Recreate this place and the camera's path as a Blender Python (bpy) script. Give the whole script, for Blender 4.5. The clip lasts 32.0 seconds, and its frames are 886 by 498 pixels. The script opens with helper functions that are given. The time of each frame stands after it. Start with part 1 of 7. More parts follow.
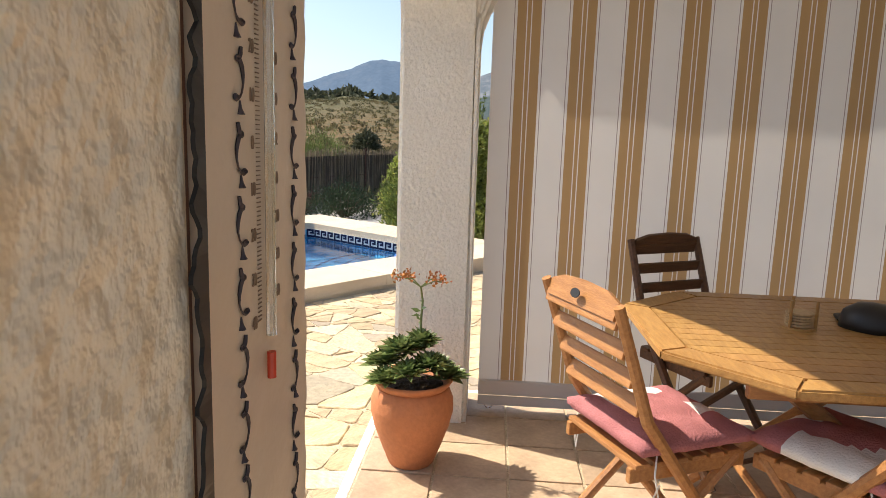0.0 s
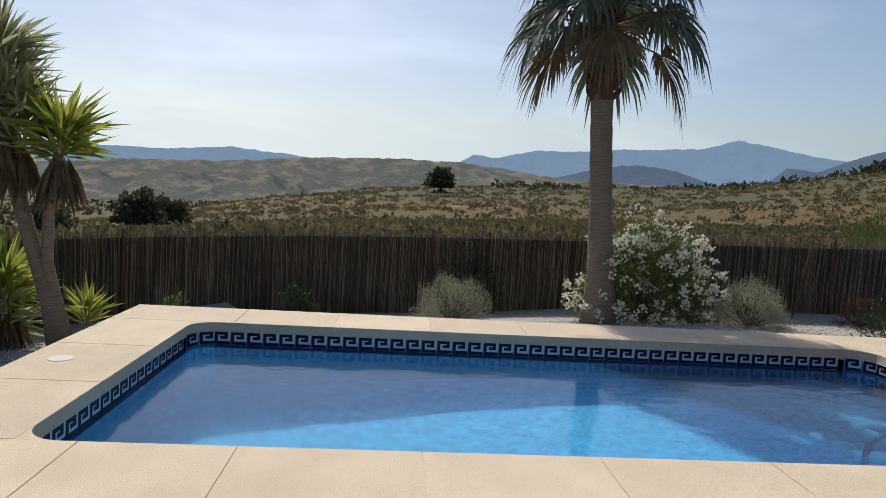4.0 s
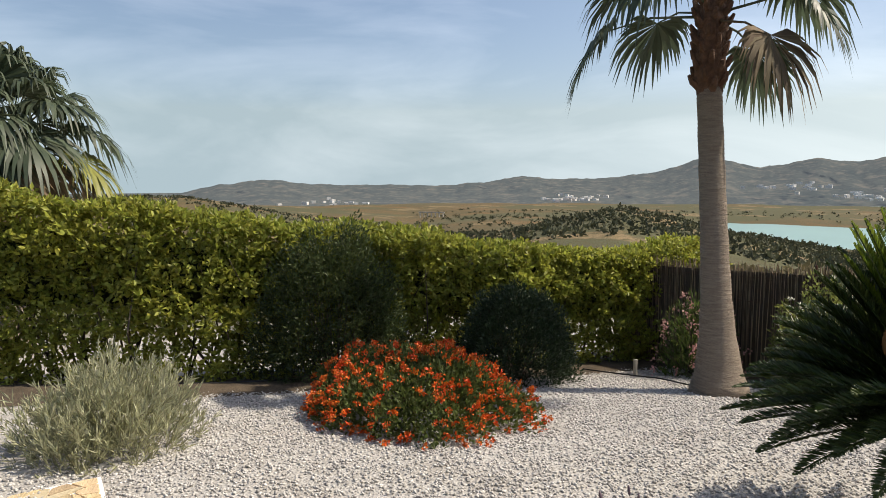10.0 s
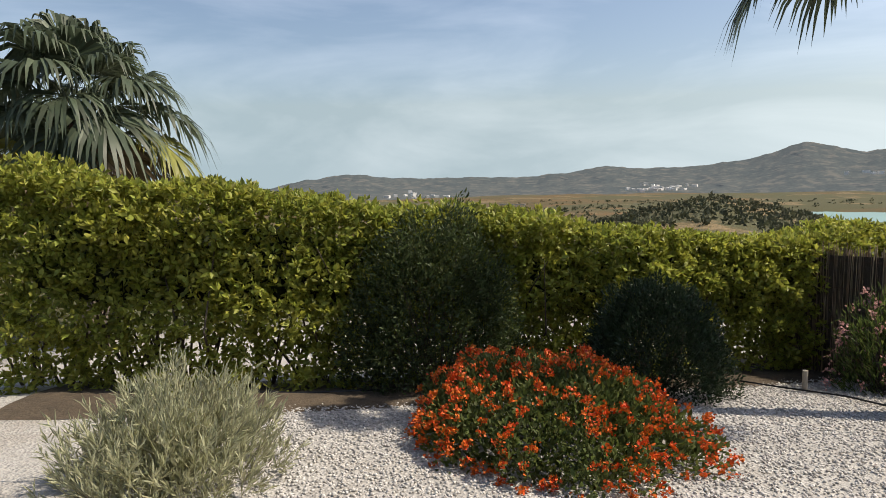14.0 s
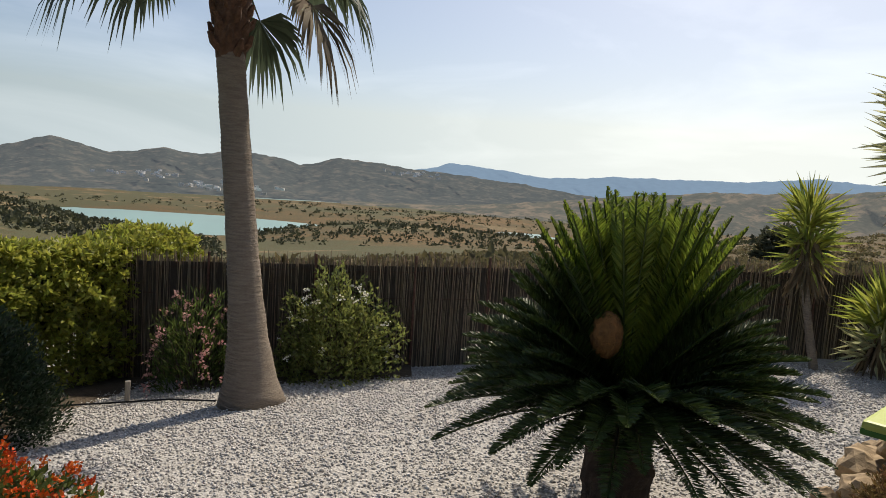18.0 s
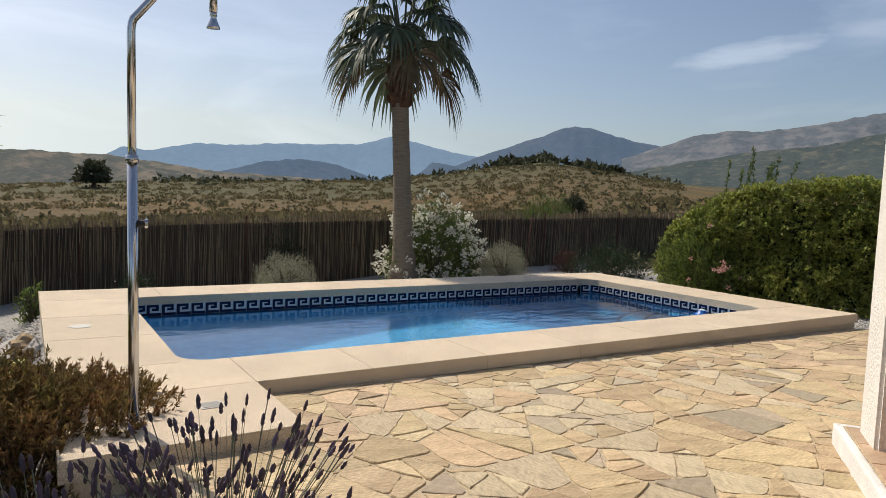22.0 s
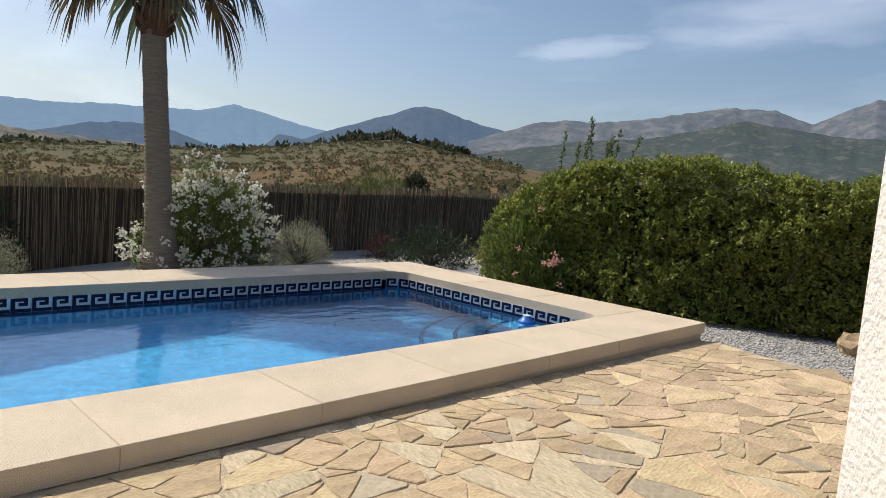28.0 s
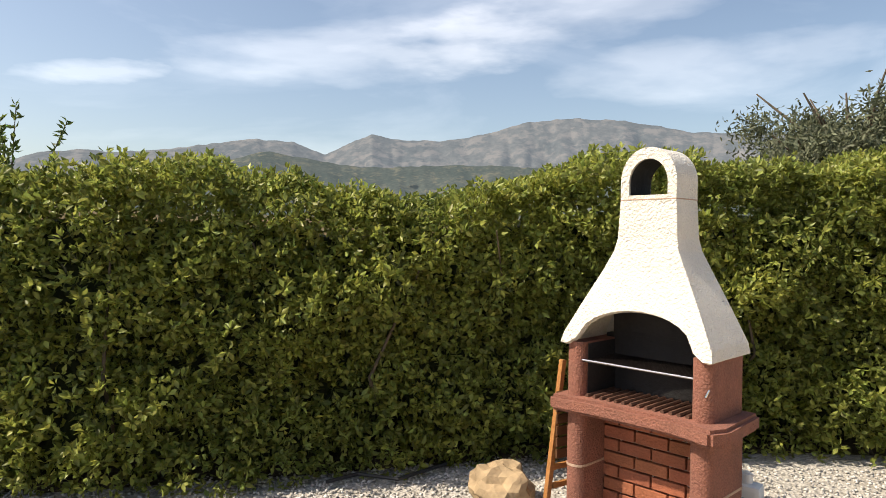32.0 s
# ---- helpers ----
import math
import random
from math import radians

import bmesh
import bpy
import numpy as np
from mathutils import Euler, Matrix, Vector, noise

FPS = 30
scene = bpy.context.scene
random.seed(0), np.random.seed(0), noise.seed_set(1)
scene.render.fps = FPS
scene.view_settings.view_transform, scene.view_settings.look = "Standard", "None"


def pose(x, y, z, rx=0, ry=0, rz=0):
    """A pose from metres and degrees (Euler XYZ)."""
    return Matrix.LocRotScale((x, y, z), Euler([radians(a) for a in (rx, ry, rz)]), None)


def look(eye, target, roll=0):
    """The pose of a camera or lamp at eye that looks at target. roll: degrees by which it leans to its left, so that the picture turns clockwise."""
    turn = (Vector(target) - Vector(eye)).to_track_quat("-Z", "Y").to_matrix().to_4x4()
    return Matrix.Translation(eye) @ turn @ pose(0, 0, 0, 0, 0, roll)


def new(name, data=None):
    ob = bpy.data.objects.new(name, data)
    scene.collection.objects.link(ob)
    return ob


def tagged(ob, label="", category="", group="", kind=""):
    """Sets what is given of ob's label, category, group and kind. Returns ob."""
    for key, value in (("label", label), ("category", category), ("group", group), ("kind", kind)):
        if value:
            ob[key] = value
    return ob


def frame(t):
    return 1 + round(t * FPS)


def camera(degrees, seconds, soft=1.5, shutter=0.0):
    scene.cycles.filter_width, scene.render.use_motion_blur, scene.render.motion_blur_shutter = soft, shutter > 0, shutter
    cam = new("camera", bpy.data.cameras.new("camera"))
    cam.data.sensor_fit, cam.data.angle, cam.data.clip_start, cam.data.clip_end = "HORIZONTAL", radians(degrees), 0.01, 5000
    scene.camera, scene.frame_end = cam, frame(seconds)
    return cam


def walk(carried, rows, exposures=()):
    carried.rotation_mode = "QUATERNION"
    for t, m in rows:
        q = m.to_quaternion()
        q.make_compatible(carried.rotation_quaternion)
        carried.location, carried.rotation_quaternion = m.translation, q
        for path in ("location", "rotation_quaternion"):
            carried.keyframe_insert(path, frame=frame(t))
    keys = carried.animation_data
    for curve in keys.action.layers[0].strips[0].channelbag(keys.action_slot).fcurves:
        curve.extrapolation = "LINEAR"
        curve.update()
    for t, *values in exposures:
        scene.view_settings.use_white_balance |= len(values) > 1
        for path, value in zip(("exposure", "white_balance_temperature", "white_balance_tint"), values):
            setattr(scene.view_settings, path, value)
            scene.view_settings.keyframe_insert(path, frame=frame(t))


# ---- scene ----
cam = camera(67.6, 32.0, soft=0.85)
PATH = [
    (0, (0.354, -4.559, 1.459), (1.835, -3.253, 1.138), 1.8),
    (0.4, (0.578, -4.429, 1.472), (2.052, -3.117, 1.146), 2.4),
    (0.8, (0.854, -4.261, 1.458), (2.054, -2.693, 1.141), 4.5),
    (1.4, (1.133, -3.935, 1.512), (1.9, -2.11, 1.225), 4.9),
    (2, (1.323, -3.505, 1.536), (1.985, -1.639, 1.256), 3.0),
    (2.5, (1.515, -3.163, 1.559), (2.106, -1.268, 1.315), 3.1),
    (4.5, (1.591, -2.773, 1.592), (1.395, -0.79, 1.421), 3.0),
    (5, (1.441, -2.792, 1.613), (0.799, -0.905, 1.443), 2.7),
    (5.5, (1.319, -2.836, 1.621), (0.282, -1.137, 1.43), 3.3),
    (6, (1.221, -2.844, 1.638), (-0.109, -1.367, 1.415), 3.2),
    (6.5, (1.117, -2.947, 1.634), (-0.476, -1.749, 1.47), 2.6),
    (7, (1.001, -3.032, 1.636), (-0.768, -2.112, 1.485), 2.0),
    (7.5, (0.827, -3.0, 1.584), (-1.102, -2.505, 1.396), 0.1),
    (8, (0.743, -3.078, 1.543), (-1.24, -2.93, 1.327), 1.0),
    (8.5, (0.726, -3.178, 1.564), (-1.26, -3.226, 1.336), 0.7),
    (9, (0.689, -3.365, 1.577), (-1.297, -3.444, 1.357), 0.3),
    (9.5, (0.679, -3.456, 1.583), (-1.304, -3.592, 1.361), 0.0),
    (10, (0.632, -3.441, 1.576), (-1.348, -3.629, 1.367), -0.1),
    (10.5, (0.499, -3.402, 1.543), (-1.483, -3.515, 1.298), 0.9),
    (11, (0.372, -3.342, 1.533), (-1.607, -3.479, 1.28), 0.6),
    (11.5, (0.186, -3.363, 1.51), (-1.792, -3.516, 1.258), 0.7),
    (12, (0.068, -3.436, 1.478), (-1.912, -3.566, 1.227), 0.9),
    (12.5, (-0.129, -3.483, 1.349), (-2.097, -3.726, 1.092), 3.2),
    (13, (-0.487, -3.595, 1.341), (-2.418, -4.035, 1.058), 2.6),
    (13.5, (-0.641, -3.814, 1.343), (-2.561, -4.319, 1.101), -0.7),
    (15.5, (-1.149, -4.594, 1.4), (-3.132, -4.47, 1.166), 2.1),
    (16, (-1.267, -4.664, 1.408), (-3.216, -4.275, 1.182), 2.8),
    (16.5, (-1.36, -4.811, 1.433), (-3.199, -4.053, 1.225), 2.1),
    (17, (-1.49, -4.789, 1.416), (-3.183, -3.742, 1.224), 4.0),
    (17.5, (-1.488, -4.716, 1.433), (-3.031, -3.459, 1.239), 3.9),
    (18, (-1.458, -4.61, 1.426), (-2.813, -3.152, 1.239), 4.0),
    (18.5, (-1.522, -4.399, 1.386), (-2.63, -2.744, 1.201), 3.6),
    (19, (-1.486, -4.244, 1.409), (-2.388, -2.467, 1.24), 3.2),
    (19.5, (-1.437, -4.148, 1.359), (-1.969, -2.225, 1.216), 3.4),
    (20, (-1.461, -4.104, 1.347), (-1.497, -2.109, 1.209), 1.8),
    (20.5, (-1.406, -4.097, 1.37), (-1.059, -2.134, 1.214), 3.0),
    (21, (-1.347, -4.078, 1.367), (-0.677, -2.2, 1.211), 2.8),
    (21.5, (-1.247, -4.013, 1.365), (-0.351, -2.231, 1.223), 2.5),
    (22, (-1.216, -4.049, 1.351), (-0.151, -2.362, 1.203), 2.3),
    (22.5, (-1.207, -4.07, 1.349), (-0.049, -2.447, 1.191), 2.4),
    (23, (-1.213, -4.054, 1.354), (-0.005, -2.468, 1.194), 2.2),
    (23.5, (-1.12, -4.06, 1.345), (0.14, -2.512, 1.187), 2.3),
    (24, (-0.963, -3.997, 1.352), (0.322, -2.474, 1.182), 3.2),
    (24.5, (-0.872, -4.015, 1.371), (0.38, -2.463, 1.218), 1.4),
    (25, (-0.744, -3.885, 1.349), (0.551, -2.368, 1.206), 1.2),
    (25.5, (-0.60, -3.82, 1.34), (0.739, -2.342, 1.197), 1.6),
    (27.5, (0.183, -3.234, 1.385), (1.612, -1.849, 1.186), 3.4),
    (28, (0.824, -2.661, 1.308), (2.245, -1.267, 1.119), 4.7),
    (28.5, (1.287, -2.268, 1.271), (2.846, -1.031, 1.074), 2.7),
    (29, (1.757, -1.942, 1.282), (3.385, -0.799, 1.07), 0.2),
    (29.5, (2.204, -1.665, 1.31), (3.961, -0.76, 1.004), 0.3),
    (30, (2.684, -1.437, 1.343), (4.504, -0.639, 1.119), 2.7),
    (30.5, (3.203, -1.258, 1.381), (5.102, -0.665, 1.171), 0.8),
    (31, (3.712, -1.162, 1.415), (5.651, -0.69, 1.281), 1.3),
    (31.5, (4.24, -1.107, 1.434), (6.206, -0.749, 1.354), -1.2),
    (32, (4.761, -1.164, 1.435), (6.748, -0.947, 1.397), 0.6),
]
EXPOSURES = [(0, 0.85, 6700, 10), (0.5, 0.85, 6450, 10), (1.0, 0.45, 5900, 10), (1.5, 0.18, 5900, 10), (2.0, -0.1, 5950, 10), (5.0, -0.22, 6750, 10), (6.0, -0.2, 6950, 11), (7.0, -0.05, 7050, 11), (8.0, 0.22, 6950, 11), (9.0, 0.33, 7000, 11),
             (13.0, 0.28, 7000, 11), (16.0, 0.28, 7000, 11), (18.0, 0.0, 7050, 11), (19.0, -0.08, 6900, 11), (20.0, -0.15, 7000, 11), (21.0, -0.1, 6900, 11), (25.0, -0.1, 6700, 10), (28.0, 0.0, 6500, 10), (30.0, 0.15, 6500, 10), (31.0, 0.35, 6700, 10), (32.0, 0.62, 7450, 11)]
walk(cam, [(t, look(eye, target, roll)) for t, eye, target, roll in PATH], EXPOSURES)
# ---------------------------------------------------------------- world and light
SUN_AT = Vector((-0.27, 0.96, 0)).normalized() * math.cos(radians(50)) + Vector((0, 0, math.sin(radians(50))))
world = bpy.data.worlds.new("sky")
scene.world = world
world.use_nodes = True
wn, wl = world.node_tree.nodes, world.node_tree.links
wn.clear()
w_out = wn.new("ShaderNodeOutputWorld")
w_bg = wn.new("ShaderNodeBackground")
w_sky = wn.new("ShaderNodeTexSky")
w_sky.sky_type = "NISHITA"
w_sky.sun_disc = False
w_sky.sun_elevation = radians(50)
w_sky.sun_rotation = math.atan2(SUN_AT.x, SUN_AT.y)
w_sky.altitude = 300
w_sky.air_density = 1.0
w_sky.dust_density = 2.3
w_sky.ozone_density = 2.0
w_bg.inputs["Strength"].default_value = 0.118
w_geo = wn.new("ShaderNodeTexCoord")
w_map = wn.new("ShaderNodeMapping")
w_map.inputs["Scale"].default_value = (1.3, 1.3, 5.0)
w_noise = wn.new("ShaderNodeTexNoise")
w_noise.inputs["Scale"].default_value = 1.7
w_noise.inputs["Detail"].default_value = 7
w_noise.inputs["Roughness"].default_value = 0.55
w_noise.inputs["Distortion"].default_value = 0.6
w_ramp = wn.new("ShaderNodeMapRange")
w_ramp.inputs[1].default_value, w_ramp.inputs[2].default_value = 0.47, 0.72
w_ramp.inputs[3].default_value, w_ramp.inputs[4].default_value = 0.0, 0.45
w_mix = wn.new("ShaderNodeMixRGB")
w_mix.blend_type = "ADD"
w_mix.inputs[2].default_value = (2.6, 2.6, 2.7, 1)
w_up = wn.new("ShaderNodeVectorMath")
w_up.operation = "MAXIMUM"
w_up.inputs[1].default_value = (-1, -1, 0.10)
wl.new(w_geo.outputs["Generated"], w_up.inputs[0])
wl.new(w_up.outputs[0], w_sky.inputs[0])
wl.new(w_geo.outputs["Generated"], w_map.inputs[0])
wl.new(w_map.outputs[0], w_noise.inputs["Vector"])
wl.new(w_noise.outputs[0], w_ramp.inputs[0])
wl.new(w_ramp.outputs[0], w_mix.inputs[0])
wl.new(w_sky.outputs[0], w_mix.inputs[1])


def w_math(op, a, b=None):
    q = wn.new("ShaderNodeMath")
    q.operation = op
    for k, v in enumerate((a, b)):
        if v is None:
            continue
        if isinstance(v, (int, float)):
            q.inputs[k].default_value = v
        else:
            wl.new(v, q.inputs[k])
    return q.outputs[0]


c_noise = wn.new("ShaderNodeTexNoise")
c_noise.inputs["Scale"].default_value, c_noise.inputs["Detail"].default_value = 22, 5
wl.new(w_map.outputs[0], c_noise.inputs["Vector"])
c_broad = wn.new("ShaderNodeTexNoise")
c_broad.inputs["Scale"].default_value, c_broad.inputs["Detail"].default_value = 5.5, 7
wl.new(w_map.outputs[0], c_broad.inputs["Vector"])
sky_col = w_mix.outputs[0]


def cloud(sky, az, el, half, thick, tilt, grain, rough, most):
    """One bank of cloud: an ellipse on the sky with a frayed edge."""
    az, el = radians(az), radians(el)
    off = wn.new("ShaderNodeVectorMath")
    off.operation = "SUBTRACT"
    off.inputs[1].default_value = (-math.sin(az) * math.cos(el), math.cos(az) * math.cos(el), math.sin(el))
    wl.new(w_geo.outputs["Generated"], off.inputs[0])
    dot = wn.new("ShaderNodeVectorMath")
    dot.operation = "DOT_PRODUCT"
    dot.inputs[1].default_value = (math.cos(az), math.sin(az), 0)
    wl.new(off.outputs[0], dot.inputs[0])
    far = wn.new("ShaderNodeVectorMath")
    far.operation = "LENGTH"
    wl.new(off.outputs[0], far.inputs[0])
    sep = wn.new("ShaderNodeSeparateXYZ")
    wl.new(off.outputs[0], sep.inputs[0])
    across = w_math("DIVIDE", w_math("SUBTRACT", sep.outputs[2], w_math("MULTIPLY", dot.outputs["Value"], tilt)), thick)
    reach = w_math("ADD", w_math("POWER", w_math("DIVIDE", far.outputs["Value"], half), 2.0), w_math("POWER", w_math("ABSOLUTE", across), 2.0))
    reach = w_math("ADD", reach, w_math("MULTIPLY", w_math("SUBTRACT", grain, 0.5), rough))
    fac = wn.new("ShaderNodeMapRange")
    fac.inputs[1].default_value, fac.inputs[2].default_value = 1.0, 0.1
    fac.inputs[3].default_value, fac.inputs[4].default_value = 0.0, most
    wl.new(reach, fac.inputs[0])
    mix = wn.new("ShaderNodeMixRGB")
    mix.blend_type = "ADD"
    mix.inputs[2].default_value = (2.6, 2.5, 2.4, 1)
    wl.new(fac.outputs[0], mix.inputs[0])
    wl.new(sky, mix.inputs[1])
    return mix.outputs[0]


sky_col = cloud(sky_col, -55.9, 12.1, 0.10, 0.0175, 0.14, c_noise.outputs[0], 1.1, 0.62)
for bank in ((-78, 15.5, 0.30, 0.055, 0.12, 0.42), (-92, 17.5, 0.26, 0.05, 0.16, 0.45), (-106, 13.8, 0.22, 0.045, 0.05, 0.35)):
    sky_col = cloud(sky_col, *bank[:5], c_broad.outputs[0], 3.2, bank[5])
wl.new(sky_col, w_bg.inputs[0])
wl.new(w_bg.outputs[0], w_out.inputs[0])

sun_data = bpy.data.lights.new("sun", "SUN")
sun_data.energy, sun_data.angle, sun_data.color = 4.2, radians(0.6), (1.0, 0.93, 0.82)
sun = new("sun", sun_data)
sun.matrix_world = look(SUN_AT * 60, (0, 0, 0))

# ---------------------------------------------------------------- small tools
RNG = np.random.default_rng(7)


def mat(name, color, rough=0.7, metal=0.0, vary=0.25, scale=6.0, bump=0.0, bump_scale=40.0, color2=None, fine=0.0,
        island=0.0, rand=0.0, spec=0.5, trans=0.0, translucent=0.0, stretch=None, ior=1.45, glow=0.0):
    """A principled material with two scales of noise in colour and relief."""
    m = bpy.data.materials.new(name)
    m.use_nodes = True
    nt = m.node_tree
    n, l = nt.nodes, nt.links
    p = n["Principled BSDF"]
    p.inputs["Roughness"].default_value, p.inputs["Metallic"].default_value = rough, metal
    p.inputs["Specular IOR Level"].default_value = spec
    p.inputs["Transmission Weight"].default_value = trans
    p.inputs["IOR"].default_value = ior
    tc = n.new("ShaderNodeTexCoord")
    vec = tc.outputs["Object"]
    if stretch:
        mp = n.new("ShaderNodeMapping")
        mp.inputs["Scale"].default_value = stretch
        l.new(vec, mp.inputs[0])
        vec = mp.outputs[0]
    c2 = color2 or tuple(c * (1 - vary) for c in color)
    big = n.new("ShaderNodeTexNoise")
    big.inputs["Scale"].default_value, big.inputs["Detail"].default_value = scale, 6
    l.new(vec, big.inputs["Vector"])
    rng = n.new("ShaderNodeMapRange")
    rng.inputs[1].default_value, rng.inputs[2].default_value = 0.33, 0.68
    l.new(big.outputs[0], rng.inputs[0])
    mix = n.new("ShaderNodeMixRGB")
    mix.inputs[1].default_value, mix.inputs[2].default_value = (*color, 1), (*c2, 1)
    l.new(rng.outputs[0], mix.inputs[0])
    col = mix.outputs[0]
    src = None
    if island:
        geo = n.new("ShaderNodeNewGeometry")
        src, amount = geo.outputs["Random Per Island"], island
    if rand:
        oi = n.new("ShaderNodeObjectInfo")
        src, amount = oi.outputs["Random"], rand
    if src:
        hsv = n.new("ShaderNodeHueSaturation")
        r1 = n.new("ShaderNodeMapRange")
        r1.inputs[3].default_value, r1.inputs[4].default_value = 1 - amount, 1 + amount
        l.new(src, r1.inputs[0])
        l.new(r1.outputs[0], hsv.inputs["Value"])
        mul = n.new("ShaderNodeMath")
        mul.operation = "FRACT"
        m2 = n.new("ShaderNodeMath")
        m2.operation = "MULTIPLY"
        m2.inputs[1].default_value = 7.31
        l.new(src, m2.inputs[0])
        l.new(m2.outputs[0], mul.inputs[0])
        r2 = n.new("ShaderNodeMapRange")
        r2.inputs[3].default_value, r2.inputs[4].default_value = 0.5 - 0.04 * amount, 0.5 + 0.04 * amount
        l.new(mul.outputs[0], r2.inputs[0])
        l.new(r2.outputs[0], hsv.inputs["Hue"])
        l.new(col, hsv.inputs["Color"])
        col = hsv.outputs[0]
    if fine:
        fn = n.new("ShaderNodeTexNoise")
        fn.inputs["Scale"].default_value, fn.inputs["Detail"].default_value = bump_scale * 1.6, 3
        l.new(vec, fn.inputs["Vector"])
        fr = n.new("ShaderNodeMapRange")
        fr.inputs[1].default_value, fr.inputs[2].default_value = 0.3, 0.7
        fr.inputs[3].default_value, fr.inputs[4].default_value = 1 - fine, 1 + fine
        l.new(fn.outputs[0], fr.inputs[0])
        vm = n.new("ShaderNodeVectorMath")
        vm.operation = "SCALE"
        l.new(col, vm.inputs[0])
        l.new(fr.outputs[0], vm.inputs["Scale"])
        col = vm.outputs[0]
    l.new(col, p.inputs["Base Color"])
    if bump:
        bn = n.new("ShaderNodeTexNoise")
        bn.inputs["Scale"].default_value, bn.inputs["Detail"].default_value = bump_scale, 4
        l.new(vec, bn.inputs["Vector"])
        b = n.new("ShaderNodeBump")
        b.inputs["Strength"].default_value, b.inputs["Distance"].default_value = min(1.0, bump), 0.02 * max(1, bump)
        l.new(bn.outputs[0], b.inputs["Height"])
        l.new(b.outputs[0], p.inputs["Normal"])
    if glow:
        l.new(col, p.inputs["Emission Color"])
        p.inputs["Emission Strength"].default_value = glow
    if translucent:
        t = n.new("ShaderNodeBsdfTranslucent")
        l.new(col, t.inputs[0])
        ms = n.new("ShaderNodeMixShader")
        ms.inputs[0].default_value = translucent
        l.new(p.outputs[0], ms.inputs[1])
        l.new(t.outputs[0], ms.inputs[2])
        l.new(ms.outputs[0], n["Material Output"].inputs["Surface"])
    return m


def part(name, bm, material, parent=None, label="", smooth=False, kind=""):
    """Links a bmesh as one mesh object under a thing or a part."""
    me = bpy.data.meshes.new(name)
    bm.to_mesh(me)
    bm.free()
    return link(name, me, material, parent, label, smooth, kind)


def link(name, me, material, parent=None, label="", smooth=False, kind=""):
    if material and not me.materials:
        me.materials.append(material)
    if smooth:
        me.polygons.foreach_set("use_smooth", [True] * len(me.polygons))
    ob = new(name, me)
    if parent:
        ob.parent = parent
    return tagged(ob, label=label, kind=kind)


def np_mesh(name, verts, faces, material, parent=None, label="", smooth=False, kind=""):
    """A mesh object from an array of points and an array of faces."""
    me = bpy.data.meshes.new(name)
    v, f = np.asarray(verts, np.float32), np.asarray(faces, np.int32)
    k = f.shape[1]
    me.vertices.add(len(v))
    me.vertices.foreach_set("co", v.ravel())
    me.loops.add(f.size)
    me.loops.foreach_set("vertex_index", f.ravel())
    me.polygons.add(len(f))
    me.polygons.foreach_set("loop_start", np.arange(len(f), dtype=np.int32) * k)
    me.update(calc_edges=True)
    me.validate()
    return link(name, me, material, parent, label, smooth, kind)


def thing(name, x, y, z, rz, label, category, group="", kind=""):
    """An empty at the base of a thing, to hold its parts."""
    ob = new(name)
    ob.empty_display_size = 0.1
    ob.matrix_world = pose(x, y, z, 0, 0, rz)
    return tagged(ob, label, category, group, kind)


def box(sx, sy, sz, at=(0, 0, 0), bevel=0.0, rot=(0, 0, 0), bm=None):
    """A box by its size and centre, with rounded edges."""
    own = bmesh.new()
    m = pose(*at, *rot) @ Matrix.Diagonal((sx, sy, sz, 1))
    bmesh.ops.create_cube(own, size=1, matrix=m)
    if bevel:
        bmesh.ops.bevel(own, geom=own.edges[:], offset=bevel, segments=2, affect="EDGES", profile=0.6)
    return join(bm, own)


def join(bm, own):
    if bm is None:
        return own
    me = bpy.data.meshes.new("tmp")
    own.to_mesh(me)
    own.free()
    bm.from_mesh(me)
    bpy.data.meshes.remove(me)
    return bm


def lathe(profile, steps=32, bm=None, at=(0, 0, 0), wobble=0.0):
    """A body of revolution round z from (radius, height) pairs."""
    own = bmesh.new()
    rings = []
    for k, (r, z) in enumerate(profile):
        ring = []
        for s in range(steps):
            a = 2 * math.pi * s / steps
            rr = r * (1 + wobble * noise.noise((math.cos(a) * 1.5, math.sin(a) * 1.5, z * 3 + k)))
            ring.append(own.verts.new((at[0] + rr * math.cos(a), at[1] + rr * math.sin(a), at[2] + z)))
        rings.append(ring)
    for a, b in zip(rings, rings[1:]):
        for s in range(steps):
            own.faces.new((a[s], a[(s + 1) % steps], b[(s + 1) % steps], b[s]))
    own.faces.new(rings[0][::-1])
    own.faces.new(rings[-1])
    return join(bm, own)


def tube(points, radius, steps=8, bm=None, taper=None):
    """A round bar along a line of points; radius may be one number or one for each point."""
    own = bmesh.new()
    pts = [Vector(p) for p in points]
    rad = radius if isinstance(radius, (list, tuple)) else [radius] * len(pts)
    rings = []
    side = None
    for k, p in enumerate(pts):
        t = (pts[min(k + 1, len(pts) - 1)] - pts[max(k - 1, 0)]).normalized()
        if side is None:
            side = t.cross(Vector((0, 0, 1)) if abs(t.z) < 0.9 else Vector((1, 0, 0))).normalized()
        side = (side - t * side.dot(t)).normalized()
        up = t.cross(side)
        rings.append([own.verts.new(p + rad[k] * (math.cos(2 * math.pi * s / steps) * side + math.sin(2 * math.pi * s / steps) * up)) for s in range(steps)])
    for a, b in zip(rings, rings[1:]):
        for s in range(steps):
            own.faces.new((a[s], a[(s + 1) % steps], b[(s + 1) % steps], b[s]))
    own.faces.new(rings[0][::-1])
    own.faces.new(rings[-1])
    bmesh.ops.recalc_face_normals(own, faces=own.faces[:])
    return join(bm, own)


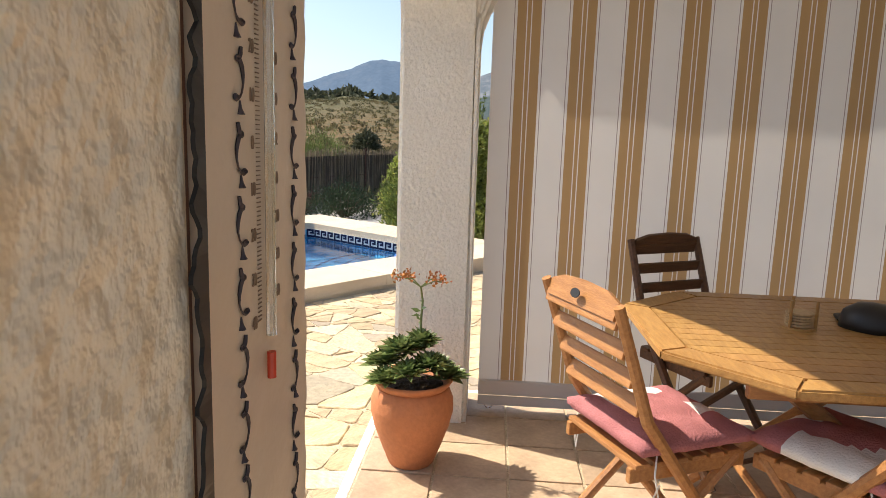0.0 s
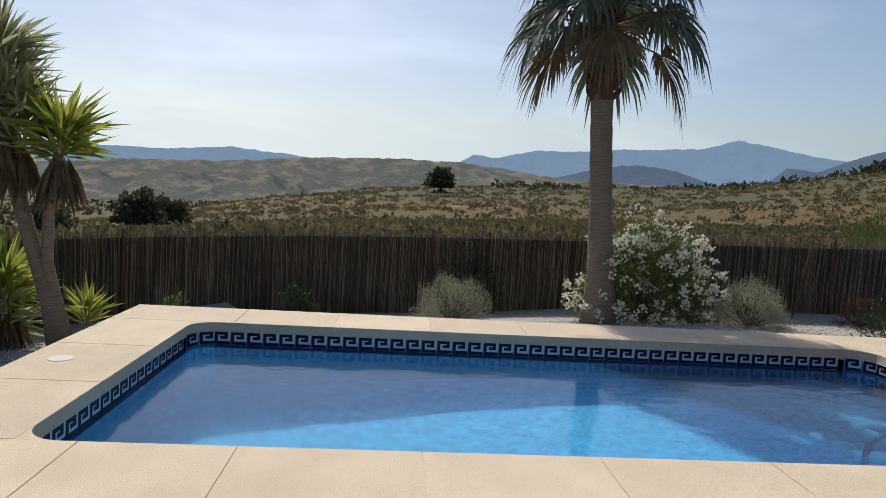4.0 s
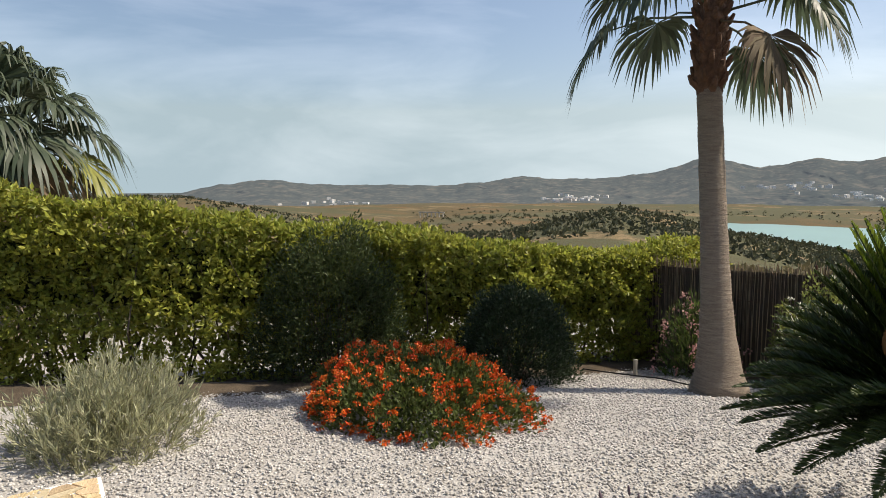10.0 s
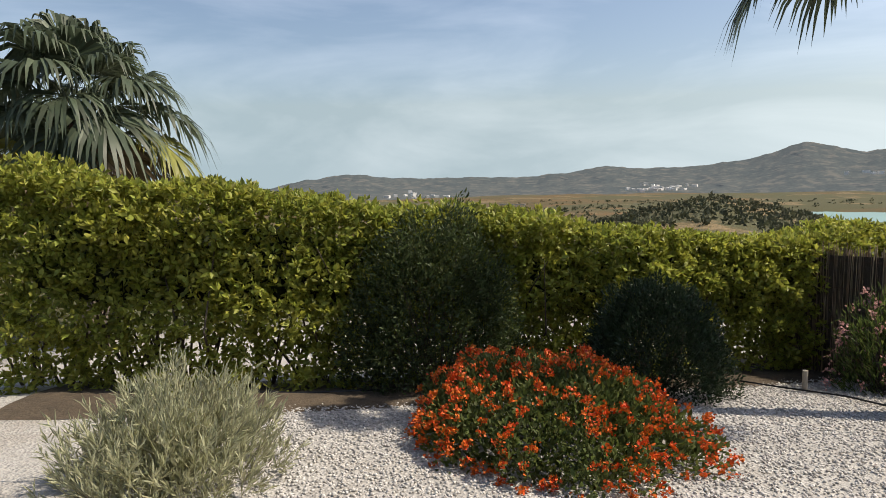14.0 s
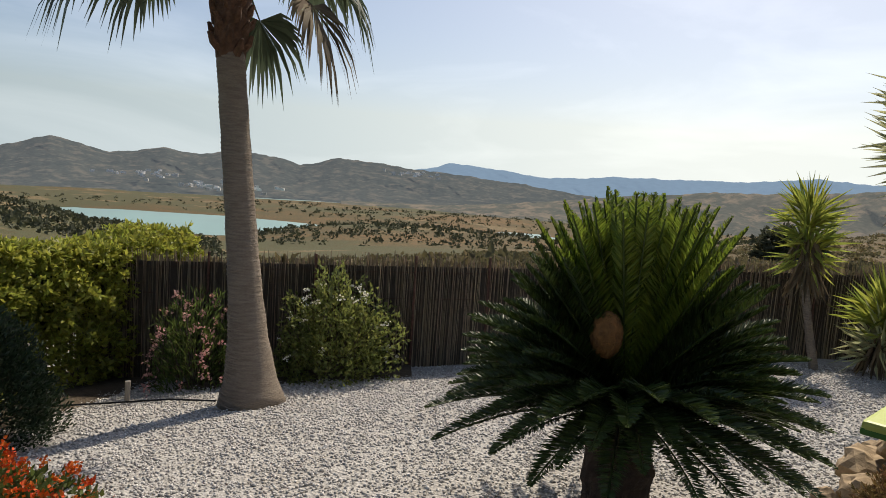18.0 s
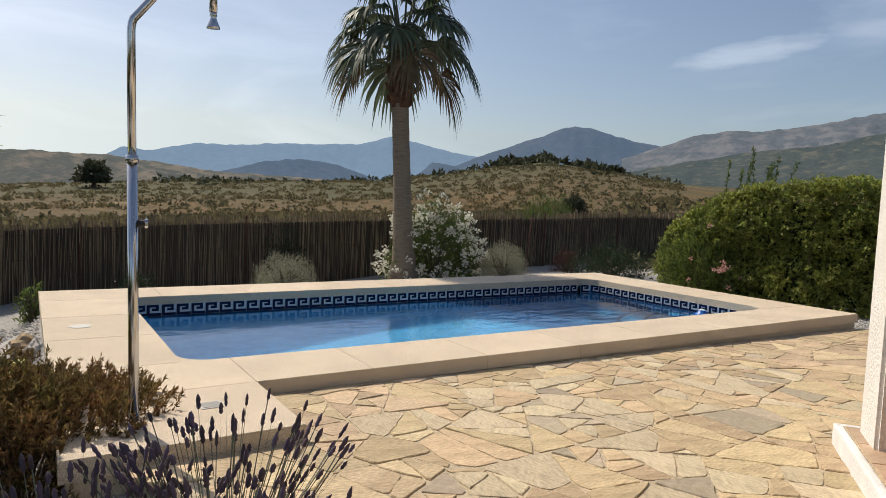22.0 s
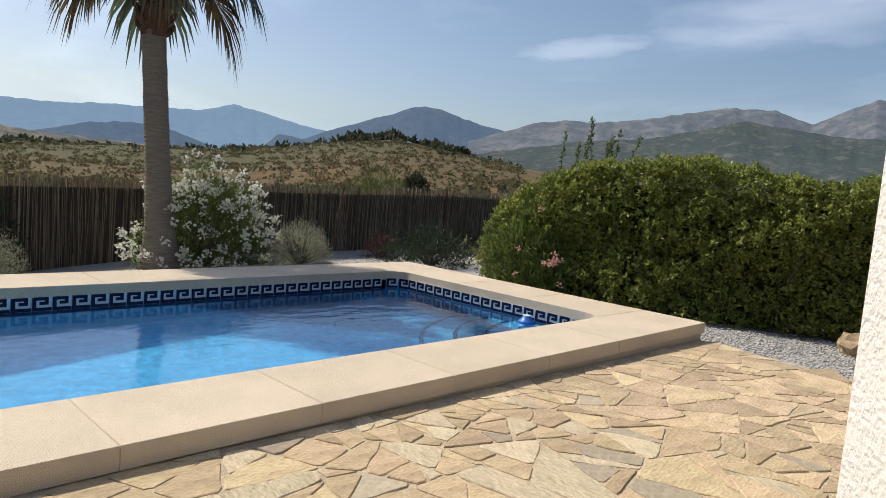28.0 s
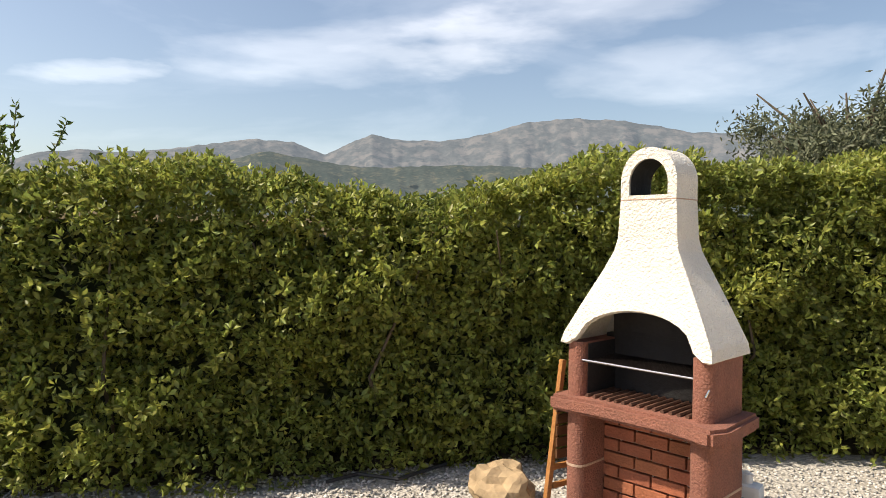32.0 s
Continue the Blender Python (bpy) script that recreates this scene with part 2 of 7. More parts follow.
def prism(outline, z0, z1, bm=None, bevel=0.0):
    """An upright prism over a plan outline."""
    own = bmesh.new()
    low = [own.verts.new((x, y, z0)) for x, y in outline]
    top = [own.verts.new((x, y, z1)) for x, y in outline]
    own.faces.new(low[::-1])
    own.faces.new(top)
    k = len(low)
    for s in range(k):
        own.faces.new((low[s], low[(s + 1) % k], top[(s + 1) % k], top[s]))
    bmesh.ops.recalc_face_normals(own, faces=own.faces[:])
    if bevel:
        bmesh.ops.bevel(own, geom=own.edges[:], offset=bevel, segments=2, affect="EDGES")
    return join(bm, own)


def rounded(x0, y0, x1, y1, r, n=6):
    pts = []
    for cx, cy, a0 in ((x1 - r, y1 - r, 0), (x0 + r, y1 - r, 90), (x0 + r, y0 + r, 180), (x1 - r, y0 + r, 270)):
        pts += [(cx + r * math.cos(radians(a0 + 90 * k / n)), cy + r * math.sin(radians(a0 + 90 * k / n))) for k in range(n + 1)]
    return pts


def unit(a):
    return a / np.maximum(np.linalg.norm(a, axis=-1, keepdims=True), 1e-9)


def leaf_arrays(base, way, length, width, fold=0.25, rng=RNG, flat=0.0):
    """Folded pointed leaves: four corners and two triangles each."""
    n = len(base)
    way = unit(way)
    ref = rng.normal(size=(n, 3))
    ref[:, 2] += flat * 4
    side = unit(np.cross(way, ref))
    up = np.cross(side, way)
    length, width = np.broadcast_to(length, n)[:, None], np.broadcast_to(width, n)[:, None]
    mid = base + way * length * 0.45
    v = np.stack([base, mid + side * width / 2 + up * width * fold, base + way * length - up * length * 0.08, mid - side * width / 2 + up * width * fold], 1)
    i = np.arange(n)[:, None] * 4
    f = np.concatenate([i + [[0, 1, 2]], i + [[0, 2, 3]]], 1).reshape(-1, 3)
    return v.reshape(-1, 3), f


def stack(*arrays):
    """Joins (points, faces) pairs into one."""
    vs, fs, k = [], [], 0
    for v, f in arrays:
        vs.append(v)
        fs.append(f + k)
        k += len(v)
    return np.concatenate(vs), np.concatenate(fs)


def blob_points(n, rx, ry, rz, rng=RNG, rough=0.18, shell=0.55, low=-0.2, seed=0.0):
    """Points in the outer part of an uneven mound, and the ways out of it."""
    d = unit(rng.normal(size=(n, 3)))
    d[:, 2] = np.where(d[:, 2] < low, -d[:, 2], d[:, 2])
    wave = (np.sin(d[:, 0] * 5 + seed) * np.cos(d[:, 1] * 6 + seed * 2) + np.sin(d[:, 2] * 7 + d[:, 0] * 9 + seed * 3) * 0.7
            + 0.8 * np.sin(d[:, 1] * 13 + d[:, 0] * 11 + seed))
    r = (1 + rough * wave / 1.6) * (shell + (1 - shell) * rng.random(n) ** 0.5)
    p = d * r[:, None] * [rx, ry, rz]
    p[:, 2] = np.maximum(p[:, 2], 0.01)
    return p, unit(d / np.array([rx, ry, rz]))


def bush(name, x, y, z, rx, ry, rz, leaves, leaf, wide, material, label, category="shrub", twig=None, rough=0.2, up=0.4, spread=0.8,
         shell=0.5, seed=1, twigs=24, group="", rotation=0, sprig=None):
    """A rounded shrub: stems and a crown of many small leaves, singly or along sprigs of a count and length."""
    rng = np.random.default_rng(seed)
    t = thing(name, x, y, z, rotation, label, category, group)
    p, d = blob_points(leaves // sprig[0] if sprig else leaves, rx, ry, rz, rng, rough, shell, seed=seed)
    way = d + rng.normal(size=d.shape) * spread + [0, 0, up]
    if sprig:
        way = unit(d + rng.normal(size=d.shape) * 0.4 + [0, 0, up])
        long = sprig[1] * rng.uniform(0.6, 1.3, (len(p), 1, 1))
        p = (p[:, None] + way[:, None] * long * (rng.random((len(p), sprig[0], 1)) - 0.35)).reshape(-1, 3)
        way = np.repeat(way, sprig[0], 0) + rng.normal(size=(len(p), 3)) * spread * 0.7
        p[:, 2] = np.maximum(p[:, 2], 0.01)
        leaves = len(p)
    v, f = leaf_arrays(p, way, leaf * rng.uniform(0.6, 1.3, leaves), wide * rng.uniform(0.7, 1.2, leaves), rng=rng)
    np_mesh("foliage", v, f, material, t, kind="stuff")
    bm = None
    for k in range(twigs):
        a = rng.uniform(0, 2 * math.pi)
        e = rng.uniform(0.3, 1.3)
        end = Vector((rx * math.cos(a) * math.cos(e), ry * math.sin(a) * math.cos(e), rz * math.sin(e))) * 0.85
        mid = end * 0.5 + Vector(rng.normal(size=3) * 0.04 * rz)
        bm = tube([(0.1 * end.x, 0.1 * end.y, -0.03), mid, end], [0.012, 0.008, 0.004], 5, bm)
    part("branchwork", bm, twig, t, kind="stuff")
    return t


# ---------------------------------------------------------------- materials
M = {}
M["plaster"] = mat("white_rough_plaster", (0.80, 0.77, 0.71), 0.9, bump=0.65, bump_scale=50, vary=0.08, scale=3, fine=0.06)
M["plaster_in"] = mat("worn_plaster", (0.82, 0.71, 0.55), 0.9, bump=0.6, bump_scale=60, vary=0.12, scale=16, fine=0.06)
M["terracotta_tile"] = mat("terracotta_floor_tile", (0.55, 0.395, 0.26), 0.55, vary=0.28, scale=5, bump=0.15, bump_scale=30, rand=0.09, fine=0.1)
M["grout"] = mat("cement_joint", (0.58, 0.47, 0.32), 0.95, bump=0.6, bump_scale=70, vary=0.3, scale=9, fine=0.2)
M["flag"] = mat("sandstone_flag", (0.59, 0.45, 0.27), 0.85, color2=(0.44, 0.33, 0.195), scale=4, bump=0.55, bump_scale=20, rand=0.20, fine=0.2, stretch=(1.0, 2.6, 1.0))
M["flag_rest"] = mat("weathered_sandstone_flag", (0.60, 0.46, 0.29), 0.85, color2=(0.45, 0.34, 0.21), scale=4, bump=0.55, bump_scale=22, island=0.24, fine=0.22, stretch=(1.0, 2.2, 1.0))
M["flag_pale"] = mat("pale_limestone_flag", (0.62, 0.51, 0.34), 0.85, color2=(0.50, 0.41, 0.27), scale=5, bump=0.9, bump_scale=18, rand=0.12, fine=0.18, stretch=(2.2, 1.0, 1.0))
M["flag_grey"] = mat("grey_stone_flag", (0.40, 0.33, 0.24), 0.85, color2=(0.44, 0.36, 0.25), scale=5, bump=0.8, bump_scale=18, rand=0.2, fine=0.12)
M["coping"] = mat("washed_aggregate_coping", (0.70, 0.58, 0.43), 0.85, vary=0.14, scale=3, bump=0.5, bump_scale=150, fine=0.55, rand=0.05)
M["render_side"] = mat("cement_render", (0.66, 0.55, 0.40), 0.95, vary=0.15, scale=5, bump=0.5, bump_scale=60, fine=0.1)
M["white_edge"] = mat("white_painted_step", (0.82, 0.81, 0.78), 0.8, vary=0.12, scale=6, bump=0.4, bump_scale=50)
M["pool_tile"] = mat("blue_pool_mosaic", (0.06, 0.42, 0.74), 0.8, vary=0.4, scale=14, fine=0.3, bump_scale=30)
M["tile_white"] = mat("white_glazed_mosaic", (0.62, 0.68, 0.72), 0.25, vary=0.15, scale=20)
M["tile_blue"] = mat("dark_blue_mosaic", (0.008, 0.016, 0.06), 0.5, spec=0.2, vary=0.4, scale=30, fine=0.3, bump_scale=40)
M["pool_face"] = mat("pale_coping_face", (0.58, 0.56, 0.52), 0.8, vary=0.1, scale=6, bump=0.3, bump_scale=80)
M["steel"] = mat("polished_steel", (0.62, 0.62, 0.63), 0.16, 1.0, vary=0.1, scale=12)
M["black"] = mat("black_plastic", (0.015, 0.015, 0.016), 0.45, vary=0.2)
M["terracotta"] = mat("terracotta_pot_clay", (0.52, 0.20, 0.085), 0.75, color2=(0.44, 0.16, 0.065), scale=5, bump=0.2, bump_scale=30, fine=0.07)
M["soil"] = mat("dry_soil", (0.09, 0.06, 0.04), 1.0, bump=1, bump_scale=40, vary=0.4)
M["succulent"] = mat("succulent_leaf", (0.15, 0.22, 0.07), 0.4, color2=(0.19, 0.22, 0.08), scale=20, island=0.3, translucent=0.2)
M["flower_orange"] = mat("orange_flower", (0.62, 0.22, 0.05), 0.6, vary=0.4, scale=40, island=0.3)
M["teak_light"] = mat("oiled_light_wood", (0.42, 0.20, 0.07), 0.42, color2=(0.30, 0.13, 0.045), scale=5, stretch=(2, 14, 14), bump=0.15, bump_scale=20, fine=0.12)
M["teak_table"] = mat("sunlit_table_wood", (0.45, 0.25, 0.085), 0.4, color2=(0.33, 0.17, 0.055), scale=5, stretch=(14, 2, 14), bump=0.15, bump_scale=20, fine=0.1, rand=0.08)
# darker brown wood, for one chair and the rack slats
M["teak_dark"] = mat("dark_brown_wood", (0.12, 0.055, 0.025), 0.5, color2=(0.075, 0.035, 0.016), scale=5, stretch=(2, 14, 14), bump=0.15, bump_scale=20, fine=0.1)
M["cushion"] = mat("faded_pink_cotton", (0.40, 0.15, 0.15), 0.95, color2=(0.33, 0.12, 0.12), scale=14, bump=0.3, bump_scale=120, fine=0.1)
M["cushion_white"] = mat("white_print_cotton", (0.72, 0.70, 0.66), 0.95, vary=0.1, scale=14, bump=0.3, bump_scale=120)
M["awn_white"] = mat("white_awning_cloth", (0.70, 0.68, 0.66), 0.9, vary=0.05, scale=3, bump=0.2, bump_scale=400, translucent=0.30)
M["awn_tan"] = mat("tan_awning_stripe", (0.41, 0.265, 0.13), 0.9, vary=0.07, scale=3, bump=0.2, bump_scale=400, translucent=0.28)
M["awn_grey"] = mat("grey_awning_line", (0.30, 0.25, 0.24), 0.9, vary=0.07, scale=3, translucent=0.3)
M["awn_bar"] = mat("painted_awning_bar", (0.62, 0.58, 0.56), 0.5, vary=0.05)
M["plaque"] = mat("cream_glazed_plaque", (0.62, 0.50, 0.38), 0.35, vary=0.12, scale=10, bump=0.1)
M["ink_brown"] = mat("faded_brown_ink", (0.26, 0.17, 0.11), 0.6, vary=0.3, scale=200)
M["ink"] = mat("dark_ink", (0.05, 0.035, 0.04), 0.6, vary=0.2)
M["red"] = mat("red_spirit", (0.55, 0.05, 0.02), 0.3, vary=0.1)
M["glass_tube"] = mat("thin_glass_tube", (0.9, 0.88, 0.8), 0.05, trans=0.9, vary=0.02)
M["bbq_red"] = mat("red_cast_concrete", (0.255, 0.105, 0.075), 0.85, color2=(0.195, 0.085, 0.062), scale=7, bump=0.5, bump_scale=90, fine=0.25)
M["bbq_brick"] = mat("red_fire_brick", (0.34, 0.115, 0.06), 0.85, vary=0.2, scale=10, bump=0.4, bump_scale=60, fine=0.15, rand=0.12)
M["mortar"] = mat("pale_mortar", (0.50, 0.36, 0.27), 0.9, vary=0.2, bump=0.4, bump_scale=60)
M["bbq_white"] = mat("white_textured_hood", (0.80, 0.77, 0.70), 0.9, vary=0.1, scale=4, bump=0.9, bump_scale=75, fine=0.05)
M["soot"] = mat("sooty_concrete", (0.035, 0.033, 0.034), 0.9, vary=0.5, scale=4, bump=0.4, bump_scale=40)
M["iron"] = mat("blackened_iron", (0.05, 0.042, 0.04), 0.55, 0.6, vary=0.4, scale=20)
M["rust"] = mat("rusty_iron", (0.16, 0.08, 0.055), 0.8, 0.2, vary=0.5, scale=20)
M["bark_palm"] = mat("ringed_palm_bark", (0.33, 0.27, 0.205), 0.9, color2=(0.23, 0.18, 0.135), scale=3, stretch=(2, 2, 16), bump=1.0, bump_scale=14, fine=0.2)
M["palm_leaf"] = mat("fan_palm_leaf", (0.075, 0.10, 0.06), 0.5, color2=(0.10, 0.125, 0.075), scale=4, island=0.35, translucent=0.3)
M["palm_dry"] = mat("dry_palm_leaf", (0.22, 0.16, 0.09), 0.8, vary=0.4, scale=4, island=0.3, translucent=0.2)
M["palm_yellow"] = mat("yellowing_palm_leaf", (0.30, 0.30, 0.06), 0.5, vary=0.3, scale=4, translucent=0.3)
M["cycad_base"] = mat("dark_cycad_trunk", (0.075, 0.05, 0.035), 0.95, vary=0.5, scale=14, bump=1.0, bump_scale=35)
M["palm_base"] = mat("leaf_base_fibre", (0.16, 0.085, 0.05), 0.9, vary=0.5, scale=12, bump=1.0, bump_scale=40)
M["cycas"] = mat("cycad_leaf", (0.036, 0.060, 0.014), 0.42, color2=(0.055, 0.085, 0.018), scale=3, island=0.3, translucent=0.2)
M["cycas_young"] = mat("young_cycad_leaf", (0.13, 0.19, 0.026), 0.45, color2=(0.19, 0.25, 0.035), scale=3, island=0.25, translucent=0.45)
M["cone"] = mat("cycad_cone", (0.26, 0.12, 0.035), 0.8, vary=0.4, scale=30, bump=0.8, bump_scale=60)
M["yucca"] = mat("yucca_leaf", (0.42, 0.44, 0.27), 0.5, color2=(0.52, 0.53, 0.27), scale=3, island=0.3, translucent=0.4)
M["yucca_yellow"] = mat("variegated_yucca_leaf", (0.42, 0.44, 0.08), 0.5, color2=(0.26, 0.32, 0.07), scale=3, island=0.35, translucent=0.45)
M["heather"] = mat("bronze_heather_leaf", (0.24, 0.125, 0.055), 0.8, color2=(0.17, 0.145, 0.05), scale=4, island=0.45, translucent=0.35)
M["lav_leaf"] = mat("grey_lavender_leaf", (0.16, 0.17, 0.13), 0.8, vary=0.3, scale=5, island=0.3, translucent=0.2)
M["lav_flower"] = mat("dried_lavender_flower", (0.10, 0.07, 0.065), 0.9, color2=(0.12, 0.09, 0.14), scale=6, island=0.35)
M["grey_leaf"] = mat("silver_shrub_leaf", (0.50, 0.50, 0.32), 0.8, vary=0.2, scale=4, island=0.35, translucent=0.45)
M["lantana"] = mat("lantana_leaf", (0.12, 0.155, 0.042), 0.7, vary=0.35, scale=4, island=0.35, translucent=0.4)
M["lantana_red"] = mat("red_lantana_flower", (0.66, 0.085, 0.015), 0.6, color2=(0.62, 0.16, 0.015), scale=7, island=0.3, translucent=0.15)
M["hedge"] = mat("hedge_leaf", (0.21, 0.25, 0.062), 0.42, color2=(0.305, 0.335, 0.075), scale=1.2, island=0.5, translucent=0.45)
M["hedge_w"] = mat("sunlit_hedge_leaf", (0.25, 0.28, 0.050), 0.5, color2=(0.36, 0.37, 0.065), scale=0.8, island=0.45, translucent=0.45)
M["rose_leaf"] = mat("sunlit_rose_leaf", (0.24, 0.27, 0.075), 0.5, vary=0.3, scale=3, island=0.4, translucent=0.45)
M["mid_leaf"] = mat("deep_green_shrub_leaf", (0.085, 0.115, 0.04), 0.5, vary=0.3, scale=3, island=0.45, translucent=0.35)
M["wiry_leaf"] = mat("dry_wiry_shrub_leaf", (0.42, 0.42, 0.30), 0.8, vary=0.25, scale=4, island=0.4, translucent=0.35)
M["red_leaf"] = mat("russet_shrub_leaf", (0.14, 0.055, 0.04), 0.8, vary=0.35, scale=5, island=0.4)
M["dark_leaf"] = mat("dark_shrub_leaf", (0.035, 0.06, 0.024), 0.5, vary=0.3, scale=3, island=0.4, translucent=0.2)
M["green_leaf"] = mat("shrub_leaf", (0.13, 0.18, 0.045), 0.5, vary=0.3, scale=3, island=0.4, translucent=0.45)
M["olive_near"] = mat("grey_olive_leaf", (0.15, 0.17, 0.10), 0.6, vary=0.3, scale=3, island=0.4, translucent=0.3)
M["petal_white"] = mat("white_petal", (0.82, 0.80, 0.68), 0.7, vary=0.1, scale=10, island=0.1, translucent=0.3)
M["petal_pink"] = mat("pink_petal", (0.72, 0.40, 0.36), 0.7, vary=0.2, scale=10, island=0.2, translucent=0.3)
M["twig"] = mat("grey_brown_twig", (0.13, 0.10, 0.07), 0.9, vary=0.4, scale=8)
M["reed"] = mat("brushwood_stem", (0.20, 0.155, 0.105), 0.95, color2=(0.28, 0.215, 0.14), scale=1.5, island=0.5)
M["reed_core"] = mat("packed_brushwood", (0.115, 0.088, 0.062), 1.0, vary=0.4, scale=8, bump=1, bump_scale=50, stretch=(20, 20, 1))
M["gravel"] = mat("crushed_marble_gravel", (0.52, 0.50, 0.47), 0.9, vary=0.25, scale=30, island=0.35, bump=0.3, bump_scale=60)
M["rock"] = mat("ochre_garden_rock", (0.42, 0.31, 0.19), 0.9, vary=0.35, scale=6, bump=1.0, bump_scale=12, fine=0.15)
M["mat_green"] = mat("lime_vinyl_mattress", (0.43, 0.50, 0.12), 0.5, vary=0.08, scale=4, bump=0.1, bump_scale=20)
M["mat_edge"] = mat("green_mattress_side", (0.045, 0.17, 0.03), 0.6, vary=0.1)
M["wood_grey"] = mat("weathered_stake", (0.46, 0.41, 0.34), 0.9, vary=0.3, scale=10, stretch=(8, 8, 1), bump=0.4, bump_scale=30)
M["plastic_white"] = mat("white_plastic", (0.72, 0.73, 0.74), 0.4, vary=0.06)
M["label_blue"] = mat("blue_paper_label", (0.15, 0.32, 0.52), 0.6, vary=0.2, scale=20)
M["float_blue"] = mat("blue_pool_float", (0.03, 0.16, 0.55), 0.35, vary=0.1)
M["coaster"] = mat("pale_turned_wood", (0.50, 0.35, 0.19), 0.6, vary=0.2, scale=30, stretch=(1, 6, 1))
M["chrome_lid"] = mat("pale_lid", (0.6, 0.58, 0.52), 0.6, vary=0.1)
# ---------------------------------------------------------------- ground, lake and hills
EYE0 = (0.0, -3.2, 1.45)
YAWS = [133, 117, 108, 98, 90.5, 86, 81, 76, 74.5, 72, 67.5, 62.5, 60, 55, 51, 43, 38, 32, 28, 20, 10, 0, -10, -25, -41, -53, -75, -110]
EAST = [-1.4, -1, -0.5, 0, 1, 1, 1]
RINGS = [
    (25, [-6, -6.5, -6.8, -7, -7.3, -7.5, -7.6, -7.8, -7.8, -7.8, -7.8, -7.8, -7.8, -7.6, -7.4, -7, -6.6, -6, -5.6, -5, -4.3, -3.9, -3.6, -3.2, -3, -3, -3, -3]),
    (80, [-6.2, -6.4, -6.6, -7, -7.6, -7.8, -7.8, -7.8, -7.8, -7.8, -7.8, -7.8, -7.6, -7.2, -6.8, -6.2, -5.8, -5.4, -5, -4.4, -3.4, -2.8, -2.2, -1.6, -0.6, -0.4, -1, -1]),
    (220, [-5.4, -5.4, -5.6, -6, -5.6, -4.6, -3.9, -4.8, -5.2, -5.8, -6.4, -6.8, -6.8, -6.6, -6.2, -5.6, -5.4, -5, -4.6, -3.4, -1.5, -0.3, 0.5, 1.1, 3.3, 1.8, 1, 1]),
    (350, [-3.4, -3.8, -4.6, -5.2, -5, -3.6, -2.45, -3.2, -3.6, -4.5, -5.4, -6.2, -6.2, -6, -5.8, -5.2, -5, -4.7, -4.4, -3.4, -1.4, -0.1, 0.6, 1.2, 3.7, 1.9, 1.5, 1.5]),
    (600, [-1.3, -1.2, -3.2, -4.8, -4.4, -4.2, -3.6, -3.6, -3.9, -4.15, -4.7, -5.55, -5.1, -4.15, -3.7, -3.6, -3.75, -3.9, -3.4, -3.2, -2.2, -1.4, -1, -0.5, 0.5, 1, 1, 1]),
    (850, [-1.5, -1.4, -2.9, -4, -3.4, -3.6, -4.2, -4.7, -4.9, -5, -5, -5, -5, -4.7, -4.2, -4.1, -4.7, -4.7, -3.5, -3, -2] + EAST),
    (1150, [-2.2, -2.2, -2.6, -3.2, -3, -3, -3, -3, -3, -3, -3, -3, -3, -3, -3, -3, -3.05, -3.05, -2.9, -2.6, -2] + EAST),
    (1350, [-2, -2, -2.3] + [-2.5] * 16 + [-2.3, -2] + EAST),
    (1480, [-1.9, -1.9, -2.2] + [-2.3] * 16 + [-2.2, -2] + EAST),
    (1750, [-2.3, -2.3, -2.3] + [-2.0] * 16 + [-1.9, -1.8] + EAST),
    (3200, [-2.6] * 18 + [-2.4, -2.0, -1.6, -1.2] + EAST[1:]),
]
GARDEN_X = [-30, -16, -11, -9.3, -8, -6.2, -4.2, -2.3, -1.35, -1.0, 20]
GARDEN_Z = [-3.3, -2.3, -1.6, -1.38, -1.14, -0.86, -0.66, -0.55, -0.40, -0.03, -0.03]


def lumps(x, y, size, seed=0.0):
    """A cheap smooth noise of about -1 to 1."""
    a, b = x / size, y / size
    return (np.sin(a * 2.1 + 1.3 * np.sin(b * 1.7 + seed) + seed) + np.sin(b * 2.7 + 1.1 * np.sin(a * 1.9 + seed * 2) + 2 * seed)
            + 0.6 * np.sin(a * 5.3 + b * 4.1 + 3 * seed) + 0.5 * np.sin(b * 6.1 - a * 3.7 + seed)) / 3.1


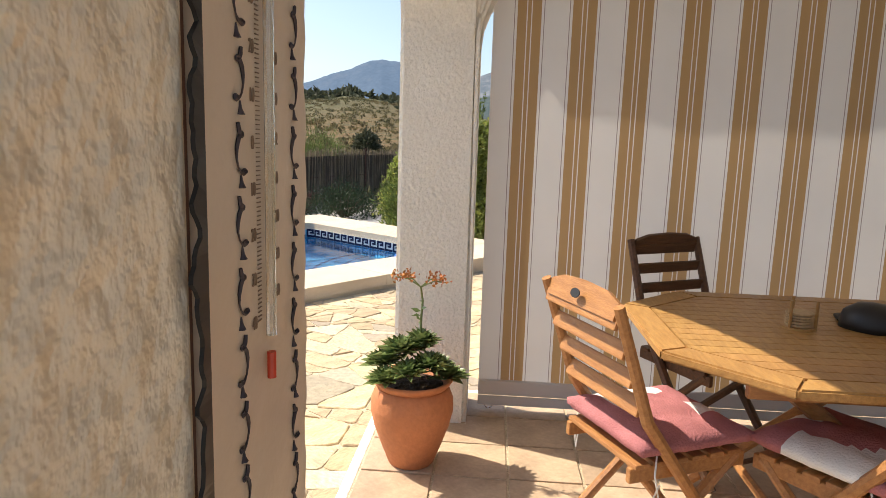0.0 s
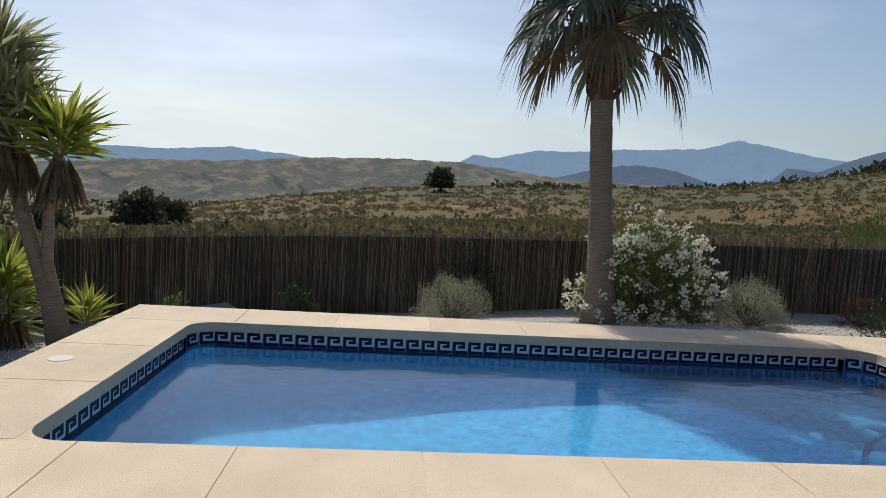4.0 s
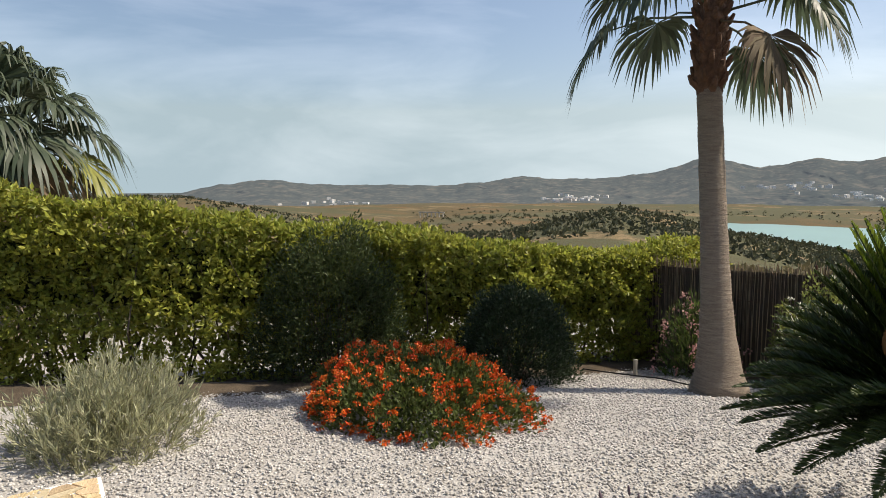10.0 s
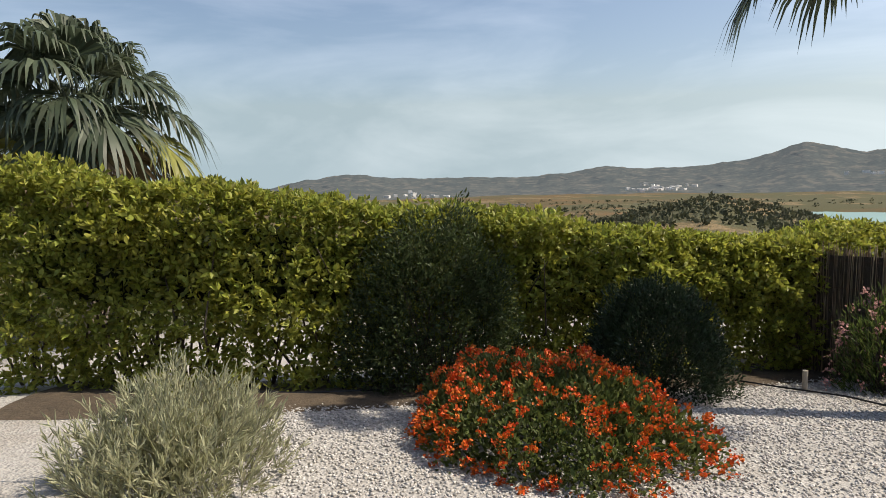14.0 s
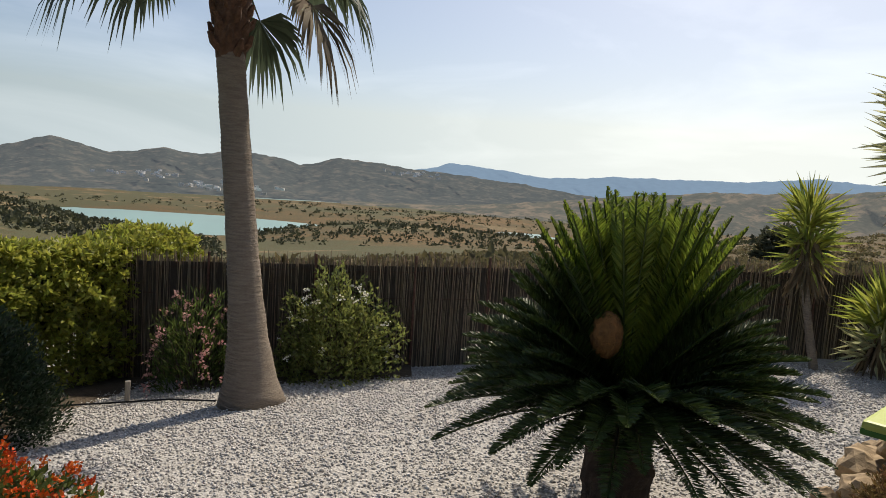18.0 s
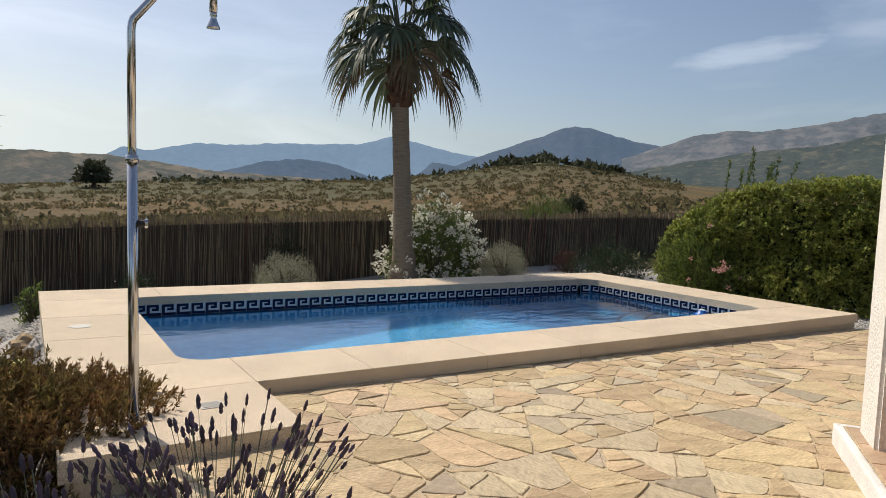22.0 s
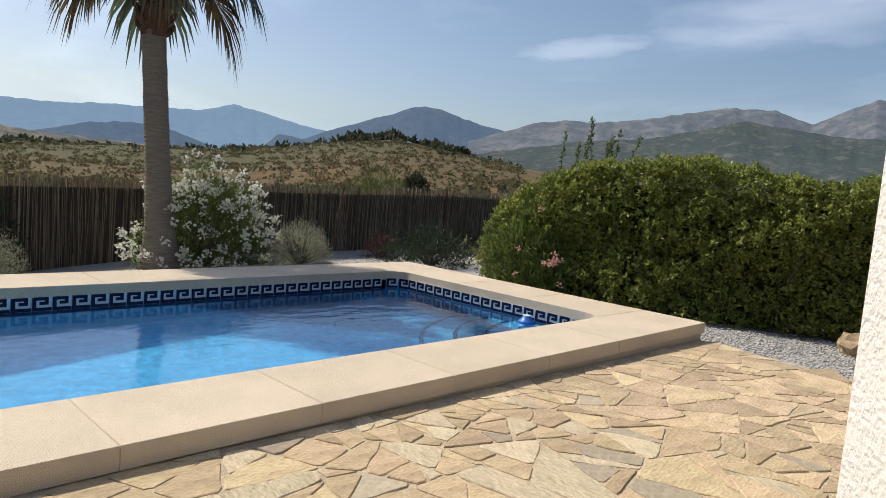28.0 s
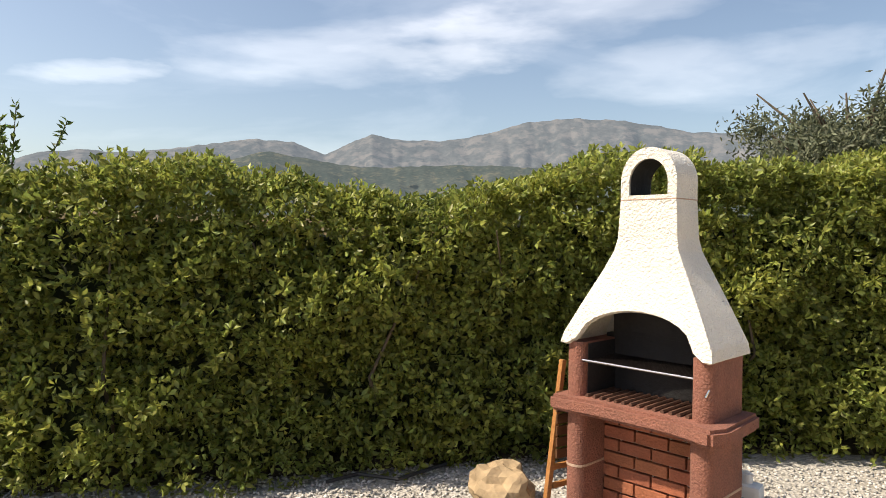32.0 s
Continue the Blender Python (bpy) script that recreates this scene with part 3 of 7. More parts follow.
def land(x, y):
    """The height of the ground at x, y (arrays)."""
    x, y = np.asarray(x, float), np.asarray(y, float)
    dx, dy = x - EYE0[0], y - EYE0[1]
    r = np.maximum(np.hypot(dx, dy), 1)
    yaw = np.degrees(np.arctan2(-dx, dy))
    yaw = np.where(yaw < -145, yaw + 360, yaw)
    table = np.array([np.interp(yaw, YAWS[::-1] + [215], v[::-1] + [v[-1]]) for _, v in RINGS])
    pos = np.interp(np.log(r), np.log([q for q, _ in RINGS]), np.arange(len(RINGS)))
    k = np.clip(pos.astype(int), 0, len(RINGS) - 2)
    s = pos - k
    flat_t, idx = table.reshape(len(RINGS), -1), np.arange(table[0].size)
    kk, ss = k.ravel(), s.ravel()
    el = (flat_t[kk, idx] * (1 - ss) + flat_t[kk + 1, idx] * ss).reshape(r.shape)
    far = EYE0[2] + r * np.tan(np.radians(el))
    far = far + lumps(x, y, 23, 1) * np.clip(r - 30, 0, 60) * 0.009 + lumps(x, y, 130, 2) * np.clip(r - 150, 0, 400) * 0.006
    near = np.interp(x, GARDEN_X, GARDEN_Z) + 0.012 * lumps(x, y, 0.9, 3) * (x < -1.4)
    near = near + np.where((x > -0.95) & (y > 4.9), -np.minimum(0.05 * (y - 4.9), 0.08) - np.clip((5.5 - x) / 3, 0, 1) * np.minimum(0.12 * (y - 4.9) + 0.12 * np.clip((2 - x) / 3, 0, 1) * np.clip((y - 4.9) / 0.5, 0, 1), 0.5), 0)
    near = np.minimum(near, np.where((y > 4.6) & (x > -1.6), -0.42 + 0.40 * np.clip((x + 1.4) / 3, 0, 1), 9))
    b = np.clip((r - 11) / 11, 0, 1)
    b = b * b * (3 - 2 * b)
    return near * (1 - b) + far * b


def grown(a, b, step, end):
    """Even steps from a to b, growing ones out to end on both sides."""
    inner, out, d = list(np.arange(a, b + 1e-6, step)), [], step
    while not out or out[-1] < end:
        d *= 1.09
        out.append((out[-1] if out else 0) + d)
    return np.array([a - o for o in out[::-1]] + inner + [inner[-1] + o for o in out])


gx, gy = grown(-13, 11, 0.25, 3300), grown(-10, 9, 0.25, 3300)
GX2, GY2 = np.meshgrid(gx, gy)
GZ2 = land(GX2, GY2)
ground_v = np.stack([GX2, GY2, GZ2], -1).reshape(-1, 3)
cols, rows_n = len(gx), len(gy)
ii, jj = np.meshgrid(np.arange(cols - 1), np.arange(rows_n - 1))
q0 = (jj * cols + ii).ravel()
ground_f = np.stack([q0, q0 + 1, q0 + cols + 1, q0 + cols], 1)
mid = ground_v[ground_f].mean(1)
hole = (mid[:, 0] > -0.55) & (mid[:, 0] < 7.2) & (mid[:, 1] > 0.4) & (mid[:, 1] < 4.2)
ground_f = ground_f[~hole]


def ground_material():
    """Gravel in the garden, dry grass and scrub outside it, by place in the plan."""
    m = bpy.data.materials.new("garden_and_hills")
    m.use_nodes = True
    n, l = m.node_tree.nodes, m.node_tree.links
    p = n["Principled BSDF"]
    p.inputs["Roughness"].default_value = 0.95
    p.inputs["Specular IOR Level"].default_value = 0.2
    geo = n.new("ShaderNodeNewGeometry")

    def noise_at(scale, detail=6, lo=0.35, hi=0.65):
        t = n.new("ShaderNodeTexNoise")
        t.inputs["Scale"].default_value, t.inputs["Detail"].default_value = scale, detail
        l.new(geo.outputs["Position"], t.inputs["Vector"])
        r = n.new("ShaderNodeMapRange")
        r.inputs[1].default_value, r.inputs[2].default_value = lo, hi
        l.new(t.outputs[0], r.inputs[0])
        return r.outputs[0]

    def blend(fac, a, b):
        x = n.new("ShaderNodeMixRGB")
        l.new(fac, x.inputs[0])
        for socket, v in ((x.inputs[1], a), (x.inputs[2], b)):
            if isinstance(v, tuple):
                socket.default_value = (*v, 1)
            else:
                l.new(v, socket)
        return x.outputs[0]

    grass = blend(noise_at(0.02, 5), (0.145, 0.094, 0.042), (0.10, 0.080, 0.038))
    grass = blend(noise_at(0.008, 5, 0.44, 0.56), grass, (0.19, 0.105, 0.043))
    grass = blend(noise_at(0.0042, 4, 0.44, 0.52), grass, (0.085, 0.088, 0.042))
    grass = blend(noise_at(0.012, 3, 0.60, 0.63), grass, (0.25, 0.18, 0.095))
    grass = blend(noise_at(0.35, 6, 0.46, 0.62), grass, (0.090, 0.076, 0.034))
    grass = blend(noise_at(2.2, 5, 0.5, 0.64), grass, (0.070, 0.062, 0.028))
    gravel = blend(noise_at(22, 4), (0.34, 0.325, 0.30), (0.48, 0.46, 0.43))
    gravel = blend(noise_at(1.3, 5, 0.5, 0.8), gravel, (0.33, 0.30, 0.26))
    sep = n.new("ShaderNodeSeparateXYZ")
    l.new(geo.outputs["Position"], sep.inputs[0])
    dist = n.new("ShaderNodeVectorMath")
    dist.operation = "DISTANCE"
    dist.inputs[1].default_value = (-1.0, -2.0, -0.5)
    l.new(geo.outputs["Position"], dist.inputs[0])
    edge = n.new("ShaderNodeMapRange")
    edge.inputs[1].default_value, edge.inputs[2].default_value = 13.0, 14.5
    l.new(dist.outputs["Value"], edge.inputs[0])
    col = blend(edge.outputs[0], gravel, grass)
    l.new(col, p.inputs["Base Color"])
    b = n.new("ShaderNodeBump")
    b.inputs["Strength"].default_value, b.inputs["Distance"].default_value = 0.8, 0.02
    v = n.new("ShaderNodeTexVoronoi")
    v.inputs["Scale"].default_value = 38
    l.new(geo.outputs["Position"], v.inputs["Vector"])
    l.new(v.outputs["Distance"], b.inputs["Height"])
    l.new(b.outputs[0], p.inputs["Normal"])
    return m


M["ground"] = ground_material()
ground = np_mesh("ground", ground_v, ground_f, M["ground"], smooth=True, kind="structure")
tagged(ground, "pale gravel garden running out into dry scrub hills", "ground")

M["lake"] = mat("turquoise_lake_water", (0.23, 0.37, 0.33), 0.3, vary=0.12, scale=0.01, spec=0.3)
bm = bmesh.new()
LAKE_Z = -64.0
bmesh.ops.create_grid(bm, x_segments=8, y_segments=8, size=1, matrix=Matrix.Translation((-900, 750, LAKE_Z)) @ Matrix.Diagonal((760, 800, 1, 1)))
lake = part("water", bm, M["lake"], kind="structure")
tagged(lake, "still turquoise reservoir far below the hills", "lake")


def ridge(name, knots, radius, depth, low, material, label, rough=0.10, seed=1.0, step=0.16, rows=22):
    """A line of hills round the place: yaw and skyline height in degrees."""
    ys, es = [k[0] for k in knots][::-1], [k[1] for k in knots][::-1]
    yaw = np.arange(ys[0], ys[-1] + step, step)
    top = np.interp(yaw, ys, es) + 0.11 * np.array([noise.fractal(Vector((q * 0.85, seed * 7.3, 0.5)), 0.9, 2.1, 4) for q in yaw])
    v = []
    for k in range(rows + 1):
        s = k / rows
        wave = np.array([noise.fractal(Vector((q * 0.30 + 0.5 * math.sin(s * 4), s * 1.6, seed * 3.1)), 0.9, 2.1, 4) for q in yaw]) + 0.6 * np.array([1 - 2 * abs(noise.noise(Vector((q * 0.55 - s * 1.2, s * 1.4, seed)))) for q in yaw])
        rr = radius - depth * (1 - s) + depth * 0.13 * wave * math.sin(math.pi * min(s * 1.02, 1))
        el = low + (top - low) * (s ** 0.85) + rough * (top - low) * wave * s * (1 - s) * 2.2
        a = np.radians(yaw)
        v.append(np.stack([EYE0[0] - np.sin(a) * rr, EYE0[1] + np.cos(a) * rr, EYE0[2] + rr * np.tan(np.radians(el))], 1))
    a = np.radians(yaw)
    v.append(np.stack([EYE0[0] - np.sin(a) * (radius + depth), EYE0[1] + np.cos(a) * (radius + depth), 0 * a - 60], 1))
    n = len(yaw)
    i, j = np.meshgrid(np.arange(n - 1), np.arange(len(v) - 1))
    q = (j * n + i).ravel()
    ob = np_mesh(name, np.concatenate(v), np.stack([q, q + 1, q + n + 1, q + n], 1), material, smooth=True, kind="structure")
    return tagged(ob, label, "mountain")


def hill_material(name, base, dark, pale, size, pale_share=0.66, haze=(0, 0, 0), far=0.0):
    """Scrubby slopes: woods, bare ground and gullies at two sizes, with air haze painted over them as glow."""
    m = mat(name, base, 0.95, color2=dark, scale=1 / size, spec=0.0, fine=0.28, bump_scale=6 / size)
    n, l = m.node_tree.nodes, m.node_tree.links
    p = n["Principled BSDF"]
    col = p.inputs["Base Color"].links[0].from_socket
    tc = n.new("ShaderNodeTexCoord")
    mp = n.new("ShaderNodeMapping")
    mp.inputs["Scale"].default_value = (1, 1, 1.3)
    l.new(tc.outputs["Object"], mp.inputs[0])
    t = n.new("ShaderNodeTexNoise")
    t.inputs["Scale"].default_value, t.inputs["Detail"].default_value, t.inputs["Roughness"].default_value = 2.6 / size, 9, 0.68
    l.new(mp.outputs[0], t.inputs["Vector"])
    r = n.new("ShaderNodeMapRange")
    r.inputs[1].default_value, r.inputs[2].default_value = pale_share - 0.12, pale_share
    l.new(t.outputs[0], r.inputs[0])
    x = n.new("ShaderNodeMixRGB")
    x.inputs[2].default_value = (*pale, 1)
    l.new(r.outputs[0], x.inputs[0])
    l.new(col, x.inputs[1])
    l.new(x.outputs[0], p.inputs["Base Color"])
    # emission in the haze colour stands in for the air between
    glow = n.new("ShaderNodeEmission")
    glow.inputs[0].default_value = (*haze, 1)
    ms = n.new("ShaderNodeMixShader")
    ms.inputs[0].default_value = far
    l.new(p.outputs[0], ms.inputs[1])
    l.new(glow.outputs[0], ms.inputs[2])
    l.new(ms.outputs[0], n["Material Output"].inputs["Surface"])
    return m


# bluer base colours and a share of glow paint in the distance haze
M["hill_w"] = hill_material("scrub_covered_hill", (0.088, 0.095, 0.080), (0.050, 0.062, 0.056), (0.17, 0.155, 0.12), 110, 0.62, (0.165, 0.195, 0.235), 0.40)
M["hill_far"] = hill_material("haze_blue_far_mountain", (0.12, 0.18, 0.24), (0.10, 0.16, 0.22), (0.14, 0.19, 0.25), 400, 0.7, (0.25, 0.37, 0.53), 0.74)
M["hill_mid"] = hill_material("haze_tinted_mountain", (0.085, 0.105, 0.13), (0.065, 0.085, 0.11), (0.115, 0.125, 0.14), 200, 0.64, (0.15, 0.225, 0.34), 0.54)
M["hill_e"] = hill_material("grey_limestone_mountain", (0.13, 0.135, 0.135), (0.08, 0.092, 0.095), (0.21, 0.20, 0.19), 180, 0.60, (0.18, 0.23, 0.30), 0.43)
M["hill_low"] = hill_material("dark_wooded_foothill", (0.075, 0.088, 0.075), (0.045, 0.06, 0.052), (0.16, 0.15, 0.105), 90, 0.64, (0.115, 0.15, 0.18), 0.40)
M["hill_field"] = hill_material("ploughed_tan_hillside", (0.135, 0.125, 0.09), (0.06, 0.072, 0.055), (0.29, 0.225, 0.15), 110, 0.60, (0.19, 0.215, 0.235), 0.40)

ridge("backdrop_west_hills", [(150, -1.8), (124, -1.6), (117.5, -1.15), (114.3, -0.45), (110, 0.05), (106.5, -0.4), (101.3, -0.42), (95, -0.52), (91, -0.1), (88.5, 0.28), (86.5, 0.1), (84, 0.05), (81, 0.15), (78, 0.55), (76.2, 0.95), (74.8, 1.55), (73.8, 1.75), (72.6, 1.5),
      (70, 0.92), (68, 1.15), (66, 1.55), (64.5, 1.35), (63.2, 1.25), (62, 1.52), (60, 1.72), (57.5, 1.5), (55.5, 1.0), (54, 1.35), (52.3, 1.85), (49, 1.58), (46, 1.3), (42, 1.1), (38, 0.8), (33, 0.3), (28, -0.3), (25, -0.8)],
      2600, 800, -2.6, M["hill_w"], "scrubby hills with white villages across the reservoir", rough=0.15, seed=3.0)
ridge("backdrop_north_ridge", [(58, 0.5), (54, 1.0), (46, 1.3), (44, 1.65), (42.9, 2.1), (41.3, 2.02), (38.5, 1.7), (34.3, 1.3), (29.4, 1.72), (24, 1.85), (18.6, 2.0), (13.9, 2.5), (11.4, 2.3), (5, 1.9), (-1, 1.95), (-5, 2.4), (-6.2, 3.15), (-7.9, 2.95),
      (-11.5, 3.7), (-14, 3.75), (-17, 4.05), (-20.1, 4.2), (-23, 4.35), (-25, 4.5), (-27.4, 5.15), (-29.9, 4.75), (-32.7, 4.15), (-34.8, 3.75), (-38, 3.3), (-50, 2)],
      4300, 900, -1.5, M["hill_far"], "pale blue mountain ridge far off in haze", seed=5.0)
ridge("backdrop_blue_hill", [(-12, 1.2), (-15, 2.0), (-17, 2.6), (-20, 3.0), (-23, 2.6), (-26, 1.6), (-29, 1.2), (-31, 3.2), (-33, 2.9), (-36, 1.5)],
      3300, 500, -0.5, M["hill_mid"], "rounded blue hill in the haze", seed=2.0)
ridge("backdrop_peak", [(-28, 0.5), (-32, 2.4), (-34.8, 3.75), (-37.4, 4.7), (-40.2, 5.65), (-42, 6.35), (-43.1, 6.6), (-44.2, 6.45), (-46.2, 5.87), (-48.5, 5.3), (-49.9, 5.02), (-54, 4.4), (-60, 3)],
      3700, 800, 0.0, M["hill_mid"], "lone mountain with a broad peak, tinted blue-grey for haze", seed=8.0)
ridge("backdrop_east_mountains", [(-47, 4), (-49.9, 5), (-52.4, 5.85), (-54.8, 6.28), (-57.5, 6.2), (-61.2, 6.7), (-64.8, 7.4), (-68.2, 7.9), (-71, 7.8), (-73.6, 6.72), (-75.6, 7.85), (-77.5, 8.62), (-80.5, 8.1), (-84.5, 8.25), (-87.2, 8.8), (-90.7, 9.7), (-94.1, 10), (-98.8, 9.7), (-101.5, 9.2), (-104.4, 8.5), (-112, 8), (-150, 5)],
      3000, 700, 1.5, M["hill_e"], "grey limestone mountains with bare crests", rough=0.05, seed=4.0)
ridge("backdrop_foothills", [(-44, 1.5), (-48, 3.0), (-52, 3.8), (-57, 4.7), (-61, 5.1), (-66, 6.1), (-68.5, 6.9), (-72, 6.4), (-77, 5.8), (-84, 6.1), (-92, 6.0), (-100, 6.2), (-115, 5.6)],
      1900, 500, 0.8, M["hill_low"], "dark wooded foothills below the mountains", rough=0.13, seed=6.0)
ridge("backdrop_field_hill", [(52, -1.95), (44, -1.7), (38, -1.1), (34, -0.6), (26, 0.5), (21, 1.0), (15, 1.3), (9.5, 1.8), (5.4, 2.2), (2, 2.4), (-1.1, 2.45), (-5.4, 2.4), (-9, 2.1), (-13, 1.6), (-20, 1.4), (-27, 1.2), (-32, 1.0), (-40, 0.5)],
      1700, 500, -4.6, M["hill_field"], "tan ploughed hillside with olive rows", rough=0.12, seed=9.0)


def clump_arrays(x, y, size, height, rng, leaves=16, fine=0.62):
    """Small shrubs for far slopes: tufts of folded leaves."""
    n = len(x)
    z = land(x, y)
    base = np.repeat(np.stack([x, y, z], 1), leaves, 0)
    sz = np.repeat(size, leaves)
    ht = np.repeat(height, leaves)
    d = unit(rng.normal(size=(n * leaves, 3)))
    d[:, 2] = np.abs(d[:, 2])
    base = base + d * np.stack([sz, sz, ht], 1) * rng.uniform(0.2, 0.75, (n * leaves, 1)) * 0.8
    return leaf_arrays(base, d + rng.normal(size=d.shape) * 0.7, fine * sz * rng.uniform(0.5, 0.9, len(sz)), fine * sz * rng.uniform(0.35, 0.6, len(sz)), 0.3, rng)


def polar(n, yaw0, yaw1, r0, r1, rng):
    a = np.radians(rng.uniform(min(yaw0, yaw1), max(yaw0, yaw1), n))
    r = np.sqrt(rng.uniform(r0 * r0, r1 * r1, n))
    return EYE0[0] - np.sin(a) * r, EYE0[1] + np.cos(a) * r


M["scrub"] = mat("dry_hillside_scrub", (0.115, 0.11, 0.058), 0.9, color2=(0.165, 0.13, 0.065), scale=0.07, island=0.35, translucent=0.45)
M["olive"] = mat("olive_grove_leaf", (0.085, 0.092, 0.052), 0.9, vary=0.3, scale=0.05, island=0.3, translucent=0.25)
rng = np.random.default_rng(21)
sets = []
for count, y0, y1, r0, r1, s0, s1 in ((11000, 50, -52, 13, 75, 0.2, 0.75), (7000, 40, -52, 75, 260, 0.5, 1.5), (1500, 130, 40, 20, 120, 0.5, 1.5), (500, -48, -110, 30, 140, 1, 2.5)):
    x, y = polar(count, y0, y1, r0, r1, rng)
    keep = lumps(x, y, 11, 4) + rng.normal(size=count) * 0.6 > -0.35
    x, y = x[keep], y[keep]
    s = rng.uniform(s0, s1, len(x))
    sets.append(clump_arrays(x, y, s, s * rng.uniform(0.5, 0.9, len(x)), rng))
v, f = stack(*sets)
tagged(np_mesh("hillside_scrub", v, f, M["scrub"], kind="stuff"), "dry ochre and olive scrub on the hillside", "scrub")
sets = []
for count, y0, y1, r0, r1, s0, s1, k in ((1500, 60, 28, 350, 900, 2.2, 4.2, 8), (160, -8, -52, 200, 360, 1.6, 3.0, 10), (1300, 126, 95, 170, 800, 2.0, 3.6, 8), (900, 98, 60, 480, 1300, 2.5, 5, 8), (1800, 62, 5, 450, 1500, 3, 6.5, 8),
                                         (40, -36, -47, 330, 352, 3.5, 6, 26), (40, -22, -27, 420, 520, 4, 7, 22)):
    x, y = polar(count, y0, y1, r0, r1, rng)
    keep = (land(x, y) > LAKE_Z + 2) & (lumps(x, y, 60, 7) + rng.normal(size=count) * 0.5 > -0.3)
    x, y = x[keep], y[keep]
    s = rng.uniform(s0, s1, len(x))
    sets.append(clump_arrays(x, y, s, s * 1.0, rng, k, 1.0))
# planted rows on the knoll
gx_, gy_ = np.meshgrid(np.arange(-520, -100, 7.2), np.arange(-90, 320, 7.2))
x, y = (gx_ + rng.normal(size=gx_.shape) * 0.9).ravel(), (gy_ + rng.normal(size=gx_.shape) * 0.9).ravel()
r_, a_ = np.hypot(x - EYE0[0], y - EYE0[1]), np.degrees(np.arctan2(-(x - EYE0[0]), y - EYE0[1]))
keep = (r_ > 185) & (r_ < 500) & (a_ > 62) & (a_ < 100) & (rng.random(len(x)) > 0.12)
x, y = x[keep], y[keep]
s = rng.uniform(1.9, 3.3, len(x))
sets.append(clump_arrays(x, y, s, s * 1.1, rng, 10, 1.0))
v, f = stack(*sets)
tagged(np_mesh("olive_groves", v, f, M["olive"], kind="stuff"), "dark olive trees dotted over the hills", "trees")

viaduct = thing("viaduct", -1090.0, -126.0, -62.0, 83, "pale concrete viaduct on tall piers across the far valley", "viaduct")
M["concrete_far"] = mat("pale_concrete", (0.46, 0.44, 0.41), 0.9, vary=0.15, scale=0.3)
part("deck", box(44, 2.4, 1.3, (0, 0, 9.4)), M["concrete_far"], viaduct)
for k in range(7):
    part("pier", prism(rounded(-19.5 + 6.5 * k - 0.65, -0.9, -19.5 + 6.5 * k + 0.65, 0.9, 0.25, 2), -8.0, 8.8), M["concrete_far"], viaduct)

M["village"] = mat("whitewashed_walls", (0.78, 0.76, 0.72), 0.9, vary=0.2, scale=0.05, island=0.2)
bm = bmesh.new()
for yaw0, spread, el0, count in ((61.5, 2.2, -1.2, 46), (84.5, 1.6, -1.6, 30), (67, 2.0, -0.6, 18), (46, 1.2, 0.9, 20), (105, 1.5, -1.9, 14), (-50, 4.0, 1.9, 26), (93, 0.8, -3.0, 8)):
    for _ in range(count):
        a = radians(yaw0 + rng.normal() * spread)
        el = el0 + rng.normal() * 0.16
        s = (el + 2.2) / 4.6
        rr = 2600 - 800 * (1 - min(max(s, 0.02), 1)) - 70
        c = (EYE0[0] - math.sin(a) * rr, EYE0[1] + math.cos(a) * rr, EYE0[2] + rr * math.tan(radians(el)))
        m = pose(*c, 0, 0, rng.uniform(0, 90)) @ Matrix.Diagonal((rng.uniform(7, 17), rng.uniform(7, 12), rng.uniform(4, 8), 1))
        bmesh.ops.create_cube(bm, size=1, matrix=m)
tagged(part("far_village", bm, M["village"], kind="stuff"), "tiny white village houses on the far slopes", "village")

# ---------------------------------------------------------------- pool
PX0, PX1, PY0, PY1 = -0.32, 6.53, 0.67, 3.69
CX0, CX1, CY0, CY1, CZ = -1.11, 7.345, 0.0, 4.42, 0.17
SLAB = 0.065
WATER = -0.042


pool = thing("pool", 0, 0, 0, 0, "rectangular swimming pool lined with blue mosaic", "pool", kind="structure")
rim = rounded(PX0, PY0, PX1, PY1, 0.22)
bm = bmesh.new()
ringz = []
for z in (SLAB, -0.05, -0.6, -1.5):
    ringz.append([bm.verts.new((x, y, z)) for x, y in rim])
for a, b in zip(ringz, ringz[1:]):
    for k in range(len(rim)):
        bm.faces.new((a[k], b[k], b[(k + 1) % len(rim)], a[(k + 1) % len(rim)]))
part("shell", bm, M["pool_tile"], pool)
bm = bmesh.new()
line = [(PX0 - 0.02, -1.38), (0.9, -1.15), (2.3, -0.89), (3.9, -0.73), (PX1 + 0.02, -0.71)]
for (xa, za), (xb, zb) in zip(line, line[1:]):
    bm.faces.new([bm.verts.new(c) for c in ((xa, PY0, za), (xb, PY0, zb), (xb, PY1, zb), (xa, PY1, za))])
bmesh.ops.remove_doubles(bm, verts=bm.verts, dist=0.0005)
part("floor", bm, M["pool_tile"], pool, "sloping blue mosaic floor", smooth=True)
for k, r in enumerate((1.75, 1.42, 1.1, 0.8)):
    pts = [(PX1 - 0.001, PY0 + 0.001)] + [(PX1 - r * math.cos(radians(90 * s / 14)), PY0 + r * math.sin(radians(90 * s / 14))) for s in range(15)]
    zt = -0.58 + 0.13 * k
    part("step", prism(pts, zt - 0.24, zt), M["pool_tile"], pool)
    pts = [(PX1 - (r + 0.012) * math.cos(radians(90 * s / 24)), PY0 + (r + 0.012) * math.sin(radians(90 * s / 24)), zt + 0.004) for s in range(25)]
    part("step_edge", tube(pts, 0.022, 6), M["tile_blue"], pool, "dark blue step edge")

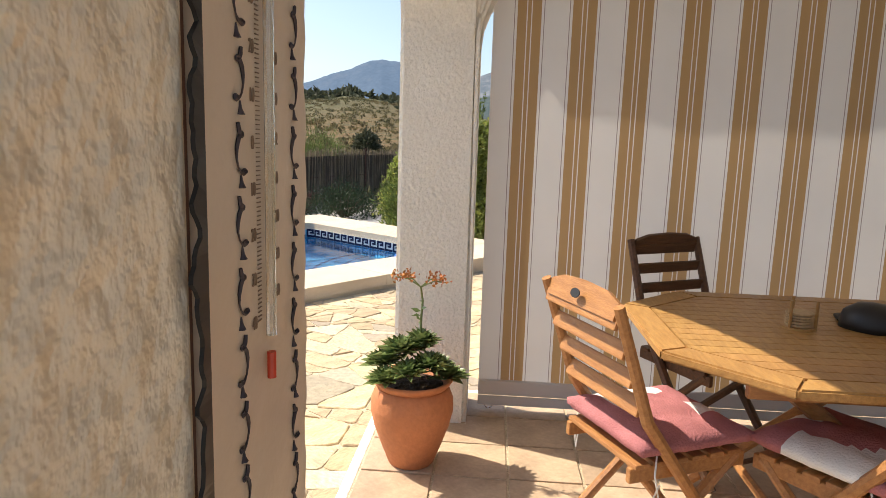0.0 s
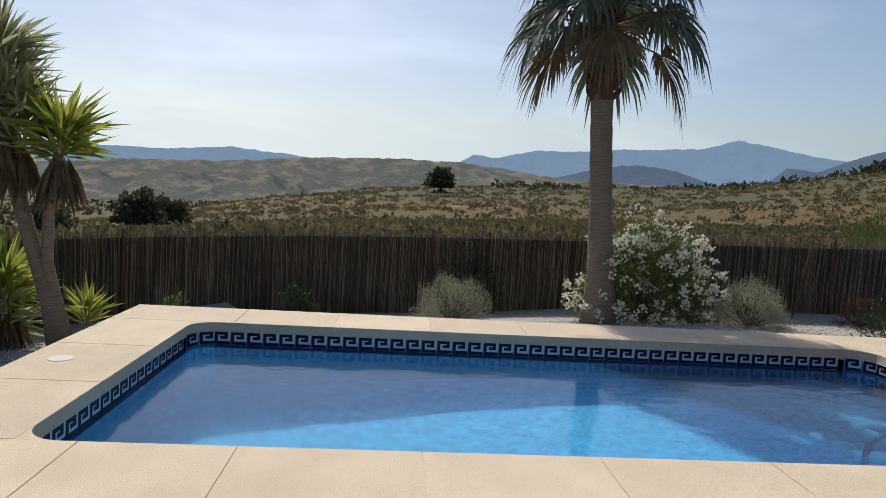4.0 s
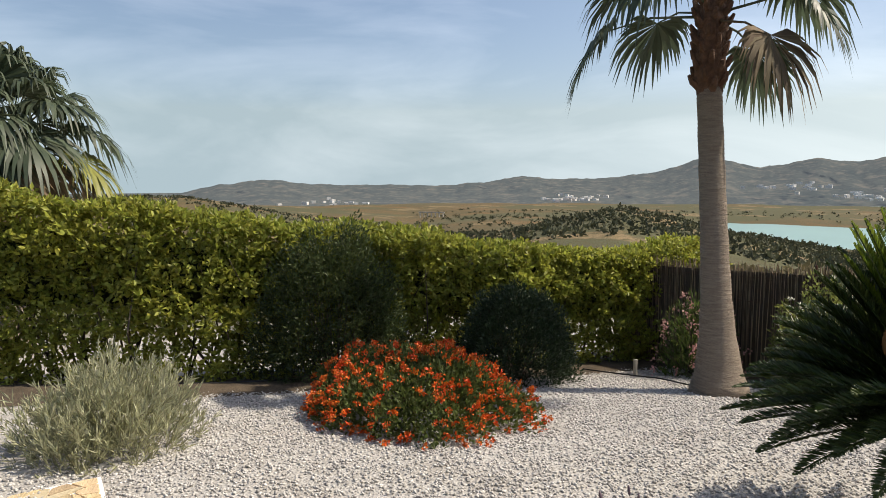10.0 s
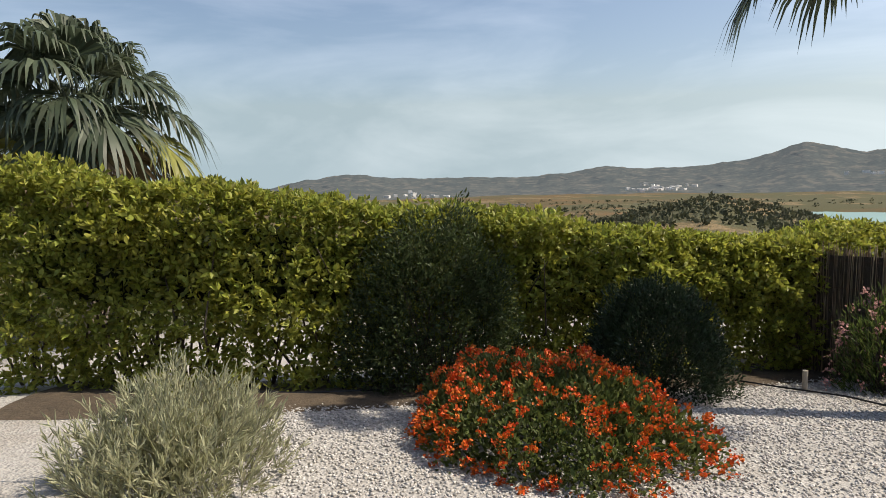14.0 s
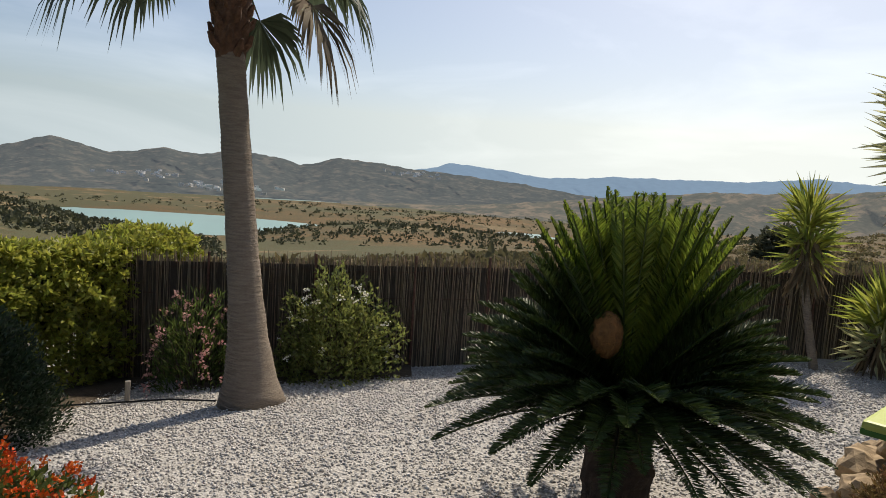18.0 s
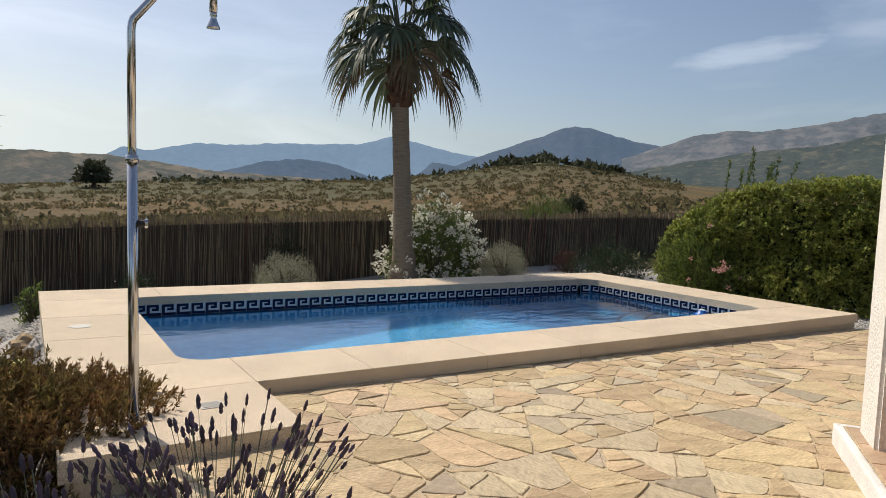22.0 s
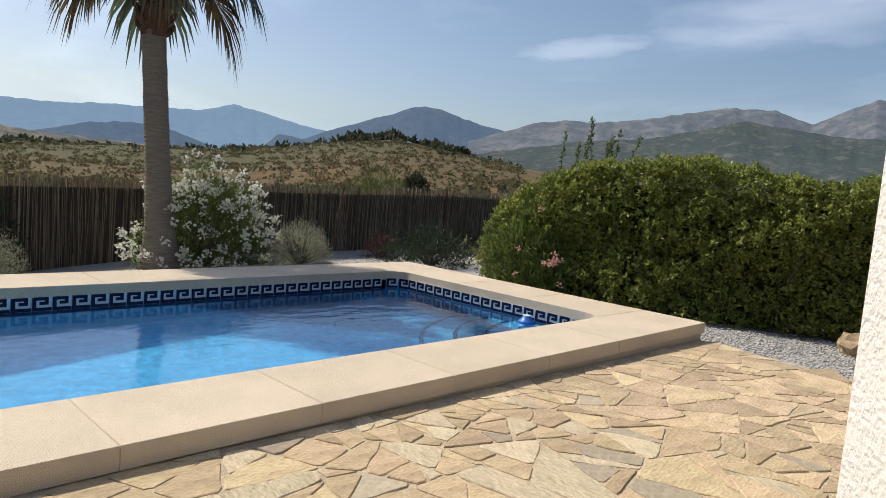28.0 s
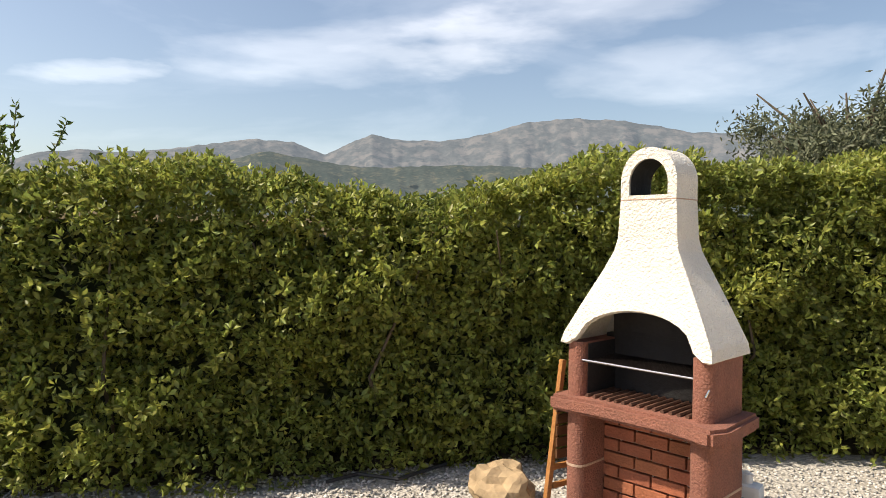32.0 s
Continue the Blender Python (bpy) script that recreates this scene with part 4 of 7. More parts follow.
M["water"] = mat("rippled_pool_water", (0.90, 0.97, 1.0), 0.02, trans=1.0, vary=0.03, scale=1, bump=0.30, bump_scale=3.4, ior=1.33, stretch=(1, 1.8, 1))
wnt = M["water"].node_tree
cloudy = wnt.nodes.new("ShaderNodeBsdfPrincipled")
cloudy.inputs["Base Color"].default_value = (0.026, 0.19, 0.52, 1)
cloudy.inputs["Roughness"].default_value, cloudy.inputs["IOR"].default_value = 0.03, 1.33
wnt.links.new(wnt.nodes["Principled BSDF"].inputs["Normal"].links[0].from_socket, cloudy.inputs["Normal"])
mix_w = wnt.nodes.new("ShaderNodeMixShader")
mix_w.inputs[0].default_value = 0.30
wnt.links.new(wnt.nodes["Principled BSDF"].outputs[0], mix_w.inputs[1])
wnt.links.new(cloudy.outputs[0], mix_w.inputs[2])
wnt.links.new(mix_w.outputs[0], wnt.nodes["Material Output"].inputs["Surface"])
bm = bmesh.new()
bm.faces.new([bm.verts.new((x, y, WATER)) for x, y in rounded(PX0 + 0.002, PY0 + 0.002, PX1 - 0.002, PY1 - 0.002, 0.22)])
water = part("pool_water", bm, M["water"], kind="structure")
tagged(water, "clear rippled blue pool water", "water")
water.visible_shadow = False

# frieze of meander tiles
KEY = [(0, -0.3, 11, 2), (0, 2, 2.3, 9.3), (2.3, 7, 9.2, 9.3), (6.9, 3.9, 9.2, 7), (4, 3.9, 6.9, 6.1)]
UNIT = 0.155
bm_w, bm_b = box(UNIT - 0.004, 0.008, 0.125, (0, 0, 0)), None
for x0, z0, x1, z1 in KEY:
    s = UNIT / 11.5
    bm_b = box((x1 - x0) * s, 0.004, (z1 - z0) * s * 0.93, (((x0 + x1) / 2 - 5.5) * s, -0.0055, ((z0 + z1) / 2 - 4.5) * s * 0.93), bm=bm_b)
tile_w, tile_b = bpy.data.meshes.new("tile"), bpy.data.meshes.new("meander")
bm_w.to_mesh(tile_w), bm_b.to_mesh(tile_b)
bm_w.free(), bm_b.free()
tile_w.materials.append(M["tile_white"]), tile_b.materials.append(M["tile_blue"])
for x0, y0, x1, y1, rz in ((PX0 + 0.2, PY1, PX1 - 0.2, PY1, 0), (PX1, PY1 - 0.2, PX1, PY0 + 0.2, -90), (PX1 - 0.2, PY0, PX0 + 0.2, PY0, 180), (PX0, PY0 + 0.2, PX0, PY1 - 0.2, 90)):
    length = math.hypot(x1 - x0, y1 - y0)
    for k in range(int(length / UNIT)):
        s = (k + 0.5) * UNIT / length
        t = new("tile", tile_w)
        t.parent = pool
        t.matrix_basis = pose(x0 + (x1 - x0) * s, y0 + (y1 - y0) * s, 0.02, 0, 0, rz) @ Matrix.Translation((0, -0.006, 0))
        b = new("meander", tile_b)
        b.parent = t

for cx, cy, a0 in ((PX1 - 0.22, PY1 - 0.22, 0), (PX0 + 0.22, PY1 - 0.22, 90), (PX0 + 0.22, PY0 + 0.22, 180), (PX1 - 0.22, PY0 + 0.22, 270)):
    for a in (a0 + 22.5, a0 + 67.5):
        t = new("tile", tile_w)
        t.parent = pool
        t.matrix_basis = pose(cx + 0.208 * math.cos(radians(a)), cy + 0.208 * math.sin(radians(a)), 0.02, 0, 0, a - 90)
        b = new("meander", tile_b)
        b.parent = t

coping = thing("pool_coping", 0, 0, 0, 0, "raised coping of washed cream aggregate slabs", "coping", kind="structure")


def slab(outline, name="slab"):
    bm = prism(outline, SLAB, CZ)
    tops = [e for e in bm.edges if all(v.co.z > 0.15 for v in e.verts)]
    bmesh.ops.bevel(bm, geom=tops, offset=0.0022, segments=2, affect="EDGES")
    return part(name, bm, M["coping"], coping)


J = 0.0022
near_x = [0.0, 0.815, 1.79, 2.765, 3.74, 4.715, 5.69]
for a, b in zip(near_x, near_x[1:]):
    slab([(a + J, CY0), (b - J, CY0), (b - J, PY0), (a + J, PY0)])
slab([(5.69 + J, CY0), (CX1, CY0), (CX1, PY0 - J), (5.69 + J, PY0 - J)])
far_x = [0.05, 1.02, 1.99, 2.96, 3.93, 4.90, 5.70, 6.50]
for a, b in zip(far_x, far_x[1:]):
    slab([(a + J, PY1), (b - J, PY1), (b - J, CY1), (a + J, CY1)])


slab([(6.50 + J, PY1 + J), (CX1, PY1 + J), (CX1, CY1), (6.50 + J, CY1)])
right_y = [PY0, 1.68, 2.68, PY1]
for a, b in zip(right_y, right_y[1:]):
    slab([(PX1, a + J), (CX1, a + J), (CX1, b - J), (PX1, b - J)])
left_y = [PY0, 1.68, 2.68, PY1]
for a, b in zip(left_y, left_y[1:]):
    slab([(CX0, a + J), (PX0, a + J), (PX0, b - J), (CX0, b - J)])
slab([(CX0, PY1 + J), (0.05 - J, PY1 + J), (0.05 - J, CY1), (CX0, CY1)])
slab([(CX0, 0.0), (-J, 0.0), (-J, PY0), (CX0, PY0)])
slab([(CX0, -0.87), (0.0, -0.87), (0.0, -J), (CX0, -J)])
for x0, y0, x1, y1 in ((CX0 + 0.006, 0.006, CX1 - 0.006, PY0 - 0.006), (CX0 + 0.006, PY1 + 0.006, CX1 - 0.006, CY1 - 0.006), (CX0 + 0.006, PY0 - 0.005, PX0 - 0.006, PY1 + 0.005), (PX1 + 0.006, PY0 - 0.005, CX1 - 0.006, PY1 + 0.005), (CX0 + 0.006, -0.864, -0.006, 0.005)):
    part("bedding", prism([(x0, y0), (x1, y0), (x1, y1), (x0, y1)], SLAB + 0.0005, CZ - 0.006), M["render_side"], coping)
# fillets in the rounded inner corners
for cx, cy, sx, sy in ((PX0, PY0, 1, 1), (PX0, PY1, 1, -1), (PX1, PY1, -1, -1), (PX1, PY0, -1, 1)):
    part("corner_piece", prism([(cx, cy)] + [(cx + sx * 0.22 * (1 - math.cos(radians(90 * k / 8))), cy + sy * 0.22 * (1 - math.sin(radians(90 * k / 8)))) for k in range(9)], SLAB, CZ - 0.0005), M["coping"], coping)
# plaster below the slabs
for x0, y0, x1, y1 in ((0.02, CY0 + 0.022, CX1 - 0.022, CY0 + 0.2), (CX1 - 0.2, CY0 + 0.21, CX1 - 0.012, CY1 - 0.21), (CX0 + 0.15, CY1 - 0.2, CX1 - 0.012, CY1 - 0.012), (CX0 + 0.12, -0.62, CX0 + 0.34, CY1 - 0.21), (CX0 + 0.03, -0.85, -0.022, -0.63)):
    part("riser", prism([(x0, y0), (x1, y0), (x1, y1), (x0, y1)], -0.55, SLAB - 0.0005), M["render_side"], coping)
for x0, y0, x1, y1 in ((PX0 - 0.02, PY1, PX1 + 0.02, PY1 + 0.1), (PX0 - 0.02, PY0 - 0.1, PX1 + 0.02, PY0), (PX1, PY0 + 0.01, PX1 + 0.1, PY1 - 0.01), (PX0 - 0.1, PY0 + 0.01, PX0, PY1 - 0.01)):
    part("backing", prism([(x0, y0), (x1, y0), (x1, y1), (x0, y1)], -2.1, SLAB - 0.001), M["render_side"], coping)
for x, y in ((-0.84, 2.2),):
    lid = thing("floor_drain", x, y, CZ, 0, "round pale drain lid set in the coping", "drain")
    part("lid", lathe([(0.085, 0.0), (0.085, 0.004), (0.075, 0.006), (0.01, 0.006)], 28), M["chrome_lid"], lid)
grate = thing("floor_drain", -0.36, -0.36, CZ, 0, "small square pale drain grate set in the coping", "drain")
part("frame", prism(rounded(-0.06, -0.06, 0.06, 0.06, 0.01), 0.0, 0.004), M["pool_face"], grate)
for k in range(7):
    part("slat", box(0.10, 0.006, 0.004, (0, -0.042 + 0.014 * k, 0.005)), M["chrome_lid"], grate)

# ---------------------------------------------------------------- house and porch
HX, HY, HA = 2.57, -2.44, 216.5
FLOOR = 0.12
# the porch stands on its own level, turned and drawn in a little about its western post
PORCH = pose(0.354, -4.559, 0.175, 0, 0, 0.77) @ Matrix.Diagonal((0.885, 0.885, 0.96, 1)) @ Matrix.Translation((-0.223, 4.767, -FLOOR))
HM = PORCH @ pose(HX, HY, 0, 0, 0, HA)


def house(ob, m=None):
    ob.matrix_world = HM @ (m or Matrix())
    return ob


def on_porch(ob):
    ob.matrix_world = PORCH @ ob.matrix_world
    return ob


wall_n = house(thing("wall_north", 0, 0, 0, 0, "white rough plastered arcade wall with an arch", "wall", kind="structure"))


def arch_wall(x0, x1, a0, a1, spring, crown, top, depth, steps=28):
    """A wall in x and z with one arched opening, extruded in y."""
    bm = bmesh.new()
    mid, half = (a0 + a1) / 2, (a1 - a0) / 2
    curve = [(mid - half * math.cos(math.pi * k / steps), spring + (crown - spring) * math.sin(math.pi * k / steps)) for k in range(steps + 1)]
    for y, flip in ((0, False), (depth, True)):
        for quad in [[(x0, 0), (a0, 0), (a0, spring), (x0, spring)], [(a1, 0), (x1, 0), (x1, spring), (a1, spring)]]:
            vs = [bm.verts.new((x, y, z)) for x, z in quad]
            bm.faces.new(vs[::-1] if flip else vs)
        up = [(x0, spring)] + curve + [(x1, spring)]
        for (xa, za), (xb, zb) in zip(up, up[1:]):
            vs = [bm.verts.new((x, y, z)) for x, z in ((xa, za), (xb, zb), (xb, top), (xa, top))]
            bm.faces.new(vs[::-1] if flip else vs)
    line = [(a0, 0)] + curve + [(a1, 0)]
    for (xa, za), (xb, zb) in zip(line, line[1:]):
        bm.faces.new([bm.verts.new(p) for p in ((xa, 0, za), (xb, 0, zb), (xb, depth, zb), (xa, depth, za))])
    for x, z0, z1 in ((x0, 0, top), (x1, 0, top)):
        bm.faces.new([bm.verts.new(p) for p in ((x, 0, z0), (x, depth, z0), (x, depth, z1), (x, 0, z1))])
    bm.faces.new([bm.verts.new(p) for p in ((x0, 0, top), (x1, 0, top), (x1, depth, top), (x0, depth, top))])
    bmesh.ops.remove_doubles(bm, verts=bm.verts[:], dist=0.0005)
    bmesh.ops.recalc_face_normals(bm, faces=bm.faces[:])
    corners = [e for e in bm.edges if len(e.link_faces) == 2 and e.calc_face_angle() > 1.0]
    bmesh.ops.bevel(bm, geom=corners, offset=0.02, segments=3, affect="EDGES")
    return bm


part("arcade", arch_wall(-0.345, 3.42, 0.0, 2.93, 1.90, 2.62, 3.0, 0.38), M["plaster"], wall_n)
part("plaster_face", box(0.31, 0.030, 2.85, (3.264, 0.3835, 1.55), 0.004), M["plaster_in"], wall_n, "worn cream plaster patch")
wall_e = house(thing("wall_east", 0, 0, 0, 0, "white plastered wall with an arch behind the awning", "wall", kind="structure"), pose(0, 0.38, 0, 0, 0, 90))
part("arcade", arch_wall(0.003, 4.1, 0.004, 3.4, 1.90, 2.62, 3.0, 0.345), M["plaster"], wall_e)
wall_s = house(thing("wall_south", 0, 0, 0, 0, "plain plastered house wall behind the porch", "wall", kind="structure"))
part("plaster_face", box(5.0, 0.3, 3.0, (2.1, 4.35, 1.5)), M["plaster_in"], wall_s)
ceiling = house(thing("ceiling", 0, 0, 0, 0, "white plaster porch ceiling under a flat roof", "ceiling", kind="structure"))
part("roof_slab", box(5.5, 4.9, 0.22, (2.05, 2.1, 3.115)), M["plaster"], ceiling)
porch = house(thing("floor", 0, 0, 0, 0, "porch floor of worn terracotta tiles with a white step edge", "floor", kind="structure"))
part("slab", box(5.0, 4.3, 0.114, (2.05, 2.08, 0.057)), M["grout"], porch)
part("step_edge", box(5.06, 0.05, 0.14, (2.05, -0.095, 0.045), 0.012), M["white_edge"], porch, "white painted riser")
part("step_edge", box(0.05, 1.2, 0.14, (-0.475, 0.48, 0.045), 0.012), M["white_edge"], porch, "white painted riser")
TILE = 0.33
tile_me = bpy.data.meshes.new("floor_tile")
bm = box(TILE - 0.012, TILE - 0.012, 0.016, (0, 0, 0), 0.004)
bm.to_mesh(tile_me)
bm.free()
tile_me.materials.append(M["terracotta_tile"])
for i in range(14):
    for j in range(12):
        x, y = -0.27 + TILE * i, 0.10 + TILE * j
        t = new("floor_tile", tile_me)
        t.parent = porch
        t.matrix_basis = pose(x, y, FLOOR - 0.008 + 0.0012 * math.sin(i * 7.1 + j * 3.3), 0.25 * math.sin(i * 3 + j), 0.25 * math.cos(j * 5 + i), 0)

# ---------------------------------------------------------------- terrace of crazy paving
PATIO = [(7.30, 0.03), (-0.02, 0.03), (-0.02, -0.82), (-0.70, -0.84), (-0.66, -1.7), (-0.30, -2.3), (-0.55, -3.0), (-1.35, -3.85), (-1.72, -4.6), (-1.75, -6.2), (1.0, -8.5), (8.5, -7.5),
         (8.0, -4.4), (7.7, -2.9), (7.05, -2.0), (7.08, -1.3), (7.18, -0.5)]


def inside(x, y, poly):
    hit = False
    for (ax, ay), (bx, by) in zip(poly, poly[1:] + poly[:1]):
        if (ay > y) != (by > y) and x < (bx - ax) * (y - ay) / (by - ay) + ax:
            hit = not hit
    return hit


terrace = thing("terrace", 0, 0, 0, 0, "sunlit terrace of ochre crazy-paving flagstones", "paving", kind="structure")
terrace.matrix_world = pose(0, 0, 0.085, 0, 0.66, 0)
part("bed", prism(PATIO, -0.26, -0.0065), M["grout"], terrace)


def clip(poly, nx, ny, d):
    """The part of a polygon where nx x + ny y <= d."""
    out = []
    for (ax, ay), (bx, by) in zip(poly, poly[1:] + poly[:1]):
        fa, fb = nx * ax + ny * ay - d, nx * bx + ny * by - d
        if fa <= 0:
            out.append((ax, ay))
        if fa * fb < 0:
            s = fa / (fa - fb)
            out.append((ax + s * (bx - ax), ay + s * (by - ay)))
    return out


def area_of(poly):
    return 0.5 * sum(ax * by - bx * ay for (ax, ay), (bx, by) in zip(poly, poly[1:] + poly[:1]))


def split(poly, rng, out):
    """Breaks a slab across its long way again and again, as a mason does."""
    size = abs(area_of(poly))
    if size < 0.03 or (size < 0.15 and rng.random() < (0.15 - size) / 0.12 * 0.62):
        out.append(poly)
        return
    n = len(poly)
    cx, cy = sum(p[0] for p in poly) / n, sum(p[1] for p in poly) / n
    i, j = max(((i, j) for i in range(n) for j in range(i)), key=lambda q: math.dist(poly[q[0]], poly[q[1]]))
    a = math.atan2(poly[i][1] - poly[j][1], poly[i][0] - poly[j][0]) + rng.uniform(-0.55, 0.55)
    nx_, ny_ = math.cos(a), math.sin(a)
    d = nx_ * cx + ny_ * cy + rng.uniform(-0.2, 0.2) * math.dist(poly[i], poly[j])
    for sg in (1, -1):
        half = clip(poly, sg * nx_, sg * ny_, sg * d)
        if len(half) > 2 and abs(area_of(half)) > 0.004:
            split(half, rng, out)


def paving(x0, x1, y0, y1, spacing, seed, keep, limits=()):
    """Irregular flags: broken slabs, each drawn in by a joint."""
    rng = np.random.default_rng(seed)
    pts = []
    for j in range(int((y1 - y0) / spacing)):
        for i in range(int((x1 - x0) / spacing)):
            pts.append((x0 + (i + 0.5 + (0.5 if j % 2 else 0) + rng.uniform(-0.4, 0.4)) * spacing, y0 + (j + 0.5 + rng.uniform(-0.4, 0.4)) * spacing))
    a = np.array(pts)
    broken = []
    for k, (px, py) in enumerate(pts):
        d2 = (a[:, 0] - px) ** 2 + (a[:, 1] - py) ** 2
        poly = [(px - 2, py - 2), (px + 2, py - 2), (px + 2, py + 2), (px - 2, py + 2)]
        for q in np.argsort(d2)[1:26]:
            dist = math.sqrt(d2[q])
            ux, uy = (a[q][0] - px) / dist, (a[q][1] - py) / dist
            poly = clip(poly, ux, uy, ux * px + uy * py + dist / 2)
            if len(poly) < 3:
                break
        if len(poly) > 2:
            split(poly, rng, broken)
    cells = []
    for poly in broken:
        n = len(poly)
        if not keep(sum(p[0] for p in poly) / n, sum(p[1] for p in poly) / n):
            continue
        if area_of(poly) < 0:
            poly = poly[::-1]
        joint = rng.uniform(0.003, 0.008)
        shape = poly
        for (ax, ay), (bx, by) in zip(poly, poly[1:] + poly[:1]):
            ln = math.hypot(bx - ax, by - ay)
            if ln < 1e-4:
                continue
            nx_, ny_ = (by - ay) / ln, -(bx - ax) / ln
            shape = clip(shape, nx_, ny_, nx_ * ax + ny_ * ay - joint) if len(shape) > 2 else shape
        for nx_, ny_, d_ in limits:
            shape = clip(shape, nx_, ny_, d_) if len(shape) > 2 else shape
        if len(shape) > 2 and abs(area_of(shape)) > 0.003:
            cells.append(shape)
    return cells


def flag_mesh(poly, rng):
    """One flag, its edge chipped a little, about 12 mm proud of its bed."""
    poly = [(ax + (bx - ax) * s, ay + (by - ay) * s) for (ax, ay), (bx, by) in zip(poly, poly[1:] + poly[:1]) for s in (0.10, 0.90)]
    cx, cy = sum(p[0] for p in poly) / len(poly), sum(p[1] for p in poly) / len(poly)
    pts = []
    for (ax, ay), (bx, by) in zip(poly, poly[1:] + poly[:1]):
        if math.hypot(bx - ax, by - ay) < 0.02:
            continue
        pts.append((ax, ay))
        n = max(1, int(math.hypot(bx - ax, by - ay) / 0.07))
        for s in range(1, n):
            k = rng.uniform(-0.012, 0.006)
            ux, uy = (bx - ax), (by - ay)
            ln = math.hypot(ux, uy)
            pts.append((ax + ux * s / n - uy / ln * k, ay + uy * s / n + ux / ln * k))
    if len(pts) < 3:
        return None
    rise = rng.uniform(-0.003, 0.003)
    tilt = rng.uniform(-0.008, 0.008, 2)
    n = len(pts)
    v = []
    for x, y in pts:
        v.append((x - cx, y - cy, -0.02))
    for x, y in pts:
        v.append((x - cx, y - cy, -0.0022))
    for x, y in pts:
        r = max(math.hypot(x - cx, y - cy), 0.01)
        s = max(0.2, 1 - 0.005 / r)
        v.append(((x - cx) * s, (y - cy) * s, rise + (x - cx) * tilt[0] + (y - cy) * tilt[1]))
    f = [[s, (s + 1) % n, n + (s + 1) % n, n + s] for s in range(n)] + [[n + s, n + (s + 1) % n, 2 * n + (s + 1) % n, 2 * n + s] for s in range(n)] + [list(range(2 * n, 3 * n))]
    me = bpy.data.meshes.new("flagstone")
    me.from_pydata(v, [], f)
    return me, cx, cy


def lay_flags(cells, parent, z, seed, near=(2.5, -1.6), most=300):
    """The flags nearest to a place are parts of their own; the rest are joined."""
    rng = np.random.default_rng(seed)
    cells = sorted(cells, key=lambda c: math.dist(c[0], near))
    rest = bmesh.new()
    for k, poly in enumerate(cells):
        made = flag_mesh(poly, rng)
        if not made:
            continue
        me, cx, cy = made
        if k < most:
            ob = link("flagstone", me, M["flag_grey"] if rng.random() < 0.07 else (M["flag_pale"] if rng.random() < 0.35 else M["flag"]), parent)
            ob.matrix_basis = Matrix.Translation((cx, cy, z))
        else:
            me.transform(Matrix.Translation((cx, cy, z)))
            rest.from_mesh(me)
    if len(cells) > most:
        part("outer_flagstones", rest, M["flag_rest"], parent, kind="stuff")
    else:
        rest.free()


HI = HM.inverted()


def on_patio(x, y):
    h = HI @ Vector((x, y, 0))
    return inside(x, y, PATIO) and not (h.x > -0.5 and 0.0 < h.y < 4.5 and h.x < 4.6) and y > -5.6


# ---------------------------------------------------------------- lower side path
side_path = house(thing("side_path", 0, 0, 0, 0, "lower paved path with a white plastered edge", "paving", kind="structure"))
SP = HM.inverted() @ Vector((-3.82, -6.42, 0))
part("bed", prism([(SP.x, SP.y), (SP.x - 2.2, SP.y), (SP.x - 2.2, SP.y + 1.6), (SP.x, SP.y + 1.6)], -1.2, -0.703), M["white_edge"], side_path)
# ---------------------------------------------------------------- porch things
awning = house(thing("awning", 0, 0, 0, 0, "drop awning of white cloth with tan stripes, let down", "awning"), pose(-0.22, 0.44, 0, 0, 0, 90))
A_LOW, A_TOP = 0.27, 2.72
edges, x, k = [], 0.0, 0
while x < 3.35:
    for width, key in ((0.105 if k == 0 else 0.122, "awn_white"), (0.004, "awn_grey"), (0.012, "awn_white"), (0.046, "awn_tan"), (0.005, "awn_white"), (0.018, "awn_tan"), (0.005, "awn_white"), (0.046, "awn_tan"), (0.012, "awn_white"), (0.004, "awn_grey")):
        edges.append((x, x + width, key))
        x += width
    k += 1
for x0, x1, key in edges:
    verts, n = [], 10
    for r in range(n + 1):
        z = A_LOW + (A_TOP - A_LOW) * r / n
        for x in (x0, x1):
            verts.append((x, 0.012 * math.sin(x * 2.3 + z * 1.1) + 0.006 * math.sin(x * 9 + z), z))
    np_mesh({"awn_white": "cloth_panel", "awn_tan": "stripe", "awn_grey": "line"}[key], verts, [(2 * r, 2 * r + 1, 2 * r + 3, 2 * r + 2) for r in range(n)], M[key], awning)
part("bottom_bar", box(3.34, 0.035, 0.075, (1.67, 0.0, A_LOW - 0.035), 0.008), M["awn_bar"], awning)
part("valance", box(3.34, 0.006, 0.05, (1.67, -0.012, A_LOW - 0.10), 0.001), M["awn_bar"], awning)
part("roller", tube([(0, 0, A_TOP + 0.03), (3.34, 0, A_TOP + 0.03)], 0.045, 12), M["awn_bar"], awning)
for x in (0.06, 1.9):
    part("hook", tube([(x, -0.01, A_LOW - 0.05), (x, -0.01, A_LOW - 0.10)] + [(x + 0.022 * math.sin(a / 6), -0.01, A_LOW - 0.122 + 0.022 * math.cos(a / 6)) for a in range(0, 38, 3)], 0.0035, 6), M["steel"], awning, "steel pull ring")

